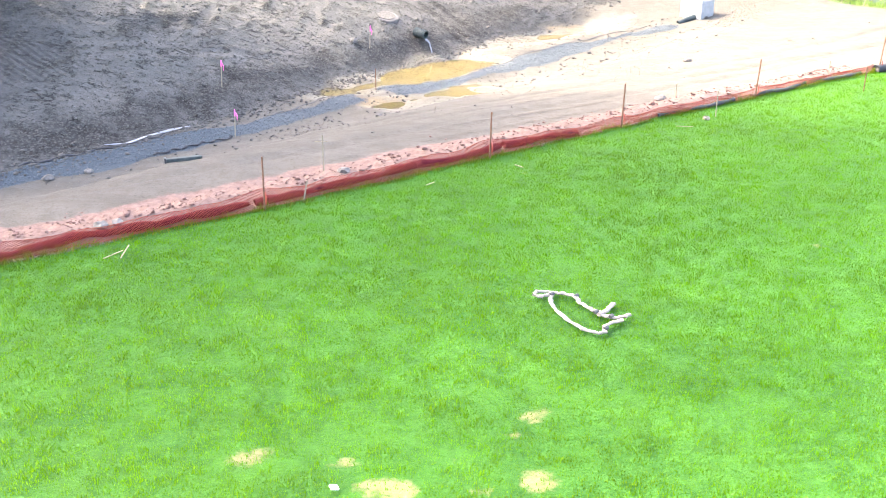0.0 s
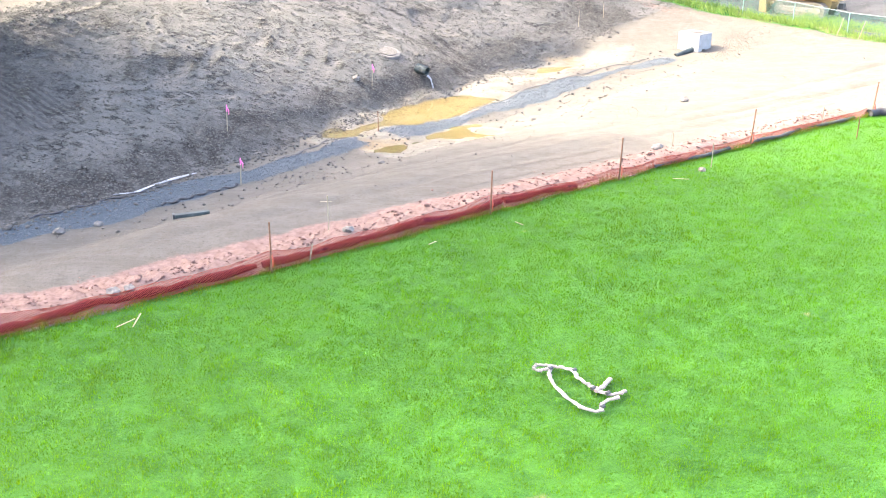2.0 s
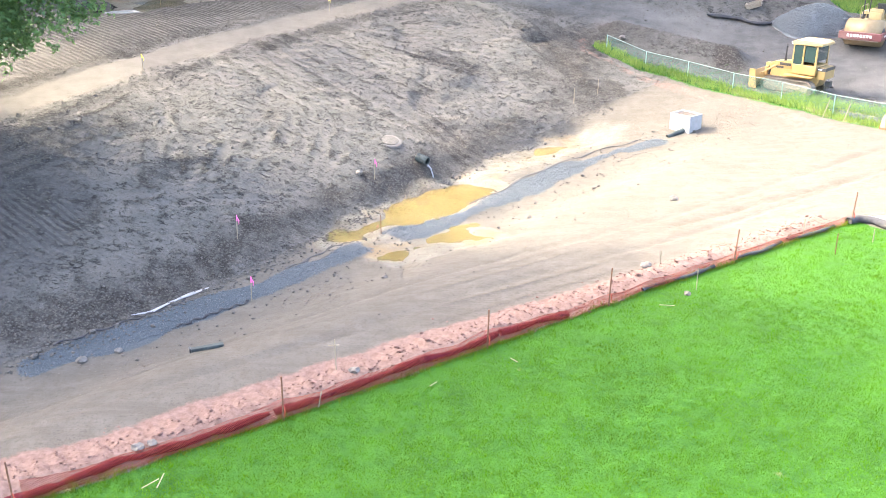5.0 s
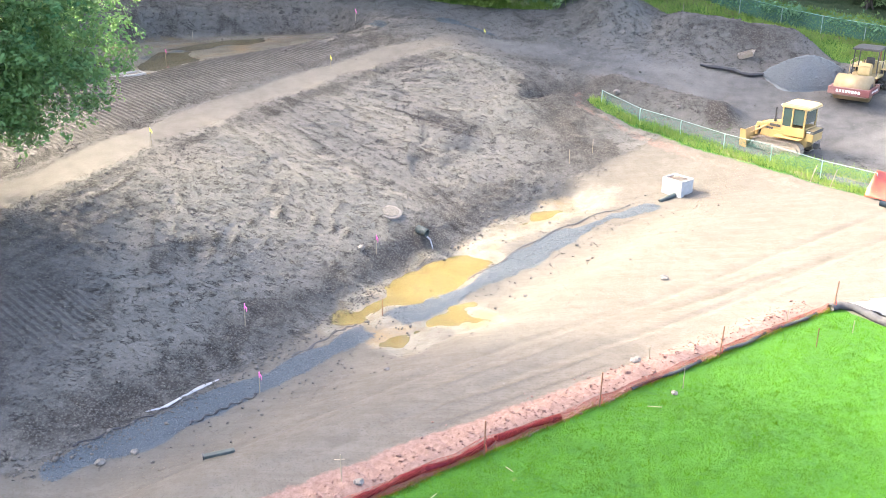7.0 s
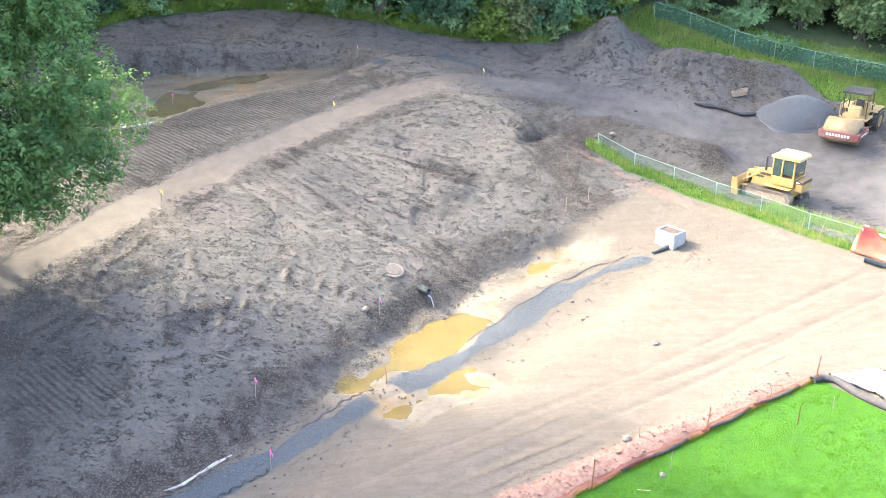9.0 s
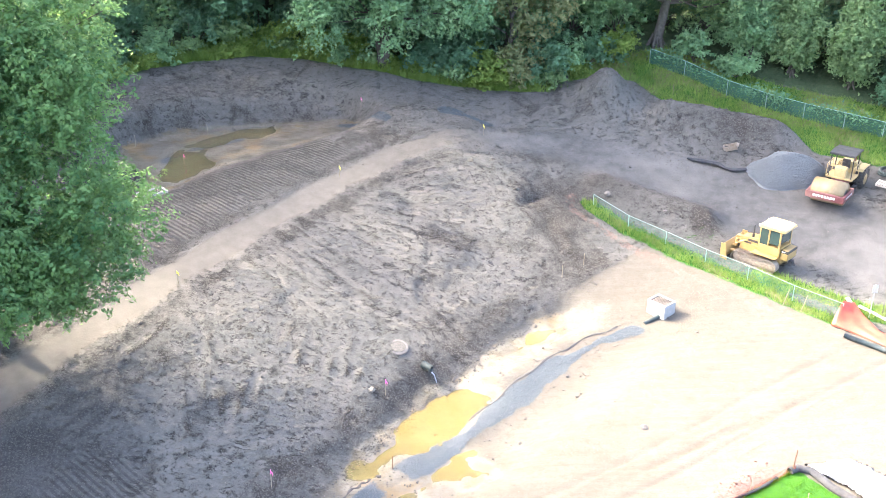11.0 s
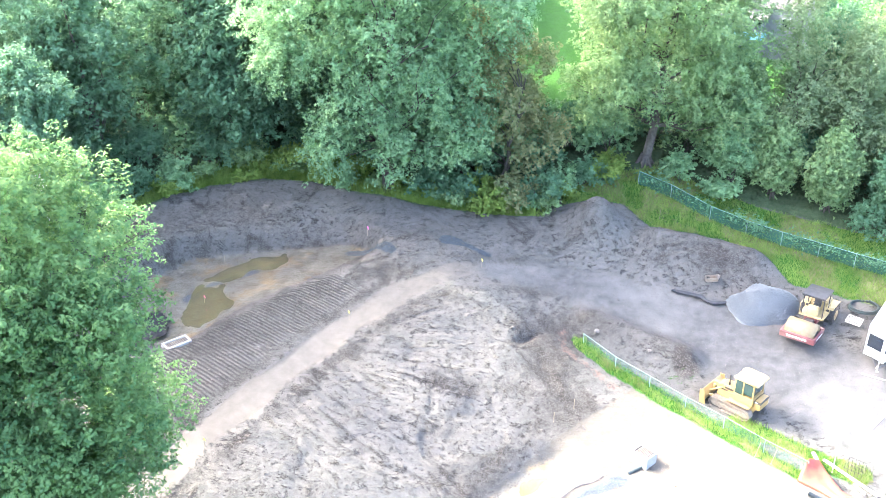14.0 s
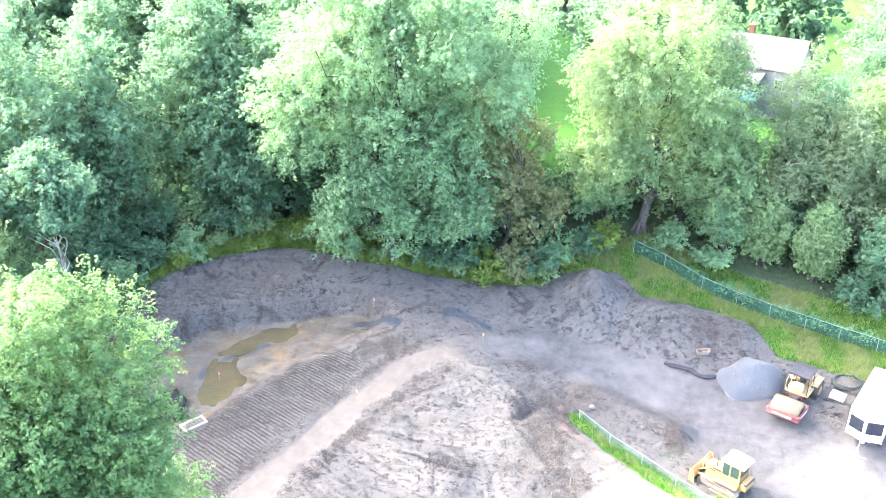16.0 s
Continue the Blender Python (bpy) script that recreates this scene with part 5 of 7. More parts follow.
        part("hydraulic_ram", bm, YELLOW, root)
    hull = prism([(-1.35, 0.42), (-1.5, 0.7), (-1.5, 1.15), (-0.4, 1.2), (1.15, 1.2), (1.25, 0.5), (0.9, 0.35)], 0.95, bevel=0.03)
    part("hull", hull, YELLOW, root)
    hood = prism([(0.02, 1.15), (0.02, 1.62), (0.9, 1.52), (1.28, 1.42), (1.34, 1.15)], 0.86, bevel=0.05)
    part("hood", hood, YELLOW, root)
    for side in (1, -1):
        part("side_decal", box((0.62, 0.012, 0.14), (0.42, side * 0.437, 1.42), 0), BLACK, root, "black decal stripe")
        bm = box((0.5, 0.014, 0.18), (0.75, side * 0.438, 1.2), 0.004)
        part("grille", bm, BLACK, root)
    bm = box((0.04, 0.76, 0.5), (1.33, 0, 1.0), 0.01)
    for k in range(6):
        box((0.03, 0.72, 0.02), (1.355, 0, 0.8 + 0.08 * k), 0, None, bm)
    part("radiator_guard", bm, BLACK, root)
    bm = rod((0.55, 0.2, 1.5), (0.55, 0.2, 1.75), 0.07, sides=14)
    rod((0.55, 0.2, 1.75), (0.55, 0.2, 2.3), 0.04, sides=12, bm=bm)
    rod((0.55, 0.2, 2.3), (0.5, 0.2, 2.36), 0.045, sides=12, bm=bm)
    part("exhaust_stack", bm, BLACK, root)
    # cab
    part("cab_base", box((1.3, 1.42, 0.5), (-0.72, 0, 1.3), 0.04), YELLOW, root)
    for x, y in ((-0.05, 0.62), (-0.05, -0.62), (-1.3, 0.66), (-1.3, -0.66), (-0.62, 0.68), (-0.62, -0.68)):
        part("cab_post", box((0.09, 0.09, 1.1), (x, y, 2.05), 0.02), YELLOW, root)
    roof = prism([(-1.58, 2.56), (-1.6, 2.68), (-1.35, 2.78), (-0.1, 2.78), (0.1, 2.66), (0.06, 2.54)], 1.5, bevel=0.05)
    part("cab_roof", roof, PALE_YELLOW, root, "sun bleached yellow cab roof")
    for name, size, where in (("windscreen", (0.02, 1.16, 0.98), (-0.04, 0, 2.06)), ("rear_window", (0.02, 1.22, 0.75), (-1.31, 0, 2.15)), ("door_glass", (0.5, 0.02, 1.0), (-0.34, 0.66, 2.03)), ("door_glass", (0.5, 0.02, 1.0), (-0.34, -0.66, 2.03)), ("side_window", (0.58, 0.02, 0.8), (-0.96, 0.69, 2.12)), ("side_window", (0.58, 0.02, 0.8), (-0.96, -0.69, 2.12))):
        part(name, box(size, where), CAB_GLASS, root)
    part("rear_tank", box((0.42, 1.15, 0.62), (-1.62, 0, 1.18), 0.06), YELLOW, root)
    part("rear_decal", box((0.43, 1.16, 0.16), (-1.62, 0, 1.4)), BLACK, root, "black rear decal with white bar")
    part("decal_bar", box((0.2, 0.01, 0.06), (-1.55, 0.585, 1.4)), WHITE, root)
    bm = box((0.25, 0.35, 0.3), (-1.85, 0, 0.62), 0.03)
    rod((-1.8, -0.2, 0.5), (-2.05, -0.2, 0.42), 0.05, bm=bm)
    part("drawbar", bm, BLACK, root)
    for side in (1, -1):
        part("work_light", rod((0.06, side * 0.55, 2.62), (0.12, side * 0.55, 2.6), 0.07, sides=12), WHITE, root)
    # curved blade, tilted forward at the top
    curve = []
    for k in range(9):
        t = k / 8
        curve.append((1.86 - 0.22 * math.sin(math.pi * t) + 0.10 * t, 0.10 + 0.88 * t))
    outline = curve + [(x - 0.05, z) for x, z in curve[::-1]]
    blade = part("blade", prism(outline, 2.55, bevel=0.0), YELLOW, root, "scuffed yellow blade")
    part("cutting_edge", box((0.05, 2.57, 0.16), (1.9, 0, 0.08), 0.01), STEEL, blade)
    for side in (1, -1):
        part("end_plate", prism([(1.5, 0.06), (1.95, 0.06), (1.98, 1.1), (1.66, 1.12)], 0.04, (0, side * 1.27, 0)), YELLOW, blade)
    bm = box((0.16, 0.5, 0.5), (1.56, 0, 0.9), 0.04)
    box((0.3, 0.3, 0.24), (1.5, 0, 1.22), 0.04, None, bm)
    part("blade_bracket", bm, YELLOW, root)


def build_roller():
    # local +x points to the drum
    root = thing("soil_compactor", "single drum soil compactor with red drum frame and black canopy", "road roller", m=place(25.45, 56.6, 231, -0.02))
    drum = part("drum", rod((1.25, -1.0, 0.76), (1.25, 1.0, 0.76), 0.76, sides=48, bevel=0.03), DRUM, root, "smooth yellowed steel drum", True)
    for side in (1, -1):
        bm = rod((1.25, side * 0.985, 0.76), (1.25, side * 1.01, 0.76), 0.34, sides=20)
        part("drum_hub", bm, BLACK, drum)
    frame_bm = box((0.22, 2.4, 0.42), (2.12, 0, 0.66), 0.04)
    box((0.24, 2.4, 0.42), (0.34, 0, 0.72), 0.04, None, frame_bm)
    for side in (1, -1):
        box((2.0, 0.16, 0.4), (1.22, side * 1.13, 0.68), 0.03, None, frame_bm)
    fr = part("drum_frame", frame_bm, RED, root, "dusty red drum frame")
    for k in range(8):
        part("lettering_bar", box((0.012, 0.13, 0.15), (2.236, -0.66 + 0.18 * k, 0.68)), WHITE, fr, "worn white lettering bar")
        part("lettering_bar", box((0.11, 0.012, 0.12), (0.7 + 0.15 * k, 1.216, 0.7)), WHITE, fr, "worn white lettering bar")
    part("scraper", box((0.06, 2.0, 0.1), (2.02, 0, 0.42), 0.01), STEEL, root)
    bm = box((0.5, 0.6, 0.5), (-0.05, 0, 0.75), 0.05)
    part("hitch", bm, BLACK, root)
    part("chassis", box((2.9, 0.9, 0.45), (-1.75, 0, 0.85), 0.05), RED, root)
    part("platform", box((1.35, 1.7, 0.12), (-0.95, 0, 1.15), 0.03), PALE_YELLOW, root)
    part("dash_pod", prism([(-0.32, 1.2), (-0.32, 1.75), (-0.55, 1.95), (-0.8, 1.85), (-0.8, 1.2)], 0.75, bevel=0.05), PALE_YELLOW, root)
    part("engine_hood", prism([(-1.7, 1.1), (-1.7, 1.9), (-2.9, 1.75), (-3.2, 1.5), (-3.2, 0.9), (-1.7, 0.9)], 1.15, bevel=0.08), PALE_YELLOW, root)
    for k in range(5):
        part("hood_louvre", box((0.06, 1.16, 0.32), (-2.05 - 0.18 * k, 0, 1.45)), BLACK, root)
    part("seat", box((0.5, 0.5, 0.14), (-1.2, 0, 1.55), 0.05), BLACK, root)
    part("seat_back", box((0.14, 0.5, 0.6), (-1.47, 0, 1.85), 0.05), BLACK, root)
    ring = [(-0.86 + 0.08 * math.sin(a), 0.2 * math.cos(a), 1.98 + 0.18 * math.sin(a)) for a in (2 * math.pi * k / 14 for k in range(15))]
    part("steering_wheel", tube(ring, 0.018, 6), BLACK, root)
    for x in (-0.4, -1.6):
        for side in (1, -1):
            part("canopy_post", tube([(x, side * 0.72, 1.2), (x, side * 0.7, 2.75)], 0.035, 8), BLACK, root)
    part("canopy", prism([(-1.95, 2.74), (-1.95, 2.84), (-1.2, 2.9), (-0.1, 2.86), (-0.1, 2.74)], 1.6, bevel=0.03), BLACK, root, "black canopy roof")
    for side in (1, -1):
        pts = [(-0.3, side * 0.84, 1.2), (-0.3, side * 0.84, 2.0), (-0.85, side * 0.84, 2.05), (-1.5, side * 0.84, 2.05), (-1.5, side * 0.84, 1.2)]
        part("guard_rail", tube(pts, 0.025, 6), PALE_YELLOW, root)
        part("step", box((0.4, 0.25, 0.05), (-0.7, side * 0.95, 0.72), 0.01), BLACK, root)
        wheel("rear_wheel", root, (-2.3, side * 0.86, 0.76), 0.76, 0.55, PALE_YELLOW, 18)
        part("mudguard", prism([(-1.5, 1.45), (-1.62, 1.6), (-2.9, 1.6), (-3.05, 1.45), (-2.9, 1.55), (-1.65, 1.55)], 0.5, (0, side * 0.86, 0)), PALE_YELLOW, root)
        part("tail_lamp", box((0.05, 0.12, 0.1), (-3.22, side * 0.45, 1.25), 0.01), RED, root)
    part("exhaust_stack", rod((-2.4, 0.3, 1.75), (-2.4, 0.3, 2.5), 0.05, sides=12), RUST, root)


def build_trailer():
    # +x to the nose
    ax = Vector((-0.585, -0.81, 0))
    side_way = Vector((0.81, -0.585, 0))
    corner = Vector((27.85, 53.0, 0))
    mid = corner - ax * 3.6 + side_way * 1.2
    root = thing("cargo_trailer", "white enclosed cargo trailer with dark nose windows", "trailer", m=pose(mid.x, mid.y, 2.72, 0, -5.2, math.degrees(math.atan2(ax.y, ax.x))))
    bm = bmesh.new()
    plan = [(-3.6, -1.2), (3.3, -1.2), (3.85, 0), (3.3, 1.2), (-3.6, 1.2)]
    low = [bm.verts.new((x, y, 0.42)) for x, y in plan]
    high = [bm.verts.new((x, y, 2.62)) for x, y in plan]
    bm.faces.new(low[::-1])
    bm.faces.new(high)
    for k in range(5):
        bm.faces.new((low[k], low[(k + 1) % 5], high[(k + 1) % 5], high[k]))
    bmesh.ops.bevel(bm, geom=bm.edges[:], offset=0.05, segments=3, affect="EDGES")
    body = part("body", bm, WHITE, root)
    for s in (1, -1):
        a = math.degrees(math.atan2(0.55, 1.2))
        part("nose_window", box((0.02, 1.08, 0.95), (3.585, s * 0.61, 1.55), 0.005, (0, 0, s * a)), DARK_GLASS, body, "dark tinted nose window")
        part("nose_trim", box((0.03, 1.2, 0.05), (3.59, s * 0.62, 0.95), 0.005, (0, 0, s * a)), GALV, body)
        part("corner_trim", box((0.08, 0.08, 2.2), (3.31, s * 1.19, 1.52), 0.02), GALV, body)
        part("roof_rail", box((6.9, 0.06, 0.07), (-0.15, s * 1.19, 2.6), 0.015), GALV, body)
        for k in (0, 1):
            wheel("wheel", root, (-0.55 - 0.85 * k, s * 1.12, 0.34), 0.34, 0.22, GALV)
        part("mudguard", prism([(0.0, 0.5), (-0.1, 0.74), (-1.85, 0.74), (-1.95, 0.5), (-1.8, 0.68), (-0.15, 0.68)], 0.3, (0, s * 1.14, 0)), WHITE, root)
        part("tongue_bar", tube([(3.3, s * 0.75, 0.46), (4.75, s * 0.05, 0.42)], 0.05, 6), BLACK, root)
    part("nose_post", box((0.06, 0.14, 2.2), (3.83, 0, 1.52), 0.02), WHITE, body)
    part("coupler", box((0.3, 0.16, 0.12), (4.85, 0, 0.44), 0.03), STEEL, root)
    bm = rod((4.45, 0, 0.0), (4.45, 0, 0.95), 0.035, sides=10)
    rod((4.45, 0, 0.9), (4.45, 0.22, 0.95), 0.015, bm=bm)
    rod((4.45, 0, -0.04), (4.45, 0, 0.0), 0.1, bm=bm)
    part("tongue_jack", bm, GALV, root)
    part("gas_bottle", rod((4.1, 0.12, 0.5), (4.1, 0.12, 0.85), 0.13, sides=14, bevel=0.04), WHITE, root)


build_dozer()
build_roller()
build_trailer()

# ---- fences ----
def build_safety_fence():
    rng = np.random.default_rng(31)
    root = thing("safety_fence", "sagging orange safety netting on rusty steel posts", "fence")
    for s, h in ((-12.4, 1.2), (-6.15, 1.25), (0.0, 1.2), (4.47, 1.25), (9.9, 1.2), (16.0, 1.15)):
        x, y = world_at(s, 0.02)
        p = at(x, y)
        lean = Vector((rng.normal() * 0.05, rng.normal() * 0.03, h))
        bm = tube([p - Vector((0, 0, 0.3)), p + lean], 0.022, 6)
        box((0.012, 0.05, 0.3), tuple(p + lean * 0.25), 0, None, bm)
        post = part("post", bm, RUST, root, "rusty steel post")
        bm = tube([tuple(p + lean * 0.35 + Vector((0.03, -0.02, 0))), tuple(p + lean * 0.28 + Vector((0.06, -0.05, -0.03))), tuple(p + lean * 0.12 + Vector((0.05, -0.07, 0)))], [0.012, 0.02, 0.01], 5)
        part("netting_tie", bm, ORANGE, post)
    # the netting leans on the clay behind it, slumped between the posts
    cell = 0.065
    n, rows = int(28.2 / cell), 9
    s = -12.2 + cell * np.arange(n + 1)
    slump = 0.24 + 0.16 * vnoise(s, s * 0 + 3, 2.3, 4) + 0.12 * np.exp(-((np.min(np.abs(s[:, None] - np.array([-12.4, -6.15, 0, 4.47, 9.9, 16])), 1) / 0.5) ** 2))
    slump = slump * (1 - 0.5 * sigmoid((s - 2.5) / 1.0))
    v = np.linspace(0, 1, rows + 1)
    S, V = np.meshgrid(s, v, indexing="ij")
    W = 0.04 + (0.24 - 0.12 * sigmoid((S - 2.5) / 1.0)) * V**1.3 * (0.7 + 0.6 * vnoise(S, V, 1.2, 8)) + 0.05 * vnoise(S, V * 3, 0.4, 2)
    X, Y = world_at(S, W)
    g = ground_level(X, Y)
    foot = g[:, :1]
    Z = np.maximum(foot + slump[:, None] * V ** 0.8 + 0.05 * vnoise(S, V * 2, 0.5, 6), g + 0.03)
    P = np.stack([X, Y, Z], -1)
    wide = 0.010
    quads = []
    for a, b in ((P[:-1, :-1], P[1:, 1:]), (P[:-1, 1:], P[1:, :-1]), (P[:-1, :1], P[1:, :1]), (P[:-1, -1:], P[1:, -1:])):
        a, b = a.reshape(-1, 3), b.reshape(-1, 3)
        d = b - a
        o = np.cross(d, np.array((-0.5, 0.8, 0.3)))
        o = wide / 2 * o / np.linalg.norm(o, axis=1)[:, None]
        quads.append(np.stack([a - o, b - o, b + o, a + o], 1))
    q = np.concatenate(quads).reshape(-1, 3)
    net = new("netting", raw("netting", q, np.arange(len(q)).reshape(-1, 4), NET))
    net.parent = root
    tagged(net, "slumped orange plastic netting", kind="stuff")
    # a clay stained sock behind the netting, then a black one along its foot
    for a, b in ((-12.6, -9.35), (-9.4, -6.2), (-6.25, -2.1), (-2.15, 0.7), (0.65, 3.2)):
        pts = [at(*world_at(t, 0.28 + 0.05 * math.sin(t * 1.7)), 0.04) for t in np.arange(a, b + 0.1, 0.3)]
        single("filter_sock", tube(pts, [0.10 + 0.025 * math.sin(1.1 * k) + 0.02 * math.sin(2.7 * k + a) for k in range(len(pts))], 10, flat=0.85), MAROON, "maroon filter sock caked in red clay behind the netting", "erosion sock", group="filter socks along the netting", smooth=True)
    for a, b in ((5.9, 9.4), (9.9, 12.6), (12.7, 15.2)):
        pts = [at(*world_at(t, 0.10 + 0.06 * math.sin(t * 2.1)), 0.05) for t in np.arange(a, b, 0.35)]
        single("filter_sock", tube(pts, [0.07 + 0.02 * math.sin(3 * k) for k in range(len(pts))], 8, flat=0.8), FABRIC, "dark filter sock half buried along the netting", "erosion sock", group="filter socks along the netting", smooth=True)


def build_chain_fence():
    a, b = Vector((9.6, 55.6, 0)), Vector((21.2, 43.6, 0))
    n = 6
    root = thing("chain_link_fence", "low green chain link fence with a top rail", "fence")
    tops = []
    for k in range(n + 1):
        p = a.lerp(b, k / n)
        p = at(p.x, p.y)
        tall = 0.72 + 0.05 * k
        tops.append(p + Vector((0, 0, tall)))
        part("post", tube([p - Vector((0, 0, 0.3)), p + Vector((0, 0, tall + 0.02))], 0.026, 8), GREEN_STEEL, root)
    part("top_rail", tube(tops, 0.018, 8), RAIL, root, "pale weathered top rail")
    fine = [a.lerp(b, k / 48) for k in range(49)]
    bm = bmesh.new()
    low = [bm.verts.new(at(p.x, p.y, 0.02)) for p in fine]
    high = [bm.verts.new(tops[min(n - 1, int(k / 48 * n))].lerp(tops[min(n, int(k / 48 * n) + 1)], k / 48 * n - min(n - 1, int(k / 48 * n)))) for k in range(49)]
    for k in range(48):
        bm.faces.new((low[k], low[k + 1], high[k + 1], high[k]))
    part("chain_link", bm, WIRE_MESH, root, "green coated wire mesh")
    for k, (x, y) in enumerate(((19.4, 44.6), (18.6, 45.2))):
        p = at(x, y)
        single("wooden_stake", tube([p - Vector((0, 0, 0.1)), p + Vector((0.45, 0.45, 0.8))], 0.025, 4), WOOD, "thin wooden stake leaning on the chain link fence", "stake")


def build_far_fence():
    line = [Vector((16.2, 72.6, 0)), Vector((18.6, 71.0, 0)), Vector((21.3, 68.6, 0)), Vector((23.8, 67.0, 0)), Vector((26.2, 65.7, 0)), Vector((28.7, 64.4, 0)), Vector((31.0, 63.1, 0)), Vector((33.5, 61.8, 0)), Vector((36.0, 60.5, 0)), Vector((38.5, 59.2, 0)), Vector((41.0, 57.9, 0))]
    root = thing("boundary_fence", "tall chain link fence hung with green privacy mesh", "fence")
    feet = [at(p.x, p.y) for p in line]
    up = Vector((0, 0, 1.2))
    for f in feet:
        part("post", tube([f - Vector((0, 0, 0.3)), f + up * 1.02], 0.03, 8), RAIL, root)
    for f, g in zip(feet, feet[1:]):
        part("top_rail", tube([f + up, g + up], 0.02, 8), GREEN_STEEL, root)
        bm = bmesh.new()
        low = [bm.verts.new(at(*(f.lerp(g, k / 8)).xy, 0.04)) for k in range(9)]
        high = [bm.verts.new(f.lerp(g, k / 8) + up * 0.99) for k in range(9)]
        for k in range(8):
            bm.faces.new((low[k], low[k + 1], high[k + 1], high[k]))
        part("mesh_panel", bm, GREEN_MESH, root, "green privacy mesh")
    # creeper hanging over the rail
    rng = np.random.default_rng(77)
    pts, tone = [], []
    for f, g in zip(feet[:8], feet[1:9]):
        for k in range(5):
            c = f.lerp(g, rng.random()) + up * rng.uniform(0.8, 1.0)
            m = rng.integers(20, 90)
            o = rng.normal(size=(m, 3)) * np.array((0.42, 0.42, 0.26))
            pts.append(np.array(c) + o)
            tone.append(np.clip(rng.normal(0.5, 0.2, m), 0, 1))
    co, faces = leaves(np.concatenate(pts), 0.12, rng)
    tagged(new("creeper", raw("creeper", co, faces, LEAF_DARK, np.repeat(np.concatenate(tone), 4))), "leafy creeper over the top rail of the boundary fence", "creeper", kind="stuff")


build_safety_fence()
build_chain_fence()
build_far_fence()


# ---- survey stakes and bits of lath ----
def stake(x, y, h, mat=WOOD, ribbon=None, label="wooden survey stake", lean=(0, 0), thick=0.017, lift=0.0):
    p = at(x, y)
    tip = Vector((lean[0], lean[1], h))
    root = thing("survey_stake", label, "stake", "survey stakes", m=Matrix.Translation(p))
    part("lath", box((thick * 1.8, thick, h + 0.2), (0, 0, h / 2 - 0.1), 0.003), mat, root)
    root.matrix_world = Matrix.Translation(p) @ Vector((0, 0, 1)).rotation_difference(tip).to_matrix().to_4x4()
    if ribbon:
        bm = box((thick * 2.2, thick * 1.6, h * 0.26), (0, 0, h * 0.88), 0.004)
        tube([(0.02, 0, h * 0.9), (0.07, 0.02, h * 0.78), (0.06, 0.05, h * 0.6)], [0.02, 0.024, 0.01], 5, bm)
        part("ribbon", bm, ribbon, root)
    return root


PINK_LABEL = "wooden survey stake with a pink ribbon"
for x, y, h in ((-6.35, 28.0, 0.85), (-7.5, 31.7, 0.9), (-2.95, 38.2, 0.9), (-16.9, 57.5, 0.8), (-6.0, 66.2, 0.8)):
    stake(x, y, h, WOOD, PINK, PINK_LABEL, (0.04, 0.02))
stake(-2.4, 33.4, 0.75, RUST, None, "rust red stake standing in the puddle")
for x, y in ((2.75, 61.9), (-13.75, 42.9), (-6.55, 55.2)):
    stake(x, y, 0.75, WOOD, YELLOW_RIBBON, "survey stake with yellow flagging beside the gravel path")
stake(-2.9, 22.0, 0.9, WOOD, None, "pale wooden stake with a cross lath behind the netting")
for x, y, h, lean in ((-3.2, 20.5, 0.5, (0.1, 0)), (7.85, 26.6, 0.75, (0, 0)), (7.1, 28.4, 0.45, (0, 0)), (12.6, 30.7, 0.6, (0, 0)), (6.9, 49.0, 0.8, (0, 0)), (8.3, 50.0, 0.8, (0, 0)), (-16.6, 63.2, 0.8, (0, 0)), (-20.9, 60.5, 0.9, (0.05, 0)), (17.2, 68.3, 0.9, (0, 0)), (14.7, 29.9, 0.5, (0, 0))):
    stake(x, y, h, WOOD, None, "plain wooden stake driven into the ground", lean)
stake(13.05, 28.95, 0.75, RUST, None, "thin dark steel stake on the lawn")


def lath(x, y, length, heading, lift=0.03, tilt=0.0):
    p = at(x, y, lift)
    single("lath", box((length, 0.026, 0.015), (0, 0, 0), 0.003), WOOD, "loose piece of pale lath lying on the lawn", "lath", pose(p.x, p.y, p.z, 0, tilt, heading), "loose laths")


for x, y, l, a in ((-0.3, 21.5, 0.3, 50), (1.9, 22.6, 0.3, -50), (6.7, 25.5, 0.45, -8)):
    lath(x, y, l, a, 0.05)
lath(-2.93, 21.98, 0.3, 5, 0.78)
lath(-6.6, 17.45, 0.42, 35, 0.09, -12)
lath(-6.38, 17.5, 0.38, 75, 0.13, -25)
for x, y in ((-1.4, 10.1),):
    p = at(x, y, 0.06)
    single("paper_scrap", box((0.12, 0.09, 0.03), (0, 0, 0), 0.01, (10, 20, 30)), WHITE, "crumpled white scrap on the grass", "litter", Matrix.Translation(p))


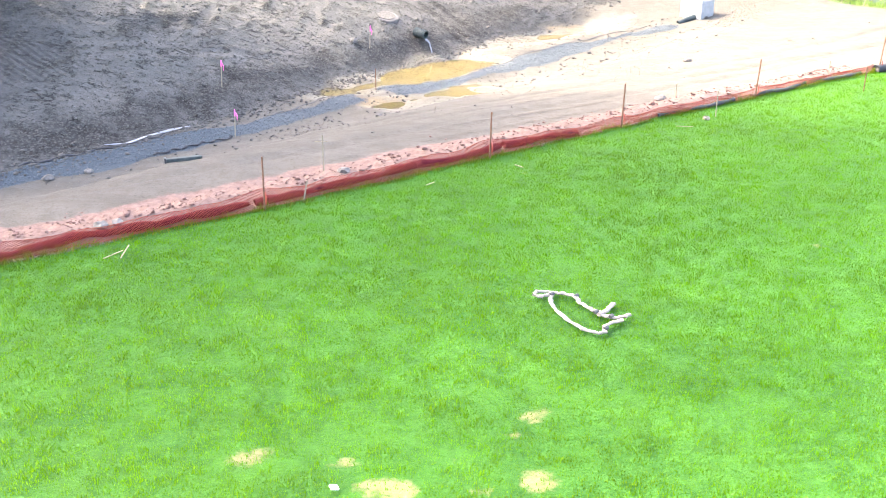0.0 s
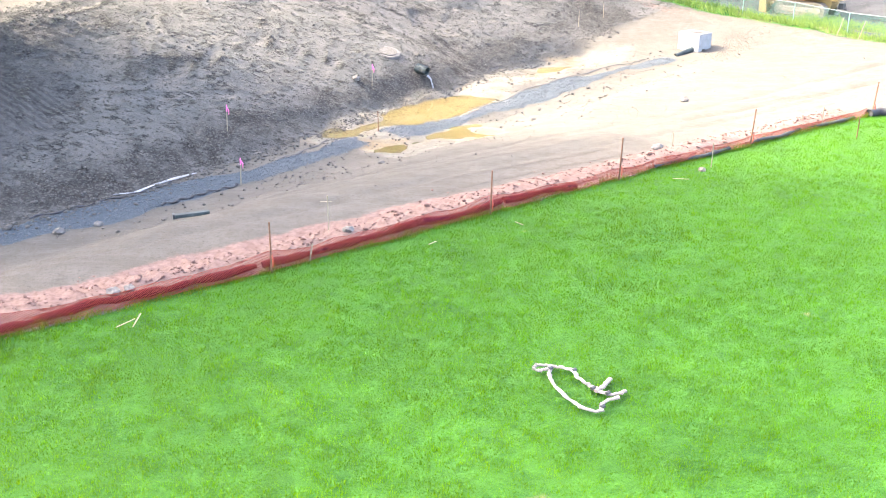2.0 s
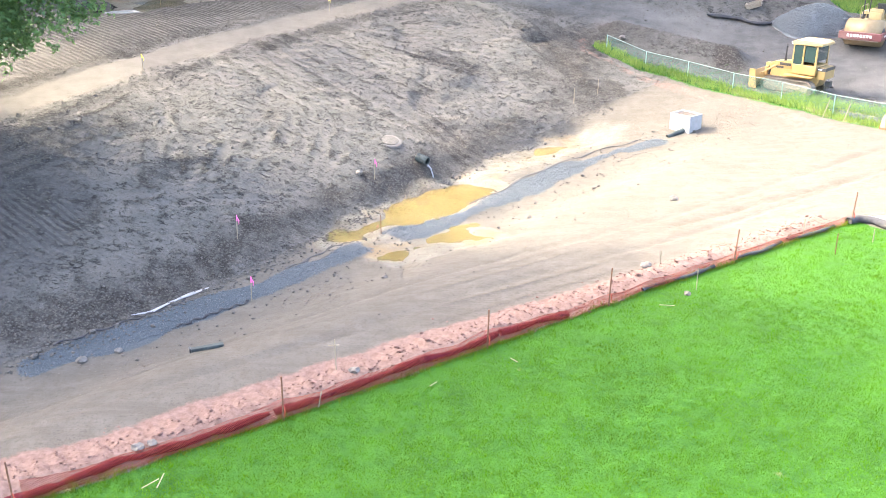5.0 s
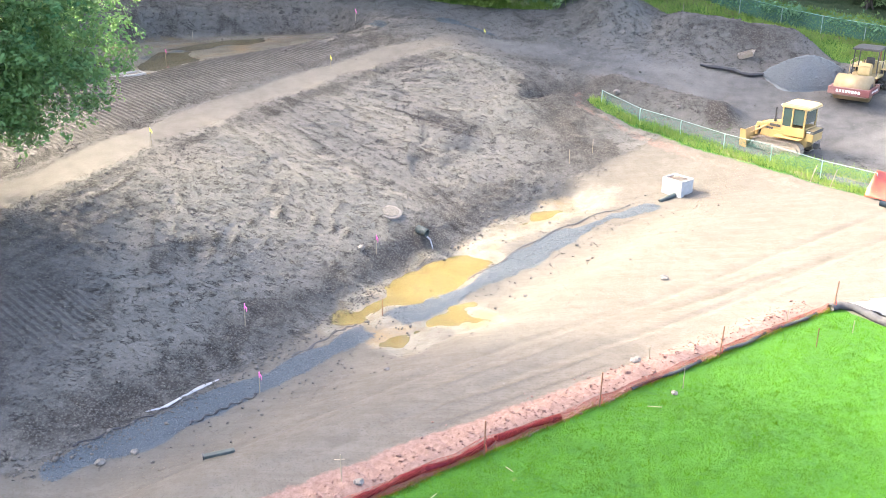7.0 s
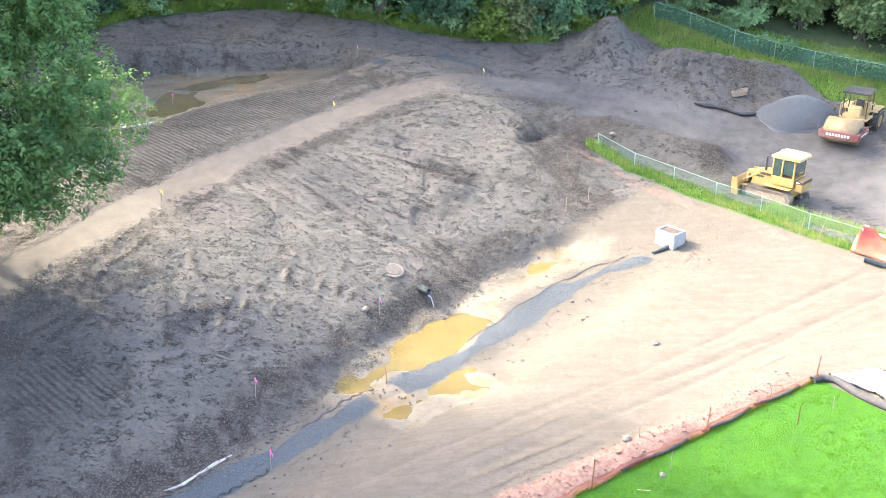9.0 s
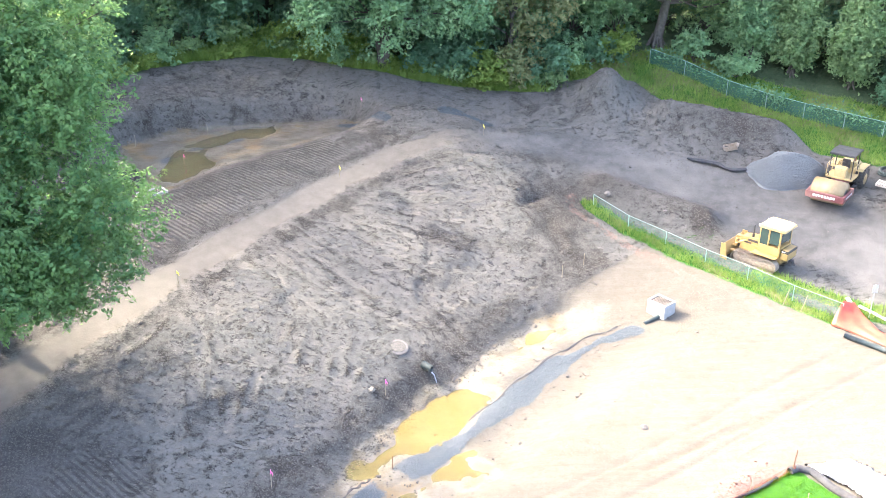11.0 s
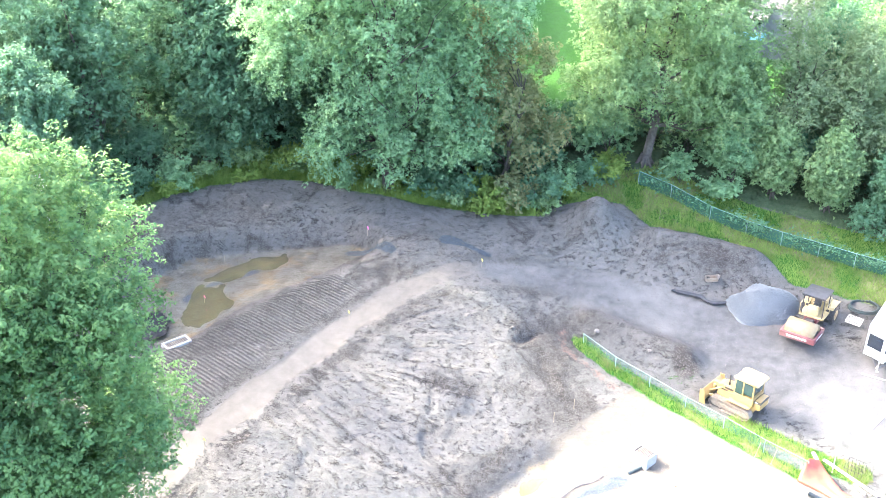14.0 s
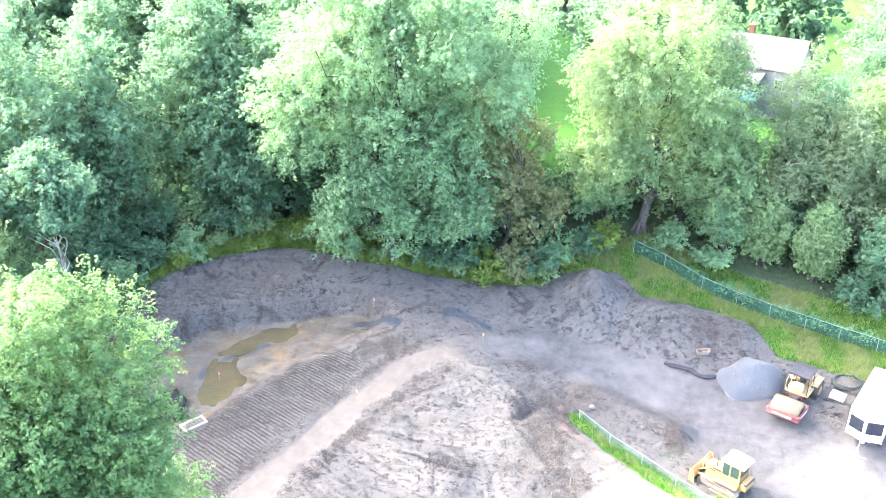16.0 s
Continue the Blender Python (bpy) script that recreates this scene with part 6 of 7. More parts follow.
# ---- the white tubing on the lawn ----
def build_tubing():
    rng = np.random.default_rng(15)
    root = thing("layflat_hose", "crumpled loop of dirty white layflat hose on the lawn", "hose", m=Matrix.Translation(at(2.3, 15.0)))
    runs = [[(1.66, 15.52), (1.70, 15.66), (1.95, 15.66), (2.15, 15.58), (2.38, 15.45)], [(2.36, 15.46), (2.44, 15.2), (2.58, 14.95), (2.72, 14.80), (2.86, 14.86)], [(2.70, 14.72), (2.9, 14.95), (3.02, 15.12)], [(2.74, 14.74), (2.95, 14.62), (3.15, 14.64), (3.22, 14.72)], [(1.97, 15.62), (1.92, 15.25), (1.98, 14.95), (2.16, 14.55), (2.36, 14.25), (2.58, 14.10), (2.72, 14.12), (2.74, 14.28)], [(1.68, 15.48), (1.78, 15.46), (1.92, 15.52)], [(2.72, 14.3), (2.86, 14.42), (3.1, 14.52)]]
    base = at(2.3, 15.0)
    for run in runs:
        pts = []
        for (ax, ay), (bx, by) in zip(run, run[1:]):
            for k in range(5):
                t = k / 5
                pts.append((ax + (bx - ax) * t, ay + (by - ay) * t))
        pts.append(run[-1])
        co = [at(x + rng.normal() * 0.008, y + rng.normal() * 0.008, 0.07 + rng.random() * 0.02) - base for x, y in pts]
        bm = tube(co, [0.042 * rng.uniform(0.7, 1.3) for _ in co], 8, flat=0.6)
        sec = part("hose_run", bm, WHITE_CLOTH, root)
    for x, y in ((1.97, 15.5), (2.40, 15.42), (2.66, 14.80), (2.74, 14.2), (2.9, 14.62)):
        p = at(x, y, 0.1) - base
        part("dark_band", tube([p - Vector((0.03, 0.02, 0)), p + Vector((0.03, 0.02, 0.01))], 0.038, 8), BLACK, root, "dark taped joint")


build_tubing()


# ---- drains and concrete ----
def build_drains():
    # precast inlet box
    root = thing("inlet_box", "new white precast concrete inlet box with a steel grate", "catch basin", m=pose(12.05, 45.7, float(base_level(np.array([12.0]), np.array([45.7]))[0]) - 0.52, 0, 0, -50) @ Matrix.Scale(0.9, 4))
    w, d, h = 1.35, 1.1, 1.35
    bm = box((w, d, h - 0.02), (0, 0, h / 2 - 0.01), 0.03)
    part("chamber", bm, CONCRETE, root)
    rim = bmesh.new()
    for size, where in (((w, 0.1, 0.1), (0, d / 2 - 0.05, h + 0.04)), ((w, 0.1, 0.1), (0, -d / 2 + 0.05, h + 0.04)), ((0.1, d - 0.2, 0.1), (w / 2 - 0.05, 0, h + 0.04)), ((0.1, d - 0.2, 0.1), (-w / 2 + 0.05, 0, h + 0.04))):
        box(size, where, 0.01, None, rim)
    part("rim", rim, CONCRETE, root)
    grate = part("grate", box((w - 0.2, d - 0.2, 0.02), (0, 0, h)), FABRIC, root, "dark steel grate")
    for k in range(9):
        part("grate_bar", box((0.03, d - 0.34, 0.05), (-w / 2 + 0.25 + k * (w - 0.5) / 8, 0, h + 0.035)), STEEL, grate)
    # its outlet pipe
    pts = [at(12.0, 45.3, 0.10), at(11.7, 45.15, 0.08), at(11.4, 45.0, 0.05), at(11.0, 44.85, 0.0)]
    single("drain_pipe", tube(pts, [0.13, 0.13, 0.13, 0.12], 14), PLASTIC, "black plastic pipe running out of the inlet box", "pipe", smooth=True)
    # corrugated outfall in the bank
    a, b = Vector((-1.17, 40.48, 0.74)), Vector((-0.72, 40.15, 0.64))
    root = thing("outfall_pipe", "short black corrugated outfall pipe trickling into the puddle", "pipe")
    n = 26
    d = (b - a).normalized()
    side = d.cross(Vector((0, 0, 1))).normalized()
    up = side.cross(d)
    bm = bmesh.new()
    rings = []
    for k in range(n + 1):
        r = 0.18 + 0.015 * (k % 2)
        c = a.lerp(b, k / n)
        rings.append([bm.verts.new(c + r * (math.cos(t) * side + math.sin(t) * up)) for t in (2 * math.pi * j / 18 for j in range(18))])
    for p, q in zip(rings, rings[1:]):
        for j in range(18):
            bm.faces.new((p[j], p[(j + 1) % 18], q[(j + 1) % 18], q[j]))
    back_ring = [bm.verts.new(b - d * 0.35 + 0.14 * (math.cos(t) * side + math.sin(t) * up)) for t in (2 * math.pi * j / 18 for j in range(18))]
    lip = [bm.verts.new(b + 0.155 * (math.cos(t) * side + math.sin(t) * up)) for t in (2 * math.pi * j / 18 for j in range(18))]
    for j in range(18):
        bm.faces.new((rings[-1][j], rings[-1][(j + 1) % 18], lip[(j + 1) % 18], lip[j]))
        bm.faces.new((lip[j], lip[(j + 1) % 18], back_ring[(j + 1) % 18], back_ring[j]))
    bm.faces.new(back_ring)
    part("corrugated_barrel", bm, PLASTIC, root)
    fall = [b + Vector((0, 0, -0.18)), b + d * 0.18 + Vector((0, 0, -0.26)), b + d * 0.3 + Vector((0, 0, -0.55)), b + d * 0.36 + Vector((0, 0, -1.0))]
    part("water_trickle", tube(fall, [0.05, 0.035, 0.03, 0.05], 6), GREY_CLOTH, root, "thin white trickle of water")
    # manhole ring
    p = at(-2.45, 41.3)
    root = thing("manhole", "weathered concrete manhole ring with a round cover", "manhole", m=Matrix.Translation(p - Vector((0, 0, 0.03))) @ Vector((0, 0, 1)).rotation_difference(Vector((0.16, -0.26, 1))).to_matrix().to_4x4())
    part("ring", rod((0, 0, -0.4), (0, 0, 0.09), 0.58, 0.54, sides=30, bevel=0.03), OLD_CONCRETE, root)
    part("cover", rod((0, 0, 0.09), (0, 0, 0.12), 0.40, sides=26, bevel=0.01), CLOD, root)
    # inlet in the upper basin
    root = thing("drain_inlet", "low white concrete inlet with a dark grate beside the pond", "catch basin", m=pose(-17.45, 51.95, 5.0, 0, 0, 40))
    w, d, h = 1.7, 0.95, 0.6
    for size, where in (((w, 0.14, h), (0, d / 2 - 0.07, h / 2)), ((w, 0.14, h), (0, -d / 2 + 0.07, h / 2)), ((0.14, d - 0.28, h), (w / 2 - 0.07, 0, h / 2)), ((0.14, d - 0.28, h), (-w / 2 + 0.07, 0, h / 2))):
        part("curb", box(size, where, 0.012), CONCRETE, root)
    grate = part("grate", box((w - 0.28, d - 0.28, 0.03), (0, 0, h - 0.12)), FABRIC, root, "dark steel grate")
    for k in range(10):
        part("grate_bar", box((0.025, d - 0.28, 0.04), (-w / 2 + 0.24 + k * (w - 0.48) / 9, 0, h - 0.08)), STEEL, grate)


build_drains()


def sheet(name, label, category, outline, mat, amp, lift=0.05, step=0.16, seed=0, thick=0.02):
    """A crumpled sheet over an outline on the ground, with some thickness."""
    o = np.array(outline)
    xs, ys = np.arange(o[:, 0].min(), o[:, 0].max() + step, step), np.arange(o[:, 1].min(), o[:, 1].max() + step, step)
    gx, gy = np.meshgrid(xs, ys, indexing="ij")
    keep = inside(gx, gy, outline) > -step * 0.4
    z = ground_level(gx, gy) + lift + amp * fbm(gx, gy, 0.8, 3, 60 + seed)
    bm = bmesh.new()
    v = {(i, j): bm.verts.new((gx[i, j], gy[i, j], z[i, j])) for i, j in zip(*np.nonzero(keep))}
    for i, j in list(v):
        c = [(i, j), (i + 1, j), (i + 1, j + 1), (i, j + 1)]
        if all(k in v for k in c):
            bm.faces.new([v[k] for k in c])
    bmesh.ops.solidify(bm, geom=bm.faces[:], thickness=thick)
    return single(name, bm, mat, label, category, smooth=True)


def build_sheets():
    sheet("filter_fabric", "crumpled black filter fabric spilled beside the inlet", "fabric", [(-21.6, 53.2), (-20.9, 55.2), (-19.6, 56.0), (-18.6, 54.8), (-18.3, 53.0), (-19.6, 51.8)], FABRIC, 0.45, 0.04, seed=1)
    sheet("grey_sheet", "crumpled grey ground sheet at the corner of the lawn", "ground sheet", [(15.2, 32.2), (17.4, 32.4), (19.5, 30.0), (21.0, 27.0), (19.4, 25.8), (17.6, 28.6), (16.6, 30.6)], GREY_CLOTH, 0.22, 0.03, seed=2)
    pts = [at(*p, 0.1) for p in ((14.6, 31.75), (15.0, 31.95), (15.5, 31.75), (15.75, 31.2), (15.95, 30.7), (16.5, 29.9), (17.3, 28.8), (18.6, 27.0), (19.6, 25.2))]
    single("filter_sock", tube(pts, [0.16, 0.2, 0.18, 0.2, 0.19, 0.21, 0.19, 0.2, 0.18], 10, flat=0.8), FABRIC, "thick dark filter sock curving round the corner of the lawn", "erosion sock", smooth=True)
    pts = [at(*p, 0.12) for p in ((16.8, 60.95), (17.2, 60.75), (17.7, 60.6), (18.3, 60.45), (18.8, 60.25), (19.1, 59.8), (19.6, 59.55), (20.2, 59.6), (20.8, 59.75))]
    single("fabric_strip", tube(pts, [0.12, 0.2, 0.24, 0.2, 0.24, 0.17, 0.22, 0.2, 0.1], 8, flat=0.5), FABRIC, "rumpled strip of black fabric trailing from the stone pile", "fabric", smooth=True)
    # fabric edges along the stone channel
    for off, a, b in ((0.62, 0.02, 0.16), (-0.62, 0.12, 0.22)):
        line = [Vector((*p, 0)) for p in CHANNEL]
        pts = []
        for k in range(26):
            t = (a + (b - a) * k / 25) * (len(line) - 1)
            i = min(int(t), len(line) - 2)
            p = line[i].lerp(line[i + 1], t - i)
            d = (line[i + 1] - line[i]).normalized()
            q = p + Vector((-d.y, d.x, 0)) * (off + 0.08 * math.sin(k * 1.3))
            pts.append(at(q.x, q.y, 0.03))
        single("fabric_edge", tube(pts, [0.04 + 0.025 * math.sin(k * 2.1) for k in range(26)], 6, flat=0.5), FABRIC, "dark edge of filter fabric beside the stone channel", "fabric", group="fabric edges of the channel", smooth=True)
    for off, a, b in ((0.66, 0.60, 0.98), (0.70, 0.30, 0.42)):
        line, pts = [Vector((*p, 0)) for p in CHANNEL], []
        for k in range(30):
            t = (a + (b - a) * k / 29) * (len(line) - 1)
            i = min(int(t), len(line) - 2)
            d = (line[i + 1] - line[i]).normalized()
            q = line[i].lerp(line[i + 1], t - i) + Vector((-d.y, d.x, 0)) * (off + 0.07 * math.sin(k * 0.9))
            pts.append(at(q.x, q.y, 0.015))
        single("fabric_edge", tube(pts, [0.02 + 0.06 * abs(math.sin(k * 0.7 + 0.4)) for k in range(30)], 8, flat=0.12), FABRIC, "wet dark flap of filter fabric along the channel", "fabric", group="fabric edges of the channel", smooth=True)
    pts = [at(*p, 0.03) for p in ((-9.9, 26.7), (-9.4, 27.1), (-8.9, 27.6), (-8.4, 28.2), (-7.9, 28.7))]
    single("fabric_flap", tube(pts, [0.03, 0.1, 0.06, 0.11, 0.04], 6, flat=0.25), GREY_CLOTH, "pale flap of filter cloth beside the stone channel", "fabric", smooth=True)


build_sheets()


def build_clutter():
    # offcut on the road
    p = at(-6.75, 23.6, 0.13)
    root = thing("drain_offcut", "short length of black slotted drain lying on the road", "pipe", m=pose(p.x, p.y, p.z, 0, 0, 22))
    part("channel", box((0.95, 0.16, 0.1), (0, 0, 0), 0.02), PLASTIC, root)
    part("cap", box((0.06, 0.2, 0.14), (-0.46, 0, 0.01), 0.02), BLACK, root)
    # stone pile
    rng = np.random.default_rng(61)
    c = at(23.1, 59.2)
    bm = bmesh.new()
    rings, n = [], 40
    for k in range(15):
        t = k / 14
        ring = []
        for j in range(n):
            a = 2 * math.pi * j / n
            r = 2.2 * t * (1 + 0.10 * math.sin(2 * a + 1) + 0.06 * math.sin(5 * a) + 0.02 * rng.normal())
            x, y = c.x + r * math.cos(a) * 1.12, c.y + r * math.sin(a) * 0.95
            g = float(ground_level(np.array([x]), np.array([y]))[0])
            top = 1.4 * (1 - t**1.5)
            ring.append(bm.verts.new((x, y, g * (t > 0.98) + (t <= 0.98) * (c.z * (1 - t) + g * t + top) - 0.08 * (t > 0.98) + 0.03 * rng.normal())))
        rings.append(ring)
    for p, q in zip(rings, rings[1:]):
        for j in range(n):
            bm.faces.new((p[j], q[j], q[(j + 1) % n], p[(j + 1) % n]))
    bmesh.ops.remove_doubles(bm, verts=rings[0], dist=0.2)
    bmesh.ops.recalc_face_normals(bm, faces=bm.faces)
    pile = single("gravel_heap", bm, GREY_STONE, "conical heap of blue grey crushed stone", "gravel heap", smooth=True, kind="stuff")
    # trench bucket on the spoil heap
    p = at(20.0, 61.7, 0.1)
    root = thing("trench_bucket", "rusty grey excavator bucket lying on the spoil heap", "bucket", m=pose(p.x, p.y, p.z, 12, -20, -28) @ Matrix.Scale(0.75, 4))
    part("shell", prism([(-0.62, 0.0), (0.55, 0.0), (0.68, 0.35), (0.6, 0.42), (0.5, 0.08), (-0.5, 0.08), (-0.58, 0.5), (-0.68, 0.45)], 0.55), STEEL, root)
    for s in (1, -1):
        part("side_plate", box((1.25, 0.04, 0.45), (0, s * 0.28, 0.22), 0.01), STEEL, root)
    for k in range(4):
        part("tooth", box((0.18, 0.07, 0.05), (0.72, -0.21 + 0.14 * k, 0.36), 0.01), STEEL, root)
    # black hose coil and pallet
    p = at(30.2, 58.7, 0.1)
    pts = []
    for k in range(70):
        a = 2 * math.pi * k / 22
        pts.append((p.x + (0.98 - 0.002 * k) * math.cos(a) * 1.1, p.y + 0.85 * math.sin(a), p.z + 0.08 * (k // 22) + 0.03 * math.sin(k)))
    single("hose_coil", tube(pts, 0.075, 8), PLASTIC, "coil of thick black corrugated hose on the ground", "hose", smooth=True)
    p = at(29.1, 57.5, 0.02)
    root = thing("pallet", "weathered wooden pallet lying on the yard", "pallet", m=pose(p.x, p.y, p.z, 4, 3, 55))
    for k in range(7):
        part("deck_board", box((1.2, 0.11, 0.022), (0, -0.48 + 0.16 * k, 0.13), 0.003), GREY_WOOD, root)
    for k in range(3):
        part("stringer", box((0.05, 1.05, 0.1), (-0.55 + 0.55 * k, 0, 0.06), 0.004), GREY_WOOD, root)
    # plank by the trailer's tongue
    p = at(28.4, 52.0, 0.05)
    single("plank", box((1.5, 0.14, 0.04), (0, 0, 0), 0.005), GREY_WOOD, "pale plank lying by the trailer tongue", "plank", pose(p.x, p.y, p.z, 0, 0, -34))
    # boards and netting at the end of the chain link fence
    p, q = at(21.95, 44.9, 0.55), at(22.3, 42.2, 0.12)
    single("board", box((0.2, (q - p).length, 0.04), (0, 0, 0), 0.006), WHITE, "long white board leaning on the fence end", "board", look((p + q) / 2, q) @ pose(0, 0, 0, 90, 0, 0))
    for a, b, wd in (((22.6, 44.7), (24.6, 41.6), 0.22), ((23.6, 42.6), (23.9, 41.8), 0.16)):
        p, q = at(*a, 0.12), at(*b, 0.12)
        single("board", box((wd, (q - p).length, 0.05), (0, 0, 0), 0.006), WHITE, "white board lying in the grass by the fence", "board", look((p + q) / 2, q) @ pose(0, 0, 0, 90, 0, 0))
    p, q = at(20.8, 42.0, 0.14), at(24.2, 38.4, 0.14)
    single("drain_pipe", tube([p, p.lerp(q, 0.5), q], 0.13, 14), PLASTIC, "long black pipe with a pale sheen lying on the verge", "pipe", smooth=True)
    # draped orange netting
    bm = bmesh.new()
    top = [Vector((21.25, 43.75, 0)), Vector((21.9, 43.9, 0)), Vector((22.2, 43.2, 0)), Vector((22.6, 42.0, 0)), Vector((23.4, 40.9, 0)), Vector((24.6, 39.6, 0))]
    low = [Vector((20.5, 43.1, 0)), Vector((21.0, 42.6, 0)), Vector((21.5, 42.2, 0)), Vector((22.1, 41.4, 0)), Vector((23.0, 40.3, 0)), Vector((24.2, 39.2, 0))]
    hi = (1.1, 0.75, 0.45, 0.25, 0.22, 0.2)
    rows = []
    for k in range(6):
        rows.append([bm.verts.new(at(*(low[k].lerp(top[k], t / 4)).xy, 0.06 + hi[k] * (t / 4) ** 0.7 + 0.05 * math.sin(3 * t + 2 * k))) for t in range(5)])
    for r, s in zip(rows, rows[1:]):
        for t in range(4):
            bm.faces.new((r[t], s[t], s[t + 1], r[t + 1]))
    bmesh.ops.subdivide_edges(bm, edges=bm.edges[:], cuts=2, use_grid_fill=True, smooth=0.6)
    bmesh.ops.solidify(bm, geom=bm.faces[:], thickness=0.015)
    single("netting_drape", bm, ORANGE, "orange safety netting draped over the end of the chain link fence", "netting", smooth=True)
    # sign seen from behind
    p = at(22.75, 43.7)
    root = thing("sign_post", "steel sign post with a narrow pale sign", "sign", m=Matrix.Translation(p))
    part("post", box((0.05, 0.03, 2.2), (0, 0, 0.9), 0.004), GALV, root)
    part("sign_plate", box((0.3, 0.012, 0.45), (0, -0.025, 1.75), 0.004), GALV, root)
    # wire crate
    p = at(24.0, 43.6)
    root = thing("wire_crate", "dark wire crate standing in the verge", "crate", m=pose(p.x, p.y, p.z, 0, 0, -40))
    for k in range(6):
        for y in (-0.35, 0.35):
            part("upright", tube([(-0.5 + 0.2 * k, y, 0), (-0.5 + 0.2 * k, y, 0.75)], 0.014, 5), BLACK, root)
    for z in (0.05, 0.38, 0.74):
        part("hoop", tube([(-0.5, -0.35, z), (0.5, -0.35, z), (0.5, 0.35, z), (-0.5, 0.35, z), (-0.5, -0.35, z)], 0.016, 5), BLACK, root)
    # painted arrow on the yard
    bm = bmesh.new()
    a, b = Vector((25.5, 46.5)), Vector((28.5, 49.3))
    d = (b - a).normalized()
    n = Vector((-d.y, d.x))
    for p, q, w in ((a, b, 0.16), (a + d * 0.75, a + n * 0.5, 0.14), (a + d * 0.75, a - n * 0.5, 0.14), (b - d * 0.75, b + n * 0.5 - d * 0.1, 0.14), (b - d * 0.9, b - n * 0.5 - d * 0.3, 0.14)):
        t = (q - p).normalized()
        o = Vector((-t.y, t.x)) * w
        prev = None
        for k in range(13):
            c = p.lerp(q, k / 12)
            pair = [bm.verts.new(at(*(c + o), 0.05)), bm.verts.new(at(*(c - o), 0.05))]
            if prev:
                bm.faces.new((prev[0], prev[1], pair[1], pair[0]))
            prev = pair
    single("painted_arrow", bm, WHITE, "worn white arrow painted on the yard", "road marking", kind="structure")


build_clutter()


# ---- house beyond the trees ----
def build_house():
    p = at(33.4, 97.0)
    root = thing("house", "pale house with grey shingle roof and a covered porch", "house", m=pose(p.x, p.y, p.z + 2.0, 0, 0, -32) @ Matrix.Scale(0.74, 4))
    walls = prism([(-5.5, -4.5), (5.5, -4.5), (5.5, 4.2), (-5.5, 4.2)], 8.0)
    part("wall", walls, SIDING, root)
    gable = bmesh.new()
    for s in (1, -1):
        a = [gable.verts.new((s * 5.5 + k, y, z)) for k in (-0.06, 0.06) for y, z in ((-4, 4.2), (4, 4.2), (0, 7.6))]
        gable.faces.new(a[:3])
        gable.faces.new(a[5:2:-1])
    part("gable", gable, SIDING, root)
    for s in (1, -1):
        part("roof", box((11.8, 5.55, 0.16), (0, s * 2.15, 5.85), 0.02, (-s * 40.4, 0, 0)), SHINGLE, root)
    for x in (-3.4, 0, 3.4):
        for s in (-1, 1):
            win = part("window", box((1.1, 0.08, 1.4), (x, s * 4.02, 2.2), 0.01), WHITE, root)
            part("pane", box((0.95, 0.1, 1.25), (x, s * 4.02, 2.2)), DARK_GLASS, win)
    part("chimney", box((0.8, 0.8, 2.2), (-2.5, 1.2, 7.6), 0.03), RUST, root)
    part("porch_floor", box((5.4, 3.2, 0.3), (-1.5, -5.6, 0.5), 0.02), BLUE, root, "blue painted porch deck")
    part("porch_roof", box((6.0, 3.8, 0.16), (-1.5, -5.6, 3.3), 0.02, (8, 0, 0)), SHINGLE, root)
    for x in (-4.0, -1.5, 1.0):
        part("porch_post", box((0.16, 0.16, 2.7), (x, -7.0, 1.95), 0.02), WHITE, root)


build_house()


# ---- loose stones and clods ----
def pebbles(name, label, category, x, y, size, mat, seed, lift=0.3, kind="stuff", rise=0.0):
    """Rough little stones in one mesh."""
    rng = np.random.default_rng(seed)
    g = (1 + 5**0.5) / 2
    v = np.array([(-1, g, 0), (1, g, 0), (-1, -g, 0), (1, -g, 0), (0, -1, g), (0, 1, g), (0, -1, -g), (0, 1, -g), (g, 0, -1), (g, 0, 1), (-g, 0, -1), (-g, 0, 1)]) / 1.9
    f = np.array([(0, 11, 5), (0, 5, 1), (0, 1, 7), (0, 7, 10), (0, 10, 11), (1, 5, 9), (5, 11, 4), (11, 10, 2), (10, 7, 6), (7, 1, 8), (3, 9, 4), (3, 4, 2), (3, 2, 6), (3, 6, 8), (3, 8, 9), (4, 9, 5), (2, 4, 11), (6, 2, 10), (8, 6, 7), (9, 8, 1)])
    n = len(x)
    z = ground_level(x, y) + rise
    s = size * np.exp(rng.normal(0, 0.4, n))
    shape = s[:, None, None] * rng.uniform(0.55, 1.1, (n, 1, 3)) * np.array((1, 1, 0.7)) * (1 + 0.25 * rng.normal(size=(n, 12, 1)))
    a = rng.uniform(0, 2 * np.pi, n)
    p = v[None] * shape / 2
    q = np.stack([p[:, :, 0] * np.cos(a)[:, None] - p[:, :, 1] * np.sin(a)[:, None], p[:, :, 0] * np.sin(a)[:, None] + p[:, :, 1] * np.cos(a)[:, None], p[:, :, 2]], -1)
    q += np.stack([x, y, z + s * lift * 0.5], -1)[:, None]
    me = raw(name, q.reshape(-1, 3), (f[None] + 12 * np.arange(n)[:, None, None]).reshape(-1, 3), mat)
    return tagged(new(name, me), label, category, kind=kind)


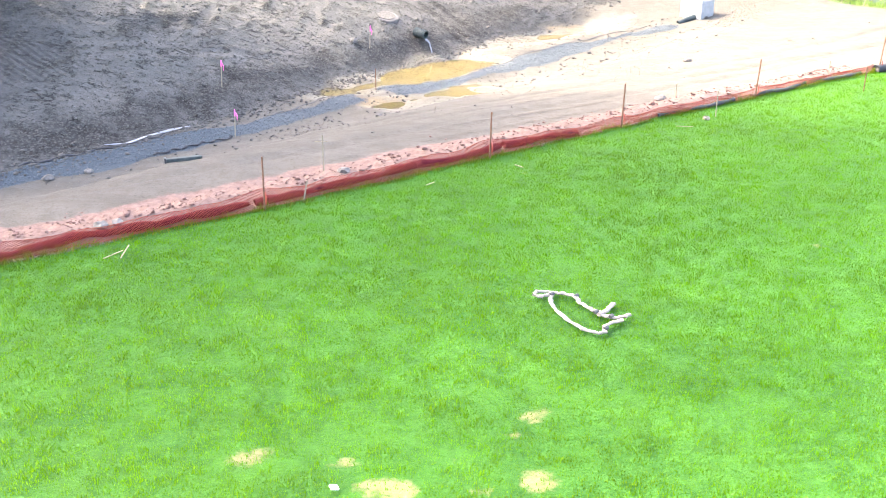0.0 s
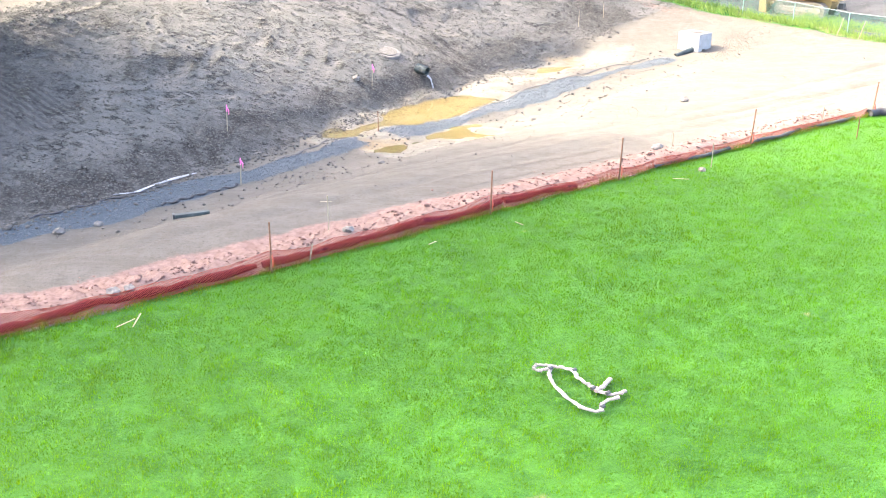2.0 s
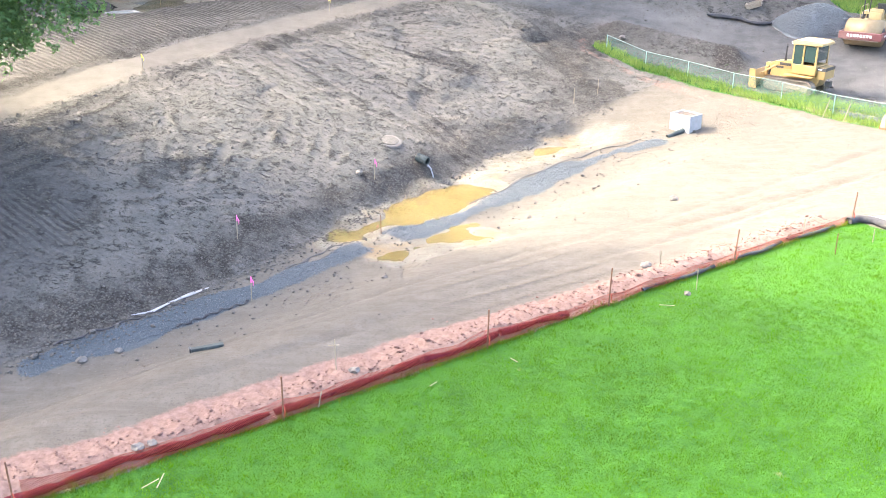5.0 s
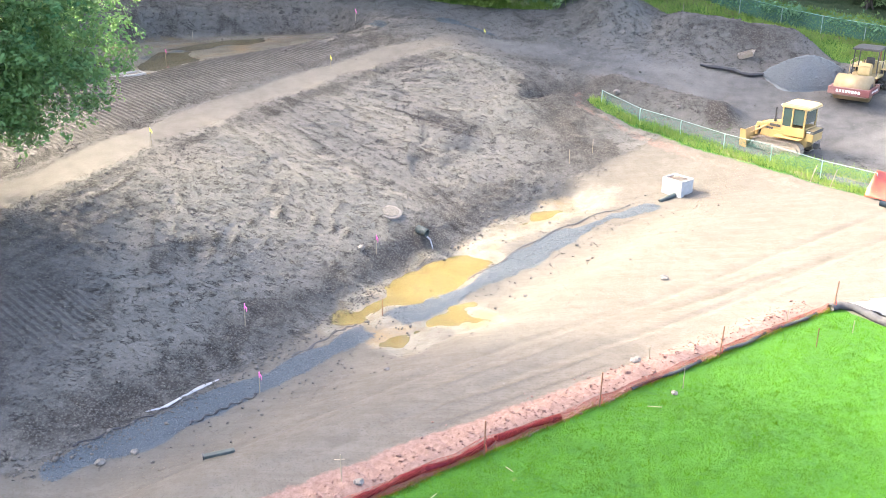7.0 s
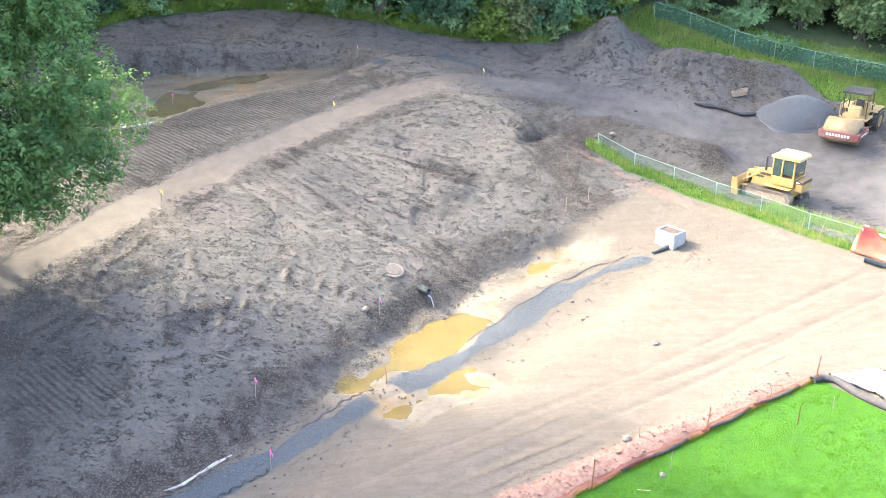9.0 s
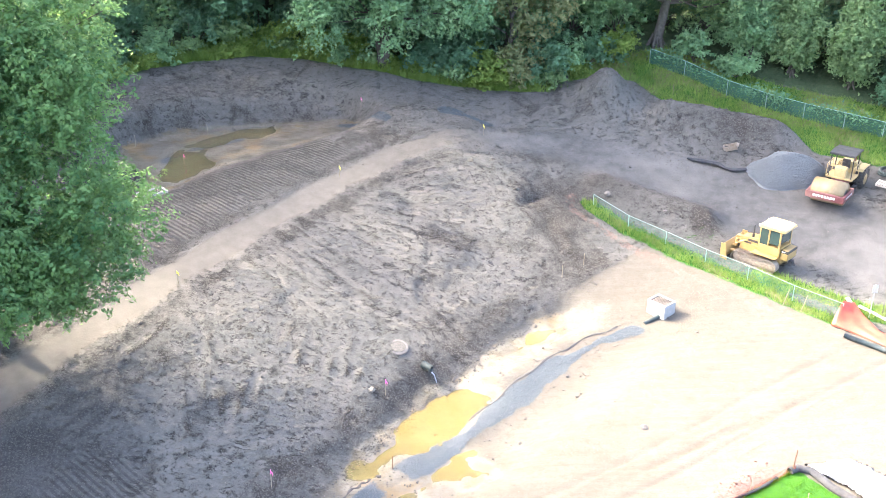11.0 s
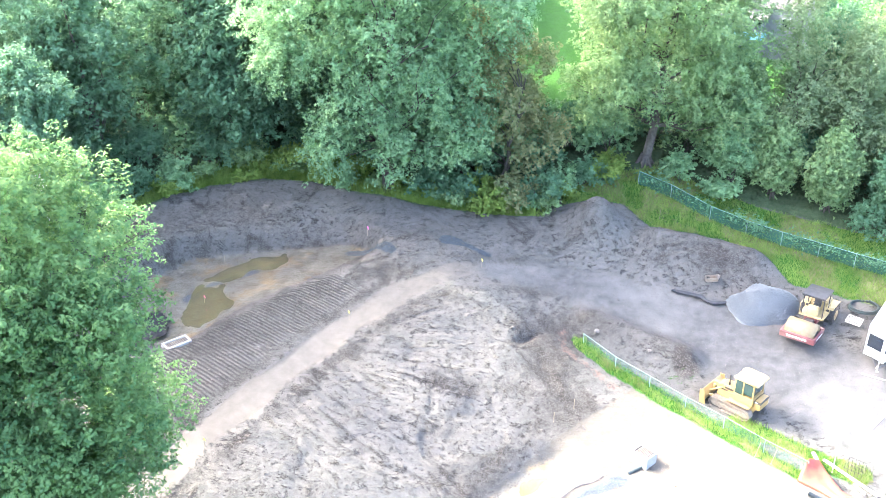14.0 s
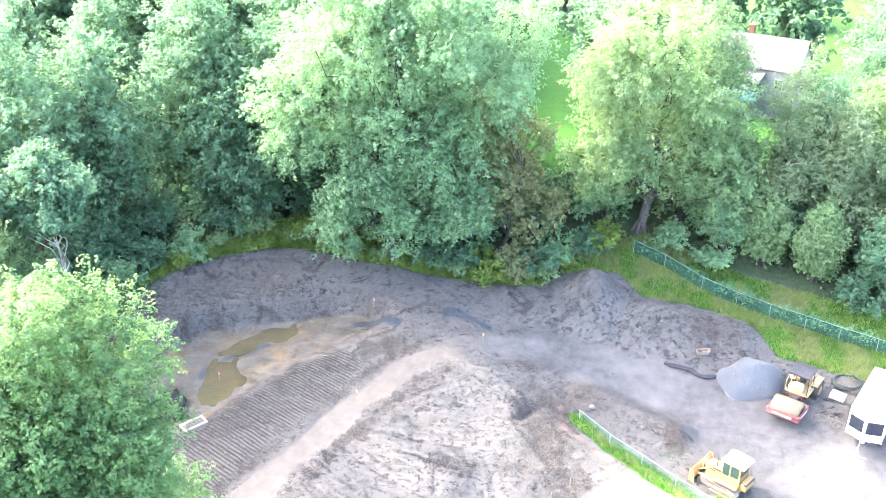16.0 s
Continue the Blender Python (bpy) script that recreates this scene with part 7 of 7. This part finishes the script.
def crumbs(name, label, category, x, y, size, mat, seed):
    """Little lumps of eight faces each."""
    rng = np.random.default_rng(seed)
    v = np.array([(1, 0, 0), (0, 1, 0), (-1, 0, 0), (0, -1, 0), (0, 0, 1), (0, 0, -1)]) * 0.6
    f = np.array([(0, 1, 4), (1, 2, 4), (2, 3, 4), (3, 0, 4), (1, 0, 5), (2, 1, 5), (3, 2, 5), (0, 3, 5)])
    n = len(x)
    s = size * np.exp(rng.normal(0, 0.45, n))
    q = v[None] * s[:, None, None] * rng.uniform(0.6, 1.3, (n, 6, 1))
    a = rng.uniform(0, 2 * np.pi, n)
    q = np.stack([q[:, :, 0] * np.cos(a)[:, None] - q[:, :, 1] * np.sin(a)[:, None], q[:, :, 0] * np.sin(a)[:, None] + q[:, :, 1] * np.cos(a)[:, None], q[:, :, 2]], -1)
    q += np.stack([x, y, ground_level(x, y) + 0.15 * s], -1)[:, None]
    me = raw(name, q.reshape(-1, 3), (f[None] + 6 * np.arange(n)[:, None, None]).reshape(-1, 3), mat)
    return tagged(new(name, me), label, category, kind="stuff")


SAND_LUMP = surface("sand_lump", (0.085, 0.07, 0.055), (0.17, 0.145, 0.115), 20, 0.95, 0, 0.5)


def build_stones():
    rng = np.random.default_rng(71)
    n = 15000
    r, a = 2.15 * np.sqrt(rng.random(n)), rng.uniform(0, 2 * np.pi, n)
    edge = 1 + 0.10 * np.sin(2 * a + 1) + 0.06 * np.sin(5 * a)
    x, y = 23.1 + r * edge * np.cos(a) * 1.12, 59.2 + r * edge * np.sin(a) * 0.95
    pebbles("heap_stone", "crushed stone lying on the gravel heap", "gravel", x, y, 0.055, GREY_STONE, 84, rise=1.4 * (1 - (r / 2.2) ** 1.5) + 0.09)
    n = 260000
    x, y = rng.uniform(-14, 12, n), rng.uniform(22, 46, n)
    keep = to_line(x, y, CHANNEL) < 0.75
    x, y = x[keep], y[keep]
    keep = zones(x, y)["gravel"] > 0.35
    pebbles("channel_stone", "blue grey crushed stone in the drain channel", "gravel", x[keep], y[keep], 0.030, STONE, 72)
    near = np.random.default_rng(91)
    n = 26000
    x, y = near.uniform(-12, 13, n), near.uniform(24, 47, n)
    m = zones(x, y)
    keep = (near.random(n) < 0.55 * np.exp(-to_line(x, y, CHANNEL) / 0.9)) & (m["gravel"] < 0.2) & (m["turf"] < 0.1)
    pebbles("spoil_clods", "damp clods thrown out beside the drain channel", "soil", x[keep], y[keep], 0.075, CLOD, 92)
    n = 90000
    x, y = rng.uniform(-24, 26, n), rng.uniform(24, 70, n)
    m = zones(x, y)
    loam = 1 - np.clip(m["sand"] + m["path"] + m["mud"] + m["turf"] + m["woods"] + m["haul"] + 0.75 * m["cleat"], 0, 1)
    keep = rng.random(n) < loam * (0.04 + 0.9 * churn(x, y) ** 1.5)
    pebbles("clods", "dark clods of loam on the graded bank", "soil", x[keep], y[keep], 0.055, CLOD, 73)
    n = 200000
    x, y = rng.uniform(-22, 12, n), rng.uniform(25, 58, n)
    m = zones(x, y)
    loam = 1 - np.clip(m["sand"] + m["path"] + m["mud"] + m["turf"] + m["woods"] + m["haul"] + 0.7 * m["cleat"], 0, 1)
    keep = rng.random(n) < loam * np.clip(0.16 + 1.0 * churn(x, y) ** 1.2, 0, 1)
    crumbs("crumbs", "small crumbs of loam all over the bank", "soil", x[keep], y[keep], 0.034, CLOD, 81)
    n = 90000
    x, y = rng.uniform(-22, 26, n), rng.uniform(55, 71, n)
    m = zones(x, y)
    loam = 1 - np.clip(m["sand"] + m["path"] + m["mud"] + m["turf"] + m["woods"] + 0.6 * m["haul"] + 0.7 * m["cleat"], 0, 1)
    keep = rng.random(n) < loam * (0.15 + 0.4 * churn(x, y))
    crumbs("heap_crumbs", "lumps of dark soil on the spoil heaps", "soil", x[keep], y[keep], 0.048, CLOD, 83)
    n = 22000
    s, w = rng.uniform(-12, 20, n), rng.uniform(4.5, 16, n)
    x, y = world_at(s, w)
    m = zones(x, y)
    keep = (rng.random(n) < m["sand"] * (1 - m["gravel"]) * np.clip(2.2 * vnoise(x, y, 2.0, 44) - 0.9, 0.03, 1))
    crumbs("sand_crumbs", "small lumps scattered over the sand", "soil", x[keep], y[keep], 0.024, SAND_LUMP, 82)
    n = 1400
    t = rng.random(n)
    crumbs("rim_crumbs", "crumbled sand along the rim of the basin", "soil", 12.6 + 2.6 * t + rng.normal(0, 0.6, n), 43.0 + 4.2 * t + rng.normal(0, 0.6, n), 0.032, SAND_LUMP, 85)
    xs, ys = [], []
    for cx, cy, r, a, b in TRACKS:
        t = rng.uniform(a, b, 40)
        d = r + rng.choice((-0.38, 0.38), 40) + rng.normal(0, 0.12, 40)
        xs.append(cx + d * np.cos(t))
        ys.append(cy + d * np.sin(t))
    x, y = np.concatenate(xs), np.concatenate(ys)
    m = zones(x, y)
    keep = np.clip(m["sand"] + m["path"] + m["mud"] + m["turf"] + m["woods"] + m["haul"] + m["cleat"], 0, 1) < 0.3
    pebbles("rut_clods", "clods pushed up along the ruts", "soil", x[keep], y[keep], 0.06, CLOD, 79)
    n = 1100
    x, y = rng.uniform(-24, 26, n), rng.uniform(26, 70, n)
    m = zones(x, y)
    keep = rng.random(n) < (1 - np.clip(m["path"] + m["turf"] + m["woods"], 0, 1)) * 0.7 * (1 - 0.8 * m["sand"])
    pebbles("loose_stones", "pale loose stones strewn over the soil", "stones", x[keep], y[keep], 0.06, ROCK, 74)
    # clods spilled along the toe of the bank and the edge of the road
    n = 2600
    s = rng.uniform(-12, 20, n)
    w = toe(s) + rng.normal(-0.1, 0.35, n)
    pebbles("toe_clods", "dark clods fallen at the toe of the bank", "soil", *world_at(s, w), 0.07, CLOD, 75)
    n = 260
    s = rng.uniform(-2, 18, n)
    w = 6.4 + 0.27 * s + rng.normal(0, 0.9, n)
    pebbles("sand_clods", "clods scattered on the sand", "soil", *world_at(s, w), 0.045, CLOD, 76)
    n = 1900
    s = rng.uniform(-12.5, 15.5, n)
    w = np.abs(rng.normal(0.75, 0.4, n))
    pebbles("clay_lumps", "lumps of red clay along the berm", "soil", *world_at(s, w), 0.055, surface("clay_lump", (0.085, 0.042, 0.034), (0.160, 0.094, 0.076), 15, 0.95, 0, 0.4), 77)
    # single boulders that stand out
    for x, y, r in ((9.15, 35.4, 0.34), (-10.6, 24.2, 0.32), (-9.7, 24.7, 0.24), (-3.6, 38.2, 0.34), (6.6, 28.2, 0.36), (7.5, 26.3, 0.22), (-7.2, 18.6, 0.3), (-6.9, 18.75, 0.22), (-2.4, 21.9, 0.3), (3.4, 35.2, 0.2), (10.6, 56.3, 0.4), (14.0, 54.6, 0.3), (-2.0, 28.9, 0.2), (20.9, 42.9, 0.25)):
        p = at(x, y)
        bm = bmesh.new()
        bmesh.ops.create_icosphere(bm, subdivisions=2, radius=r / 2)
        for v in bm.verts:
            v.co += v.normal * r * 0.25 * (noise.noise(v.co * 5 / r + Vector((x, y, 0))))
            v.co.z *= 0.7
        single("boulder", bm, ROCK, "pale rough boulder lying on the soil", "rock", Matrix.Translation(p + Vector((0, 0, r * 0.12))), "boulders", smooth=False)


build_stones()
